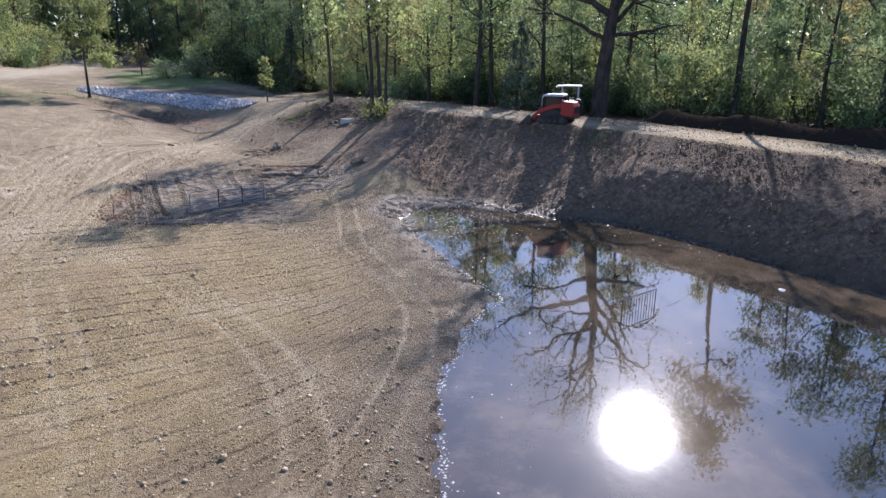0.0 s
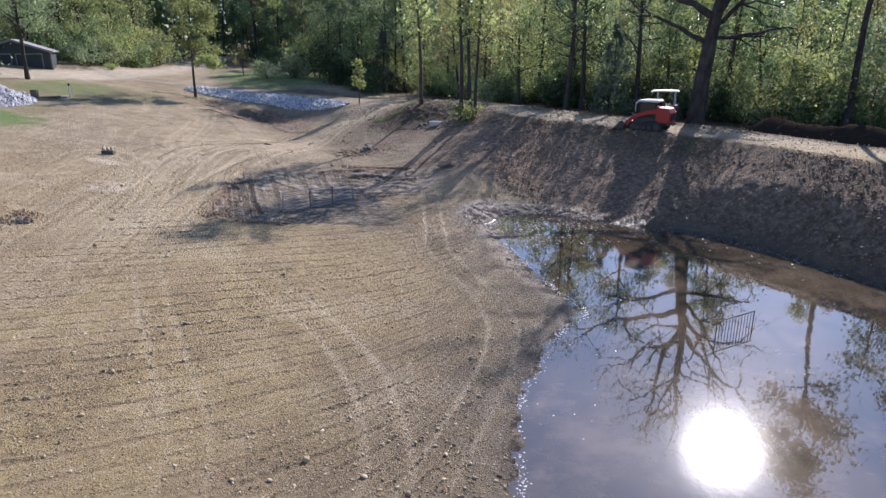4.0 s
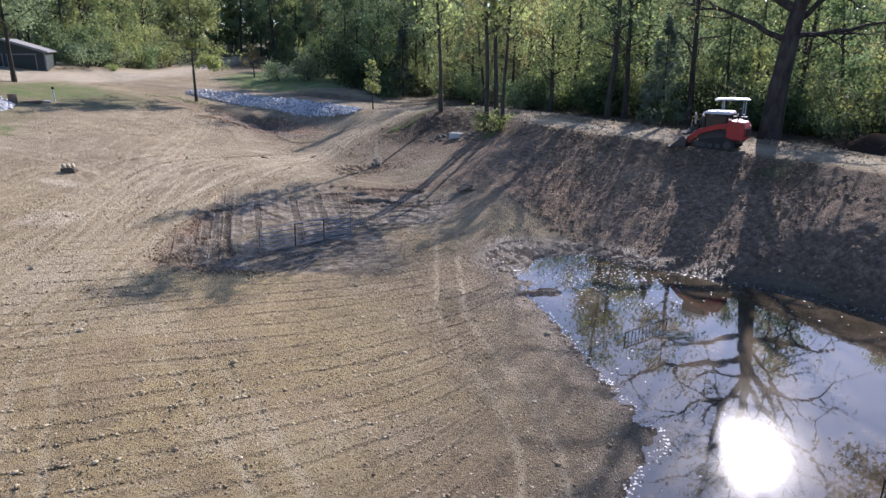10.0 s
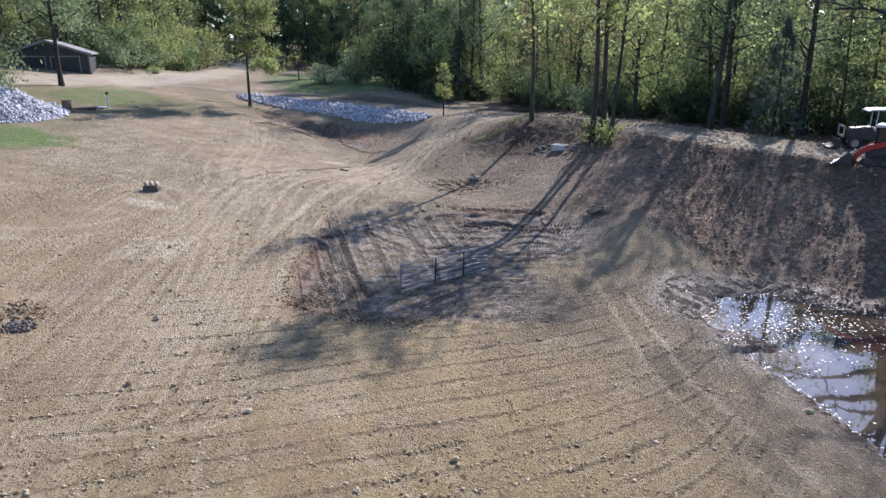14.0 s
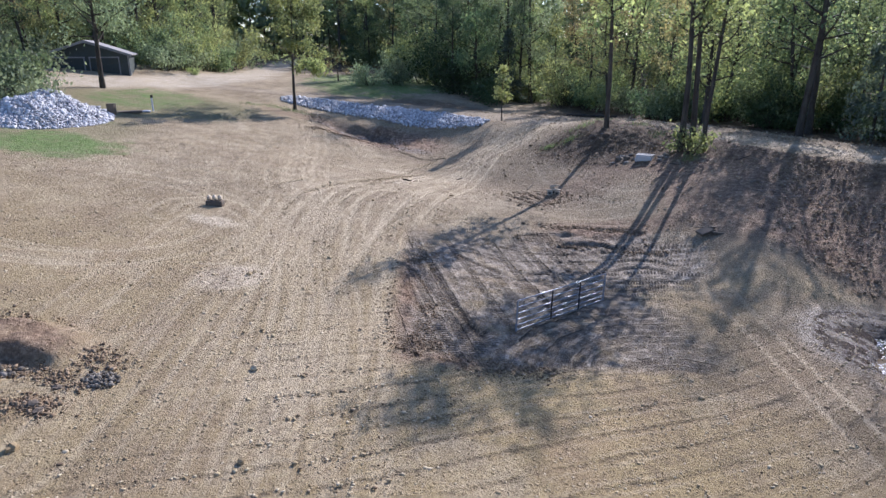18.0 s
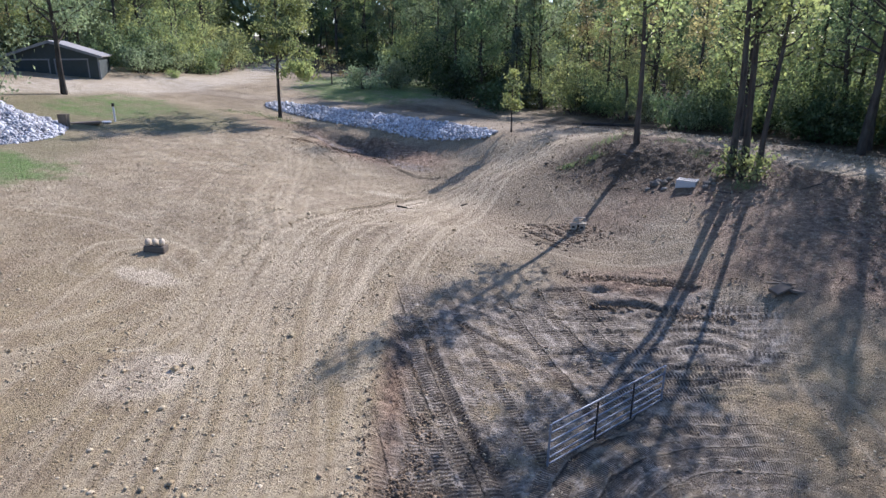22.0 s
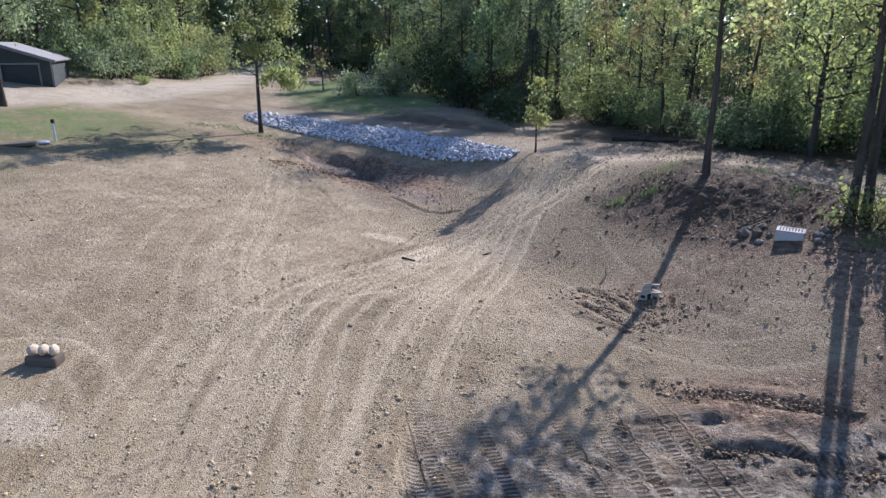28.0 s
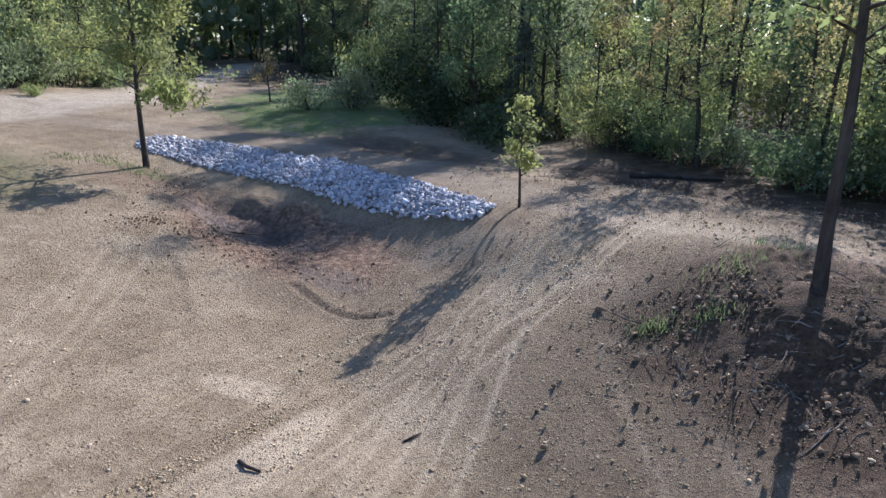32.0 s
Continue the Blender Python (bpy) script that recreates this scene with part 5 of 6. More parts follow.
def build_wheel(parent, x, y, r, w):
    bm = bmesh.new()
    prof = [(r * 0.55, -w / 2), (r * 0.92, -w / 2), (r, -w * 0.3), (r, w * 0.3), (r * 0.92, w / 2), (r * 0.55, w / 2)]
    n = 20
    rings = [[bm.verts.new((x + a * math.cos(6.2832 * k / n), y + b, r + a * math.sin(6.2832 * k / n))) for a, b in prof] for k in range(n)]
    for k in range(n):
        for i in range(len(prof)):
            j = (i + 1) % len(prof)
            bm.faces.new((rings[k][i], rings[k][j], rings[(k + 1) % n][j], rings[(k + 1) % n][i]))
    bmesh.ops.recalc_face_normals(bm, faces=bm.faces[:])
    tyre = part("tyre", bm, parent, "black ribbed tyre", BLACK)
    part("rim", rod_bm((x, y - w * 0.35, r), (x, y + w * 0.35, r), r * 0.56, 16), tyre, "pale rim", BEIGE)
    return tyre


def build_tractor():
    t = thing("tractor", pose(8.4, 46.0, float(height(8.4, 46.0)), 0, 0, 172), "small dark tractor with a pale flat canopy behind the loader", "tractor")
    for s in (-1, 1):
        build_wheel(t, -0.75, s * 0.62, 0.52, 0.3)
        build_wheel(t, 0.95, s * 0.55, 0.34, 0.2)
    part("body", prism_bm([(-1.0, 0.5), (0.2, 0.45), (1.2, 0.5), (1.25, 0.8), (1.15, 1.05), (0.2, 1.15), (0.0, 0.85), (-0.9, 0.85)], 0.62, 0.05), t, "dark hood and frame", STEEL)
    part("seat", join_bm(box_bm((0.42, 0.45, 0.14), (-0.55, 0, 1.0), 0.04), box_bm((0.12, 0.45, 0.42), (-0.78, 0, 1.25), 0.04)), t, "black seat", BLACK)
    for s in (-1, 1):
        part("fender", prism_bm([(-1.25, 0.8), (-1.1, 1.1), (-0.4, 1.12), (-0.2, 0.9), (-0.25, 0.86), (-0.45, 1.06), (-1.05, 1.04), (-1.2, 0.78)], 0.3, 0.01), t, "dark mudguard", STEEL).location = (0, s * 0.62, 0)
        for x in (-0.95, 0.15):
            part("post", rod_bm((x, s * 0.5, 0.95), (x, s * 0.52, 1.95), 0.028, 8), t, "pale canopy post", PALE)
    part("canopy", prism_bm([(-1.15, 1.95), (0.45, 1.93), (0.6, 1.88), (0.6, 1.92), (0.45, 2.0), (-0.2, 2.03), (-1.15, 2.01)], 1.3, 0.02), t, "pale flat canopy", PALE)
    st = part("steering_wheel", rod_bm((0.0, 0, 1.28), (-0.03, 0, 1.31), 0.19, 16), t, "black wheel", BLACK)
    part("column", rod_bm((0.15, 0, 1.0), (0.0, 0, 1.28), 0.03, 8), st, material=IRON)
    fl = part("front_frame", join_bm(box_bm((0.06, 1.2, 0.09), (1.5, 0, 1.12), 0.015), box_bm((0.06, 0.09, 0.5), (1.5, -0.56, 0.9), 0.015), box_bm((0.06, 0.09, 0.5), (1.5, 0.56, 0.9), 0.015), box_bm((0.06, 1.2, 0.09), (1.5, 0, 0.66), 0.015)), t, "beige loader frame", BEIGE)
    part("bucket", prism_bm([(1.6, 0.1), (2.1, 0.06), (2.12, 0.1), (1.72, 0.2), (1.68, 0.5), (1.6, 0.5)], 1.4, 0.01), fl, "dark bucket", STEEL)
    return t


build_loader()
build_tractor()


def build_garage():
    """A two-door garage, its gable to the yard; the front runs along +x of its own axes."""
    a, b = Vector((-53.2, 68.9, 0)), Vector((-59.3, 65.1, 0))
    run = math.degrees(math.atan2(a.y - b.y, a.x - b.x))
    width, deep, wall, rise = (a - b).length, 6.4, 2.4, 1.2
    z = 5.3
    t = thing("garage", pose(b.x, b.y, z, 0, 0, run), "dark green garage with a low gable and two wide doors", "garage")
    # front wall in pieces round the doors
    doors = [(0.5, width / 2 - 0.25), (width / 2 + 0.25, width - 0.9)]
    edges = [0.0] + [e for d in doors for e in d] + [width]
    for k in range(0, 6, 2):
        part("front_wall", box_bm((edges[k + 1] - edges[k], 0.15, 2.15 + 0.4), ((edges[k] + edges[k + 1]) / 2, 0, 0.875)), t, material=GREENWALL)
    part("front_gable", prism_bm([(0, 2.15), (width, 2.15), (width, wall), (width / 2, wall + rise), (0, wall)], 0.15), t, material=GREENWALL)
    for x in (0.075, width - 0.075):
        part("side_wall", box_bm((0.15, deep - 0.16, wall + 0.4), (x, deep / 2 + 0.005, wall / 2 - 0.2)), t, material=GREENWALL)
    part("rear_wall", prism_bm([(0, -0.4), (width, -0.4), (width, wall), (width / 2, wall + rise), (0, wall)], 0.15), t, material=GREENWALL).location = (0, deep, 0)
    for lo, hi in doors:
        d = part("door", box_bm((hi - lo - 0.08, 0.06, 2.1), ((lo + hi) / 2, 0.04, 1.05)), t, "dark panelled overhead door", GREENWALL)
        for k in range(4):
            part("door_panel", box_bm((hi - lo - 0.2, 0.03, 0.46), ((lo + hi) / 2, -0.0, 0.27 + 0.52 * k), 0.012), d, material=GREENWALL)
        part("door_head", box_bm((hi - lo + 0.2, 0.05, 0.12), ((lo + hi) / 2, -0.1, 2.19)), t, "grey trim board", TRIM)
        for x in (lo - 0.02, hi + 0.02):
            part("door_jamb", box_bm((0.1, 0.05, 2.13), (x, -0.1, 1.06)), t, "grey trim board", TRIM)
    for x in (0.05, width - 0.05):
        part("corner_board", box_bm((0.14, 0.05, wall), (x, -0.1, wall / 2)), t, "grey trim board", TRIM)
    slope = math.atan2(rise, width / 2)
    ln = (width / 2 + 0.3) / math.cos(slope)
    for s in (-1, 1):
        ang = -math.degrees(slope) * s * -1
        cx = width / 2 + s * (width / 2 + 0.3) / 2
        cz = wall + rise - (width / 2 + 0.3) / 2 * math.tan(slope) + 0.08
        rf = part("roof_side", box_bm((ln, deep + 0.9, 0.09), (0, 0, 0), 0.0), t, "grey shingled roof slope", SHINGLE)
        rf.matrix_local = pose(cx, deep / 2, cz, 0, s * math.degrees(slope), 0)
        for k in range(14):
            c = part("shingle_course", box_bm((ln / 14 + 0.02, deep + 0.92, 0.018), (-ln / 2 + ln * (k + 0.5) / 14, 0, 0.052), turn=None), rf, material=SHINGLE)
        bd = part("barge_board", box_bm((ln, 0.04, 0.16)), t, "grey barge board", TRIM)
        bd.matrix_local = pose(cx, -0.47, cz - 0.08, 0, s * math.degrees(slope), 0)
    return t


build_garage()


def build_gate():
    """A tubular steel field gate standing by itself, sagging on its brace."""
    a, b = Vector((-11.93, 29.73, 0)), Vector((-9.38, 33.2, 0))
    za, zb = float(height(a.x, a.y)), float(height(b.x, b.y))
    run = math.degrees(math.atan2(b.y - a.y, b.x - a.x))
    ln = (b - a).length
    t = thing("field_gate", pose(a.x, a.y, za, 0, -math.degrees(math.atan2(zb - za, ln)), run), "galvanised tubular field gate standing on the scraped clay", "gate")
    hi = 0.95
    for k in range(6):
        z = 0.04 + (hi - 0.04) * (k / 5) ** 1.12
        part("rail", rod_bm((0.04, 0, z), (ln - 0.04, 0, z), 0.019, 8), t, "bright tubular rail", GALV)
    for x in (0.0, ln):
        part("end_post", rod_bm((x, 0, 0.0), (x, 0, hi), 0.024, 8), t, "bright end tube", GALV)
    for x in (ln * 0.36, ln * 0.68):
        part("brace", box_bm((0.045, 0.025, hi - 0.02), (x, -0.03, hi / 2), 0.006), t, "dark flat brace", IRON)
    return t


build_gate()


def build_panel(a, b, hi, label):
    """A barred panel standing in the shallow water."""
    a, b = Vector((*a, 0)), Vector((*b, 0))
    ln = (b - a).length
    t = thing("barred_panel", pose(a.x, a.y, -0.45, 0, 0, math.degrees(math.atan2(b.y - a.y, b.x - a.x))), label, "panel", "panels in the pond")
    top = hi + 0.45
    for z in (0.42, top):
        part("rail", rod_bm((0, 0, z), (ln, 0, z), 0.015, 8), t, material=IRON)
    n = 12
    for k in range(n + 1):
        x = ln * k / n
        part("bar", rod_bm((x, 0, -0.1), (x, 0, top + (0.02 if k in (0, n) else 0)), 0.017 if k in (0, n) else 0.0095, 6), t, material=IRON)
    return t


build_panel((1.5, 25.2), (2.85, 26.45), 0.25, "dark barred steel panel standing in shallow pond water")
build_panel((5.6, 18.75), (6.95, 19.75), 0.5, "dark barred steel panel standing deeper in the pond")

# ---- stones ----
ICO = np.array([(0, 0, 1), *[(0.894 * math.cos(a), 0.894 * math.sin(a), 0.447) for a in np.arange(5) * 1.2566], *[(0.894 * math.cos(a + 0.6283), 0.894 * math.sin(a + 0.6283), -0.447) for a in np.arange(5) * 1.2566], (0, 0, -1)])
ICO_F = [(0, 1 + i, 1 + (i + 1) % 5) for i in range(5)] + [(1 + i, 6 + i, 1 + (i + 1) % 5) for i in range(5)] + [(1 + (i + 1) % 5, 6 + i, 6 + (i + 1) % 5) for i in range(5)] + [(6 + i, 11, 6 + (i + 1) % 5) for i in range(5)]


OCT = np.array([(1, 0, 0), (0, 1, 0), (-1, 0, 0), (0, -1, 0), (0, 0, 1), (0, 0, -1)], float)
OCT_F = [(0, 1, 4), (1, 2, 4), (2, 3, 4), (3, 0, 4), (1, 0, 5), (2, 1, 5), (3, 2, 5), (0, 3, 5)]


def heap_mesh(name, p, size, material, rng, flat=0.7, form=ICO, form_f=ICO_F, rag=0.24):
    """Many angular stones in one mesh."""
    n = len(p)
    k = len(form)
    base = form[None] * (1 + rng.normal(0, rag, (n, k, 1)))
    q = rng.normal(0, 1, (n, 4))
    q /= np.linalg.norm(q, axis=1)[:, None]
    w, x, y, z = q.T
    rot = np.stack([1 - 2 * (y * y + z * z), 2 * (x * y - z * w), 2 * (x * z + y * w), 2 * (x * y + z * w), 1 - 2 * (x * x + z * z), 2 * (y * z - x * w), 2 * (x * z - y * w), 2 * (y * z + x * w), 1 - 2 * (x * x + y * y)], 1).reshape(n, 3, 3)
    sc = rng.uniform(0.55, 1.25, (n, 1, 3))
    v = np.einsum("nij,nkj->nki", rot, base * sc) * np.asarray(size).reshape(-1, 1, 1) * np.array([1, 1, flat]) + np.asarray(p)[:, None]
    f = (np.array(form_f)[None] + k * np.arange(n)[:, None, None]).reshape(-1, 3).astype(np.int32)
    me = bpy.data.meshes.new(name)
    me.vertices.add(k * n)
    me.vertices.foreach_set("co", v.astype(np.float32).ravel())
    me.loops.add(3 * len(f))
    me.loops.foreach_set("vertex_index", f.ravel())
    me.polygons.add(len(f))
    me.polygons.foreach_set("loop_start", np.arange(0, 3 * len(f), 3, dtype=np.int32))
    me.update(calc_edges=True)
    me.materials.append(material)
    return me


def scatter_field():
    rng = np.random.default_rng(5)
    n = 460000
    x, y = rng.uniform(-36, 2, n), rng.uniform(6, 62, n)
    keep = pond_side(x, y) > 0.15
    saw = np.abs(furrow(x, y) + 0.17 + 0.03 * ripple(x * 5, y * 5, 6) - np.floor(furrow(x, y) + 0.17) - 0.5)
    row = smooth(35, 29, y) * smooth(-22, -15, x) * (1 - dug(x, y))
    on = np.exp(-(saw / 0.07) ** 2) * row * np.clip(0.6 + 0.7 * ripple(x * 1.7, y * 1.7, 32), 0.1, 1)
    patch = np.clip(0.5 + 0.6 * ripple(x * 1.3, y * 1.3, 31), 0, 1)
    keep &= rng.uniform(0, 1, n) < (0.10 + 0.10 * patch) * (1 - 0.35 * smooth(30, 40, y)) + 0.85 * on
    x, y, on = x[keep], y[keep], on[keep]
    s = np.clip(rng.lognormal(math.log(0.0155), 0.52, len(x)) * (1 + 0.55 * on), 0.008, 0.06)
    p = np.stack([x, y, height(x, y) + s * 0.15], 1)
    dark = rng.uniform(0, 1, len(x)) < 0.10 + 0.08 * smooth(30, 40, y) + 0.15 * on
    big = s > 0.028
    for name, mat, pick, label in (("field_stones", PEBBLE, ~dark, "small pale stones scattered over the graded soil"), ("soil_clods", CLOD, dark, "brown crumbs and clods of soil along the rills")):
        tagged(new(name, heap_mesh(name, p[pick & ~big], s[pick & ~big], mat, rng, 0.5, OCT, OCT_F)), label, "stones" if mat is PEBBLE else "clods", kind="stuff")
        tagged(new(name, heap_mesh(name, p[pick & big], s[pick & big], mat, rng, 0.5)), label.replace("small", "larger").replace("crumbs and clods", "larger clods"), "stones" if mat is PEBBLE else "clods", kind="stuff")
    # crumbs too fine to count, thickest on the freshly graded part
    n = 130000
    x, y = rng.uniform(-27, 1.6, n), rng.uniform(8, 58, n)
    near = np.where((x > -15) & (y < 34), 1.0, 0.10)
    ok = (pond_side(x, y) > 0.1) & (rng.uniform(0, 1, n) < near * np.clip(0.75 + 0.6 * ripple(x * 2.1, y * 2.1, 36), 0.25, 1.0))
    x, y = x[ok], y[ok]
    s = np.clip(rng.lognormal(math.log(0.0145), 0.35, len(x)), 0.008, 0.03)
    p = np.stack([x, y, height(x, y) + s * 0.3], 1)
    pale = rng.uniform(0, 1, len(x)) < 0.72
    tagged(new("fine_stones", heap_mesh("fine_stones", p[pale], s[pale], PEBBLE, rng, 0.75, OCT, OCT_F)), "fine pale grit strewn over the graded soil", "stones", kind="stuff")
    tagged(new("fine_crumbs", heap_mesh("fine_crumbs", p[~pale], s[~pale] * 1.15, CLOD, rng, 0.75, OCT, OCT_F)), "fine brown crumbs strewn over the graded soil", "clods", kind="stuff")
    # loose lumps and debris on the dam's face
    n = 70000
    x, y = rng.uniform(-7.5, 19, n), rng.uniform(20, 56, n)
    dc, _ = along(x, y, CREST)
    ok = (crest_side(x, y) < 0) & (dc > 2.0) & (dc < 10.5) & (pond_side(x, y) > 0.1) & (rng.uniform(0, 1, n) < 0.05 + 0.85 * smooth(-3.6, -1.2, x))
    x, y = x[ok], y[ok]
    s = np.clip(rng.lognormal(math.log(0.03), 0.5, len(x)), 0.012, 0.11)
    tagged(new("bank_clods", heap_mesh("bank_clods", np.stack([x, y, height(x, y) + s * 0.5], 1), s, CLOD, rng, 0.7, OCT, OCT_F)), "dark loose clods covering the dam's steep face", "clods", kind="stuff")
    # loose stones pushed aside along the ways over the upper field
    k = 26
    cx, cy = rng.uniform(-30, -14, k), rng.uniform(22, 58, k)
    pick = rng.integers(0, k, 900)
    x, y = cx[pick] + rng.normal(0, 1.3, 900), cy[pick] + rng.normal(0, 1.6, 900)
    s = np.clip(rng.lognormal(math.log(0.036), 0.35, 900), 0.02, 0.085)
    tagged(new("loose_stones", heap_mesh("loose_stones", np.stack([x, y, height(x, y) + 0.15 * s], 1), s, PEBBLE, rng, 0.5)), "pale loose stones lying in clusters on the trodden soil", "stones", kind="stuff")
    # strings of stones thrown up beside the wheel ways
    xs, ys = [], []
    for k in range(16):
        base = WHEELS[(3, 4, 3, 4, 3)[k % 5]][0]
        off, slant = rng.uniform(-3.2, 3.2), rng.uniform(-0.05, 0.05)
        line = np.array(curve([(a + off + slant * (b - 35), b + 0.4 * off) for a, b in base], 10))[:, :2]
        lo = rng.uniform(0, 0.6)
        t = rng.uniform(lo, lo + rng.uniform(0.15, 0.35), 420) * (len(line) - 1)
        t = np.clip(t, 0, len(line) - 1.001)
        i = t.astype(int)
        at = line[i] + (line[i + 1] - line[i]) * (t - i)[:, None] + rng.normal(0, 0.09, (420, 2))
        xs.append(at[:, 0])
        ys.append(at[:, 1])
    x, y = np.concatenate(xs), np.concatenate(ys)
    ok = dug(x, y) < 0.3
    x, y = x[ok], y[ok]
    s = np.clip(rng.lognormal(math.log(0.022), 0.4, len(x)), 0.01, 0.06)
    tagged(new("wayside_stones", heap_mesh("wayside_stones", np.stack([x, y, height(x, y) + 0.12 * s], 1), s, PEBBLE, rng, 0.48, OCT, OCT_F)), "strings of small stones thrown up beside the wheel ways", "stones", kind="stuff")
    # fallen leaves
    n = 30000
    x, y = rng.uniform(-22, 22, n), rng.uniform(22, 82, n)
    dc, _ = along(x, y, CREST)
    ok = (dc < 10) & (pond_side(x, y) > 0.2) & (rng.uniform(0, 1, n) < np.where(crest_side(x, y) > 0, 0.9, 0.35))
    x, y = x[ok], y[ok]
    p = np.stack([x, y, height(x, y) + 0.05], 1)
    fallen = leaf_material("fallen_leaves", (0.16, 0.10, 0.05), (0.28, 0.20, 0.11), (0.5, 0.42, 0.28), 0.2)
    tagged(new("fallen_leaves", quads("fallen_leaves", leaves_at(rng, p, 0.02, len(p), 0.09, 0.0), fallen)), "dry fallen leaves on the lane and bank", "leaves", kind="stuff")


scatter_field()


def rock_bed(name, where, rise, count, size, nearest, label, category):
    """A bed of broken rock: the nearest stones are parts of their own, the rest one joined part."""
    rng = np.random.default_rng(count)
    t = thing(name, Matrix.Identity(4), label, category)
    p = where(rng, count)
    s = np.clip(rng.lognormal(math.log(size), 0.33, count), size * 0.5, size * 2.2)
    p[:, 2] = height(p[:, 0], p[:, 1]) + rise(p[:, 0], p[:, 1]) + rng.uniform(-0.4, 0.35, count) * s
    order = np.argsort(np.hypot(p[:, 0] - nearest[0], p[:, 1] - nearest[1]))
    forms = [heap_mesh("rock", np.zeros((1, 3)), [1.0], ROCK, rng, 0.85, rag=0.34) for _ in range(8)]
    for i in order[:290]:
        ob = new("rock", forms[int(rng.integers(0, 8))])
        ob.parent = t
        ob.matrix_world = pose(*p[i], rng.uniform(0, 40), rng.uniform(0, 40), rng.uniform(0, 360)) @ Matrix.Diagonal((s[i], s[i], s[i], 1))
    rest = part("rock_mass", heap_mesh("rock_mass", p[order[290:]], s[order[290:]], ROCK, rng, 0.85, rag=0.34), t)
    tagged(rest, kind="stuff")
    return t


APRON = [(-37.0, 70.4, 1.5), (-33, 69.9, 1.9), (-27.6, 68.6, 1.75), (-21.9, 65.0, 1.3), (-18.3, 62.3, 0.8)]


def on_apron(rng, n):
    pts = []
    while len(pts) < n:
        x, y = rng.uniform(-40, -16, 4000), rng.uniform(59, 74, 4000)
        d, w = along(x, y, APRON)
        ok = d < w * rng.uniform(0.8, 1.05, 4000)
        pts += list(zip(x[ok], y[ok]))
    return np.array([(a, b, 0.0) for a, b in pts[:n]])


rock_bed("stone_apron", on_apron, lambda x, y: 0.07 + 0 * x, 6800, 0.08, (-18.5, 61.5), "band of pale broken limestone lining the slope under the lane", "riprap")


def on_pile(rng, n):
    r, a = np.sqrt(rng.uniform(0, 1, n)), rng.uniform(0, 6.28, n)
    return np.stack([-43.6 + 4.6 * r * np.cos(a) * 0.72, 47.6 + 4.6 * r * np.sin(a), 0 * r], 1)


def pile_rise(x, y):
    d = np.hypot((x + 43.6) / 0.72, y - 47.6)
    return np.clip(1.75 - 0.40 * d, 0, 1.5) + 0.12 * np.sin(2.1 * y) * np.clip(4.0 - d, 0, 1)


rock_bed("rock_pile", on_pile, pile_rise, 7600, 0.085, (-40.5, 45.0), "heap of pale broken limestone on the grass", "rock pile")


def core(name, parent, cx, cy, rx, ry, rise, material):
    v, f = [(cx, cy, float(height(cx, cy)) + float(rise(np.array(cx), np.array(cy))) - 0.1)], []
    for k in range(1, 9):
        for j in range(28):
            a = j * 2 * math.pi / 28
            x, y = cx + rx * k / 8 * math.cos(a), cy + ry * k / 8 * math.sin(a)
            v.append((x, y, float(height(x, y)) + float(rise(np.array(x), np.array(y))) - (0.1 if k < 8 else 0.3)))
    for j in range(28):
        f.append((0, 1 + j, 1 + (j + 1) % 28))
    for k in range(7):
        for j in range(28):
            a, b = 1 + k * 28 + j, 1 + k * 28 + (j + 1) % 28
            f.append((a, a + 28, b + 28, b))
    return part(name, mesh_of(name, v, f, material, True), parent)


core("heap_core", bpy.data.objects["rock_pile"], -43.6, 47.6, 4.5 * 0.72, 4.5, pile_rise, ROCK)

# ---- loose things on the field ----
def rest(x, y, turn=0.0, sink=0.0):
    return pose(x, y, float(height(x, y)) - sink, 0, 0, turn)


DARKROCK = stone_material("grey_rubble", (0.09, 0.076, 0.058), (0.17, 0.145, 0.112), (0.33, 0.29, 0.235))
BOARD = paint("pale_weathered_board", (0.42, 0.36, 0.27), 0.85, dirt=0.5, dirt_color=(0.20, 0.15, 0.10))
BROWNROCK = paint("brown_slab", (0.12, 0.095, 0.07), 0.9, dirt=0.5)
PALESTONE = paint("pale_rounded_stone", (0.56, 0.47, 0.34), 0.85, dirt=0.4, dirt_color=(0.25, 0.19, 0.13))


def build_slab():
    t = thing("stone_slab", rest(-25.6, 36.7, 12) @ Matrix.Diagonal((0.82, 0.82, 0.82, 1)), "grey slab with three pale rounded stones on top", "stones")
    part("slab", box_bm((0.86, 0.5, 0.3), (0, 0, 0.12), 0.07, (0, 3, 0)), t, "grey-brown slab", BROWNROCK)
    for k, x in enumerate((-0.29, 0.0, 0.28)):
        bm = bmesh.new()
        bmesh.ops.create_icosphere(bm, subdivisions=2, radius=0.14)
        bmesh.ops.scale(bm, vec=(0.82, 1.7, 1.25), verts=bm.verts)
        bmesh.ops.rotate(bm, verts=bm.verts, matrix=Euler((radians(-28), 0, radians(8 * k - 4))).to_matrix())
        bmesh.ops.translate(bm, vec=(x, 0.02, 0.38), verts=bm.verts)
        part("rounded_stone", bm, t, "pale rounded stone", PALESTONE)
    return t


build_slab()


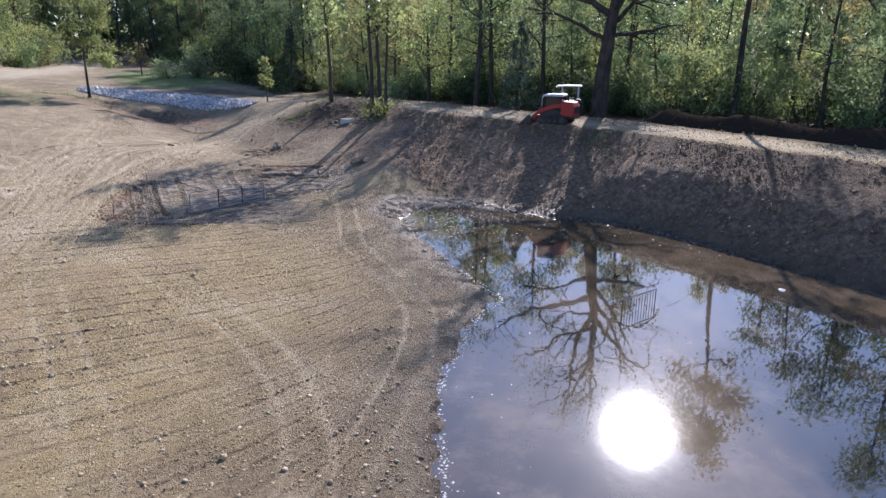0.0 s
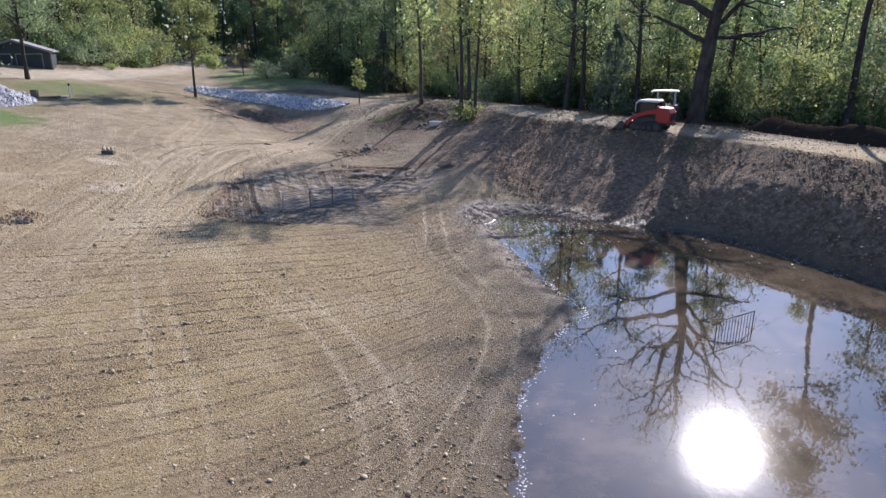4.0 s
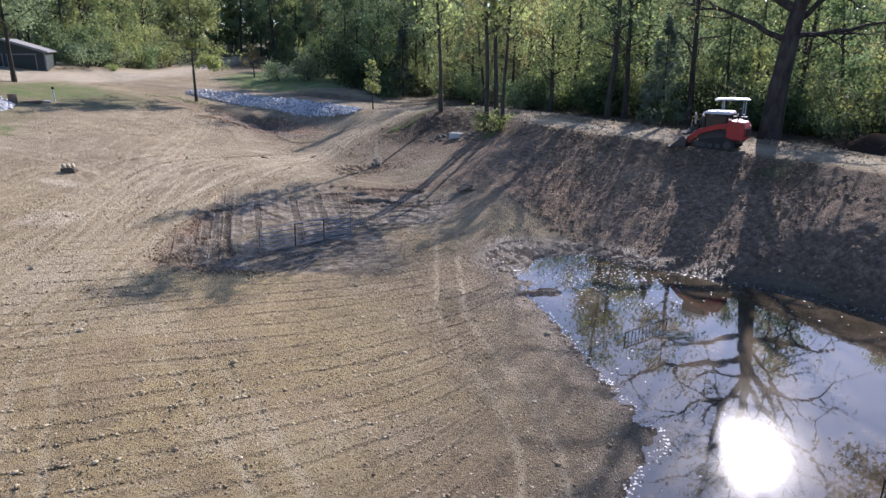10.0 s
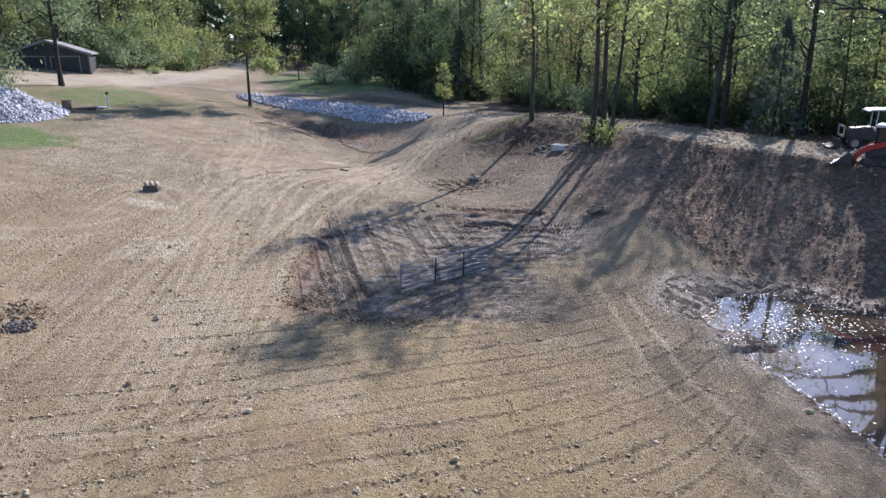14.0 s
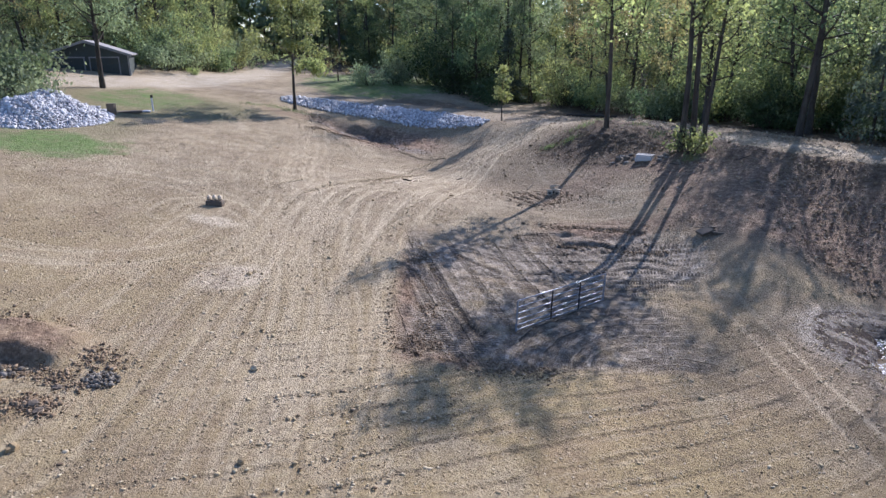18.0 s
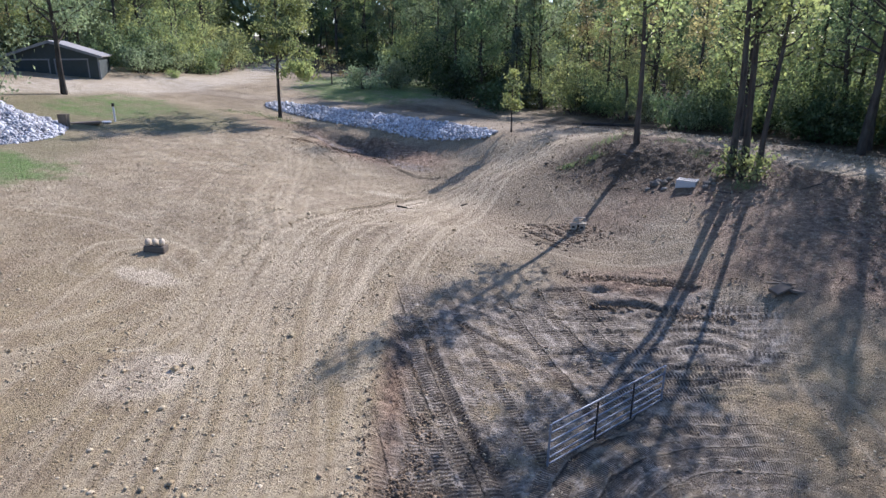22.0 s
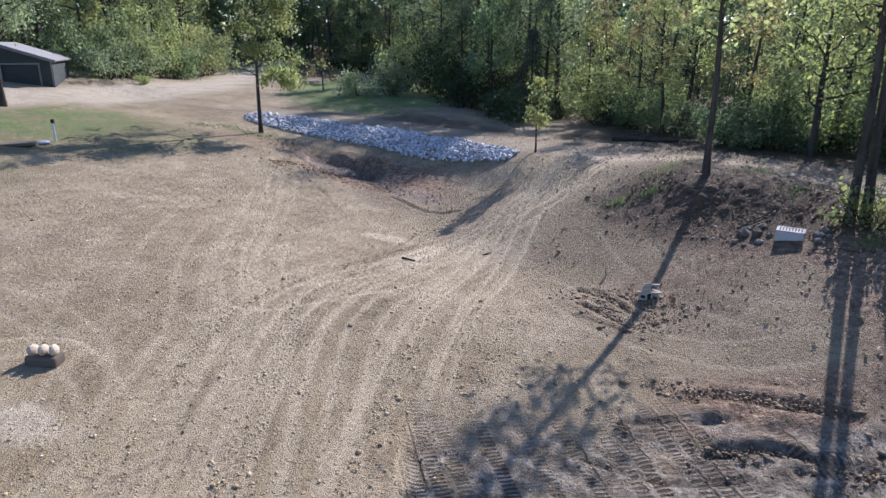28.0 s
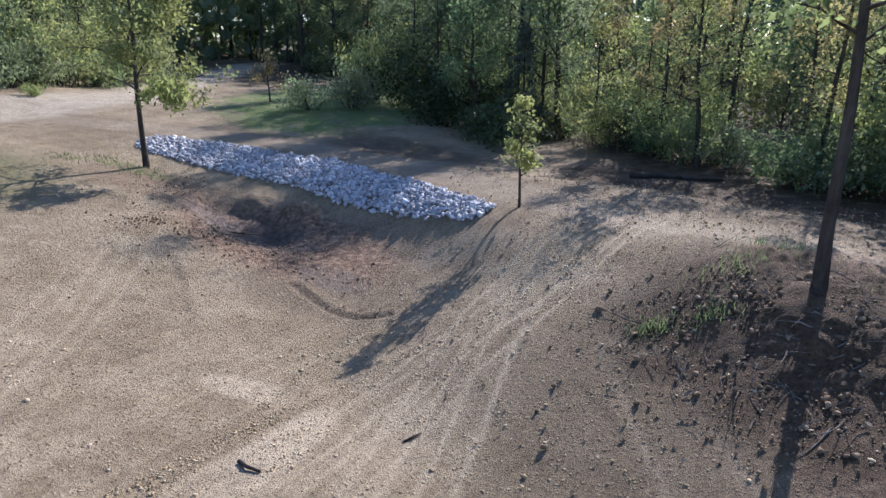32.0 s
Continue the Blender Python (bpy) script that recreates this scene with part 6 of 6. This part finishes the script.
def build_drain_box():
    t = thing("block_stack", rest(-11.7, 45.75, -12) @ Matrix.Diagonal((0.85, 0.85, 0.85, 1)), "loose stack of pale weathered blocks and boards on the soil", "blocks")
    for x, y, a in ((-0.2, 0.0, 4), (0.22, 0.06, -6), (0.0, 0.32, 12)):
        b = part("block", box_bm((0.3, 0.2, 0.26), (x, y, 0.11), 0.02, None), t, "pale hollow block", BOARD)
        # a black plate on the face gives the hollow's shade
        part("hollow", box_bm((0.16, 0.02, 0.12), (x, y - 0.097, 0.12), 0.005), b, "black plate standing for the shade in the block's hollow", BLACK)
    part("board", box_bm((0.84, 0.14, 0.07), (0.0, -0.02, 0.29), 0.014, (0, -4, 5)), t, "pale weathered board", BOARD)
    part("board", box_bm((0.7, 0.12, 0.06), (0.02, 0.22, 0.33), 0.014, (0, 5, -8)), t, "pale weathered board", BOARD)
    part("block", box_bm((0.28, 0.18, 0.17), (-0.12, 0.1, 0.44), 0.02, (3, 2, 16)), t, "pale worn block", BOARD)
    part("board", box_bm((0.6, 0.11, 0.06), (0.04, 0.12, 0.56), 0.012, (0, -7, -3)), t, "pale weathered board", BOARD)
    return t


build_drain_box()


def build_catch_basin():
    t = thing("catch_basin", rest(-7.05, 48.5, -20, 0.33) @ Matrix.Diagonal((0.92, 0.92, 0.92, 1)), "pale concrete catch basin with a slotted grate on the bank", "drain")
    part("basin_box", prism_bm([(-0.5, 0), (0.5, 0), (0.44, 0.55), (-0.44, 0.55)], 0.72, 0.02), t, "pale concrete box", CONCRETE)
    g = part("grate", join_bm(box_bm((0.94, 0.09, 0.06), (0, -0.3, 0.58), 0.01), box_bm((0.94, 0.09, 0.06), (0, 0.3, 0.58), 0.01), box_bm((0.09, 0.5, 0.06), (-0.42, 0, 0.58), 0.01), box_bm((0.09, 0.5, 0.06), (0.42, 0, 0.58), 0.01)), t, "pale concrete frame", CONCRETE)
    # no open shaft: a black sheet under the slats serves as its shade
    part("shaft", box_bm((0.74, 0.5, 0.02), (0, 0, 0.561)), g, "black sheet standing for the shade under the grate", BLACK)
    for k in range(7):
        part("slat", box_bm((0.05, 0.5, 0.03), (-0.3 + 0.1 * k, 0, 0.59), 0.006), g, "pale slat", CONCRETE)
    return t


build_catch_basin()


def boulder(name, at, size, seed, label, material=ROCK, flat=0.7, category="rock", facets=2, sink=0.45):
    bm = bmesh.new()
    bmesh.ops.create_icosphere(bm, subdivisions=facets, radius=1.0)
    rng = np.random.default_rng(seed)
    ax = rng.uniform(0.75, 1.25, 3)
    for v in bm.verts:
        n = 1 + 0.42 * noise.noise(v.co * 1.6 + Vector((seed, 0, 0))) + 0.22 * noise.noise(v.co * 4 + Vector((0, seed, 0)))
        v.co = Vector((v.co.x * ax[0], v.co.y * ax[1], v.co.z * ax[2] * flat)) * n * size
    ob = part(name, bm, None, "", material)
    ob.matrix_world = pose(at[0], at[1], float(height(*at)) + size * flat * sink, 0, 0, seed * 40)
    return tagged(ob, label, category)


for k, (x, y, s) in enumerate([(-7.95, 48.95, 0.36), (-8.35, 49.1, 0.28), (-7.7, 49.4, 0.25), (-6.25, 48.25, 0.26), (-6.05, 48.5, 0.22), (-6.35, 47.95, 0.2), (-8.0, 48.4, 0.2), (-8.7, 48.7, 0.17), (-8.2, 49.4, 0.22), (-6.0, 48.15, 0.17), (-7.6, 48.75, 0.16), (-5.8, 48.75, 0.15), (-8.5, 48.35, 0.13)]):
    boulder("bank_rock", (x, y), s * 0.72, 3 + k, "grey broken rock beside the catch basin", DARKROCK, 0.7, "rock", 1, 0.2)
for k, (x, y, s) in enumerate([(-8.6, 21.0, 0.11), (-0.75, 24.9, 0.12), (-1.45, 16.1, 0.09), (-4.3, 10.9, 0.1), (-17.6, 24.8, 0.12), (-16.2, 21.6, 0.1), (-20.2, 20.6, 0.16), (-18.6, 18.6, 0.13), (-13.2, 21.4, 0.1), (-18.9, 32.8, 0.1), (-20.6, 30.2, 0.11), (-7.2, 27.0, 0.09), (-10.2, 19.6, 0.08), (-5.0, 19.2, 0.08), (-23.2, 43.8, 0.12), (-20.0, 41.2, 0.1), (-16.9, 44.6, 0.1)]):
    boulder("field_stone", (x, y), s * 0.75, 30 + k, "single stone lying on the graded soil", PEBBLE, 0.75, "stone")


def rubble(name, cx, cy, r, n, size, material, label, drop=0.0):
    rng = np.random.default_rng(n)
    t = thing(name, Matrix.Identity(4), label, "rubble")
    forms = [heap_mesh("stone", np.zeros((1, 3)), [1.0], material, rng, 0.85) for _ in range(5)]
    for _ in range(n):
        a, d = rng.uniform(0, 6.28), r * math.sqrt(rng.uniform())
        x, y, s = cx + d * math.cos(a) * 1.3, cy + d * math.sin(a), size * rng.uniform(0.5, 1.6)
        ob = new("stone", forms[int(rng.integers(0, 5))])
        ob.parent = t
        ob.matrix_world = pose(x, y, float(height(x, y)) + s * 0.4 + (r - d) * 0.2 - drop, rng.uniform(0, 360), 0, rng.uniform(0, 360)) @ Matrix.Diagonal((s, s, s, 1))
    return t


rubble("stone_heap", -20.4, 23.15, 0.32, 170, 0.036, DARKROCK, "small heap of grey stones on the soil")
rubble("rubble_heap", -22.95, 22.6, 0.7, 170, 0.06, DARKROCK, "grey rubble in the hollow of a soil heap", 0.16)
for k, (x, y, s) in enumerate([(-22.6, 24.1, 0.13), (-23.4, 24.2, 0.16), (-20.95, 21.9, 0.12), (-20.7, 21.75, 0.1), (-21.0, 22.6, 0.09)]):
    boulder("soil_lump", (x, y), s, 60 + k, "lump of dug brown soil on the heap", BROWNROCK, 0.6, "soil")


def build_broken_slabs():
    t = thing("broken_slabs", rest(-5.15, 39.3, 25) @ Matrix.Diagonal((0.75, 0.75, 0.75, 1)), "dark broken slabs with two planks on the soil", "rubble")
    part("slab", box_bm((0.85, 0.5, 0.13), (-0.2, 0.05, 0.16), 0.02, (12, -14, 8)), t, "dark slab", BROWNROCK)
    part("slab", box_bm((0.6, 0.45, 0.12), (0.35, -0.25, 0.1), 0.02, (-10, 9, -20)), t, "dark slab", BROWNROCK)
    part("slab", box_bm((0.5, 0.4, 0.12), (0.45, 0.25, 0.1), 0.02, (6, 16, 40)), t, "dark slab", BROWNROCK)
    part("plank", box_bm((1.1, 0.1, 0.06), (0.0, 0.3, 0.3), 0.008, (0, -6, -38)), t, "weathered plank", TIMBER)
    part("plank", box_bm((0.9, 0.09, 0.05), (0.2, 0.5, 0.28), 0.008, (0, 8, -34)), t, "weathered plank", TIMBER)
    return t


build_broken_slabs()


def clod_patch(name, n, centers, size, label, material=CLOD):
    """Loose lumps thrown up by the machine, thick round a few places."""
    rng = np.random.default_rng(n)
    k = rng.integers(0, len(centers), n)
    c = np.array(centers)[k]
    x = c[:, 0] + rng.normal(0, 1, n) * c[:, 2]
    y = c[:, 1] + rng.normal(0, 1, n) * c[:, 3]
    s = np.clip(rng.lognormal(math.log(size * 0.6), 0.75, n), size * 0.25, size * 3.4)
    tagged(new(name, heap_mesh(name, np.stack([x, y, height(x, y) + 0.2 * s + 0.02], 1), s, material, rng, 0.7, rag=0.42)), label, "clods", kind="stuff")


clod_patch("lip_clods", 14000, [(-16.0, 34.0, 0.25, 0.7), (-15.7, 32.4, 0.25, 0.8), (-15.3, 30.8, 0.28, 0.8), (-14.9, 29.2, 0.32, 0.7), (-14.4, 27.9, 0.4, 0.4), (-13.2, 27.0, 0.7, 0.3), (-11.6, 27.1, 0.6, 0.3), (-15.0, 35.6, 0.6, 0.5), (-15.75, 33.2, 0.3, 0.6), (-15.5, 31.6, 0.3, 0.6), (-15.1, 30.0, 0.35, 0.6)], 0.016, "brown clods along the lip of the scraped hollow")
clod_patch("spoil_clods", 9000, [(-10.5, 38.8, 1.6, 0.5), (-8.6, 39.6, 1.6, 0.5), (-11.6, 45.0, 1.0, 0.5), (-13.0, 46.0, 0.8, 0.4), (-22.8, 24.0, 0.8, 0.25), (-21.4, 23.9, 0.6, 0.25), (-20.9, 21.9, 0.25, 0.15), (-10.6, 40.5, 0.9, 0.25), (-9.0, 40.5, 0.7, 0.22), (-8.0, 38.2, 0.7, 0.2), (-10.0, 38.7, 0.8, 0.2), (-13.0, 45.3, 0.5, 0.6), (-12.3, 43.9, 0.5, 0.4)], 0.021, "dark spoil clods heaped by the machine")
clod_patch("mound_clods", 5200, [(-22.9, 24.2, 0.7, 0.22), (-21.9, 24.15, 0.6, 0.2), (-21.3, 22.9, 0.5, 0.2), (-20.95, 21.95, 0.22, 0.14), (-21.8, 21.6, 0.6, 0.2), (-23.8, 24.6, 0.7, 0.4)], 0.019, "brown clods on the dug heap of soil")
clod_patch("pit_clods", 5500, [(-29.0, 62.6, 1.6, 0.8), (-26.5, 61.2, 1.6, 0.8), (-24.0, 59.6, 1.6, 0.8), (-32.0, 64.6, 1.2, 0.8), (-28.0, 60.0, 2.0, 1.0), (-30.6, 60.4, 0.4, 1.2)], 0.02, "dark muddy clods in the hollow under the stone apron")
clod_patch("hump_clods", 4200, [(-8.6, 52.0, 2.0, 0.9), (-6.4, 51.0, 1.6, 0.9), (-10.8, 53.8, 1.4, 0.9), (-8.0, 50.4, 2.2, 0.8)], 0.026, "dark crumbly soil on the uncleared hump")


def dead_sticks():
    rng = np.random.default_rng(61)
    lines = []
    for _ in range(330):
        x, y = rng.normal(-8.2, 2.4), rng.normal(51.8, 1.3)
        if rng.uniform() < 0.35:
            x, y = rng.uniform(-3, 14), 0
            y = 46.5 - 0.83 * x - rng.uniform(3, 8)
        z = float(height(x, y))
        a = rng.uniform(0, 6.28)
        p, r = limb(rng, (x, y, z + 0.04), (math.cos(a), math.sin(a), rng.uniform(-0.05, 0.25)), rng.uniform(0.3, 1.1), rng.uniform(0.008, 0.02), 3, -0.03, 0.2)
        p[:, 2] = np.maximum(p[:, 2], height(p[:, 0], p[:, 1]) + 0.02)
        lines.append((p, r))
    pale = bark_material("dead_wood", (0.10, 0.08, 0.06), (0.32, 0.28, 0.23))
    tagged(new("dead_sticks", mesh_of("dead_sticks", *tubes(lines, 4), pale)), "grey dead sticks strewn over hump and bank", "sticks", kind="stuff")


dead_sticks()


def grass_tufts():
    rng = np.random.default_rng(71)
    co = []
    spots = [(-10.4, 55.2, 1.0), (-9.2, 56.0, 1.1), (-11.2, 53.6, 0.5), (-6.2, 51.4, 0.5), (-35.0, 65.6, 1.0), (-37.2, 66.2, 1.2), (-39.0, 65.6, 1.0), (-5.0, 47.4, 0.5), (8.4, 37.0, 0.7), (-7.0, 53.6, 0.8), (-12.4, 53.6, 0.45)]
    for cx, cy, r in spots:
        for _ in range(170):
            x, y = rng.normal(cx, r * 0.55), rng.normal(cy, r * 0.45)
            a, h, w = rng.uniform(0, 6.28), rng.uniform(0.06, 0.22), 0.012
            z = float(height(x, y))
            u = np.array([math.cos(a), math.sin(a), 0])
            tip = np.array([x, y, z + h]) + rng.normal(0, 0.06, 3) * np.array([1, 1, 0.2])
            b = np.array([x, y, z])
            co.append([b - u * w, b + u * w, tip + u * w * 0.3, tip - u * w * 0.3])
    tagged(new("grass_tufts", quads("grass_tufts", np.array(co), LEAF[0])), "thin green grass tufts left on the uncleared soil", "grass", kind="stuff")


grass_tufts()


def build_stake():
    t = thing("marker_stake", rest(-41.4, 55.2), "pale marker pipe with a black cap on the verge", "pipe")
    part("pipe", rod_bm((0, 0, -0.1), (0, 0, 0.95), 0.06, 10), t, "pale plastic pipe", PALE)
    part("cap", rod_bm((0, 0, 0.95), (0, 0, 1.15), 0.09, 10), t, "black cap", BLACK)
    return t


build_stake()
tagged(part("wood_block", box_bm((0.5, 0.4, 0.75), (0, 0, 0.36), 0.03), None, "", TIMBER), "dark square timber block beside the rock heap", "block").matrix_world = rest(-42.0, 51.6, 15)
tagged(part("hatch", box_bm((1.7, 0.9, 0.12), (0, 0, 0.05), 0.02), None, "", TIMBER), "low dark timber hatch on the grass", "hatch").matrix_world = rest(-41.9, 53.2, 35)
boulder("verge_stone", (-41.4, 54.4), 0.28, 77, "flat pale stone on the verge", ROCK, 0.4)


def stick(name, pts, r, label, material=BARK, category="branch"):
    pts = np.array([(x, y, float(height(x, y)) + r * 0.7 + dz) for x, y, dz in pts])
    v, f = tubes([(pts, np.linspace(r, r * 0.55, len(pts)))], 7)
    return tagged(new(name, mesh_of(name, v, f, material, True)), label, category)


stick("fallen_log", [(-12.0, 72.6, 0), (-10.5, 72.7, 0.02), (-9.0, 72.3, 0), (-7.6, 72.2, 0)], 0.14, "dark fallen log along the lane's far edge", OAK_BARK, "log")
stick("stick", [(-20.55, 48.5, 0), (-20.3, 48.35, 0.03), (-20.0, 48.32, 0)], 0.05, "short broken stick on the bare soil", OAK_BARK)
stick("stick", [(-17.65, 50.15, 0), (-17.5, 50.3, 0.02), (-17.35, 50.5, 0)], 0.035, "short dark stick on the bare soil", OAK_BARK)
for k, (x, y, a, ln) in enumerate([(-10.5, 31.5, 0.9, 1.3), (-13.2, 47.0, 1.2, 1.5), (-12.4, 44.6, 2.8, 1.6), (-8.5, 49.6, 0.4, 1.8), (-5.5, 46.9, 2.6, 1.4), (-29, 63, 0.2, 1.6), (-3.0, 46.5, 0.3, 1.5)]):
    stick("twig", [(x, y, 0), (x + ln * 0.5 * math.cos(a), y + ln * 0.5 * math.sin(a), 0.06), (x + ln * math.cos(a + 0.2), y + ln * math.sin(a + 0.2), 0.0)], 0.02, "dead twig lying on the disturbed soil")


# near-black soil: the wood's shade on the windrow is in its colour
SHADE_DARK_SOIL = stone_material("shade_dark_soil", (0.02, 0.015, 0.011), (0.03, 0.023, 0.017), (0.045, 0.034, 0.025))
SHADE_DARK_SOIL.node_tree.nodes["Principled BSDF"].inputs["Specular IOR Level"].default_value = 0.0


def build_brush_row():
    """A dark windrow of brush and roots behind the dam's crest."""
    rng = np.random.default_rng(91)
    t = thing("brush_row", Matrix.Identity(4), "dark windrow of brush and soil behind the dam crest", "brush pile")
    line = [(13.2, 43.0), (16.5, 39.0), (20.0, 34.0), (23.5, 28.5), (27.5, 21.0), (32, 12.0)]
    v, f = [], []
    n, m = 60, 9
    for i in range(n):
        s = i / (n - 1) * (len(line) - 1)
        k = min(int(s), len(line) - 2)
        p = np.array(line[k]) + (np.array(line[k + 1]) - np.array(line[k])) * (s - k)
        w = np.array(line[k + 1]) - np.array(line[k])
        w = w / np.linalg.norm(w)
        out = np.array([w[1], -w[0]])
        hi = (0.95 + 0.12 * math.sin(i * 0.5)) * min(1, i / 5 + 0.15)
        for j in range(m):
            u = j / (m - 1) * 2 - 1
            q = p - out * u * 1.5
            v.append((q[0], q[1], float(height(*q)) - 0.15 + hi * (1 - u * u) * (1 + 0.06 * rng.normal())))
    for i in range(n - 1):
        for j in range(m - 1):
            a = i * m + j
            f.append((a, a + 1, a + m + 1, a + m))
    part("soil_ridge", mesh_of("soil_ridge", v, f, SHADE_DARK_SOIL, True), t)
    v = np.array(v)
    lines = []
    for _ in range(420):
        p = v[int(rng.integers(0, len(v)))]
        d = rng.normal(0, 1, 3) * np.array([1, 1, 0.5])
        q, r = limb(rng, p, d / np.linalg.norm(d), rng.uniform(0.5, 1.6), 0.02, 3, 0.05, 0.3)
        lines.append((q, r))
    tv, tf = tubes(lines, 4)
    tagged(part("brushwood", mesh_of("brushwood", tv, tf, OAK_BARK), t), kind="stuff")
    return t


build_brush_row()


def build_scum_and_glints():
    """Pale scum, bits of foam and dead leaves along the water's edge, plus flecks imitating glints."""
    rng = np.random.default_rng(44)
    pts = []
    line = POND[1:-6]
    for p, q in zip(line, line[1:]):
        ln = math.dist(p, q)
        for _ in range(int(ln * 34)):
            t, off = rng.uniform(), rng.normal(-0.05, 0.10) if rng.uniform() < 0.92 else -rng.uniform(0, 2.0)
            nx, ny = (q[1] - p[1]) / ln, -(q[0] - p[0]) / ln
            pts.append((p[0] + (q[0] - p[0]) * t - nx * off, p[1] + (q[1] - p[1]) * t - ny * off, 0.004))
    # extra pale flecks in the corner stand in for glints off the ripples
    for _ in range(900):
        x, y = rng.normal(0.6, 1.5), rng.normal(30.6, 1.2)
        if pond_side(x, y) < -0.05:
            pts.append((x, y, 0.004))
    p = np.array(pts)
    n = len(p)
    a = rng.uniform(0, 6.28, n)
    s = rng.uniform(0.008, 0.046, n)[:, None]
    u = np.stack([np.cos(a), np.sin(a), 0 * a], 1)
    w = np.stack([-np.sin(a), np.cos(a), 0 * a], 1)
    m = Mat("pale_scum_and_glints")
    m.finish(m.ramp(m.noise(20), (0.3, (0.35, 0.34, 0.32)), (0.7, (0.62, 0.62, 0.62))), 0.5)
    me = quads("scum", np.stack([p - u * s, p + w * s * 0.6, p + u * s * 1.2, p - w * s * 0.7], 1), m.m)
    tagged(new("shore_scum", me), "pale scum along the pond's edge, with flecks imitating glints in its corner", "scum", kind="stuff")


build_scum_and_glints()
boulder("floating_foam", (11.7, 20.9), 0.12, 90, "white lump of foam floating on the pond", PALE, 0.3, "foam").location.z = 0.01
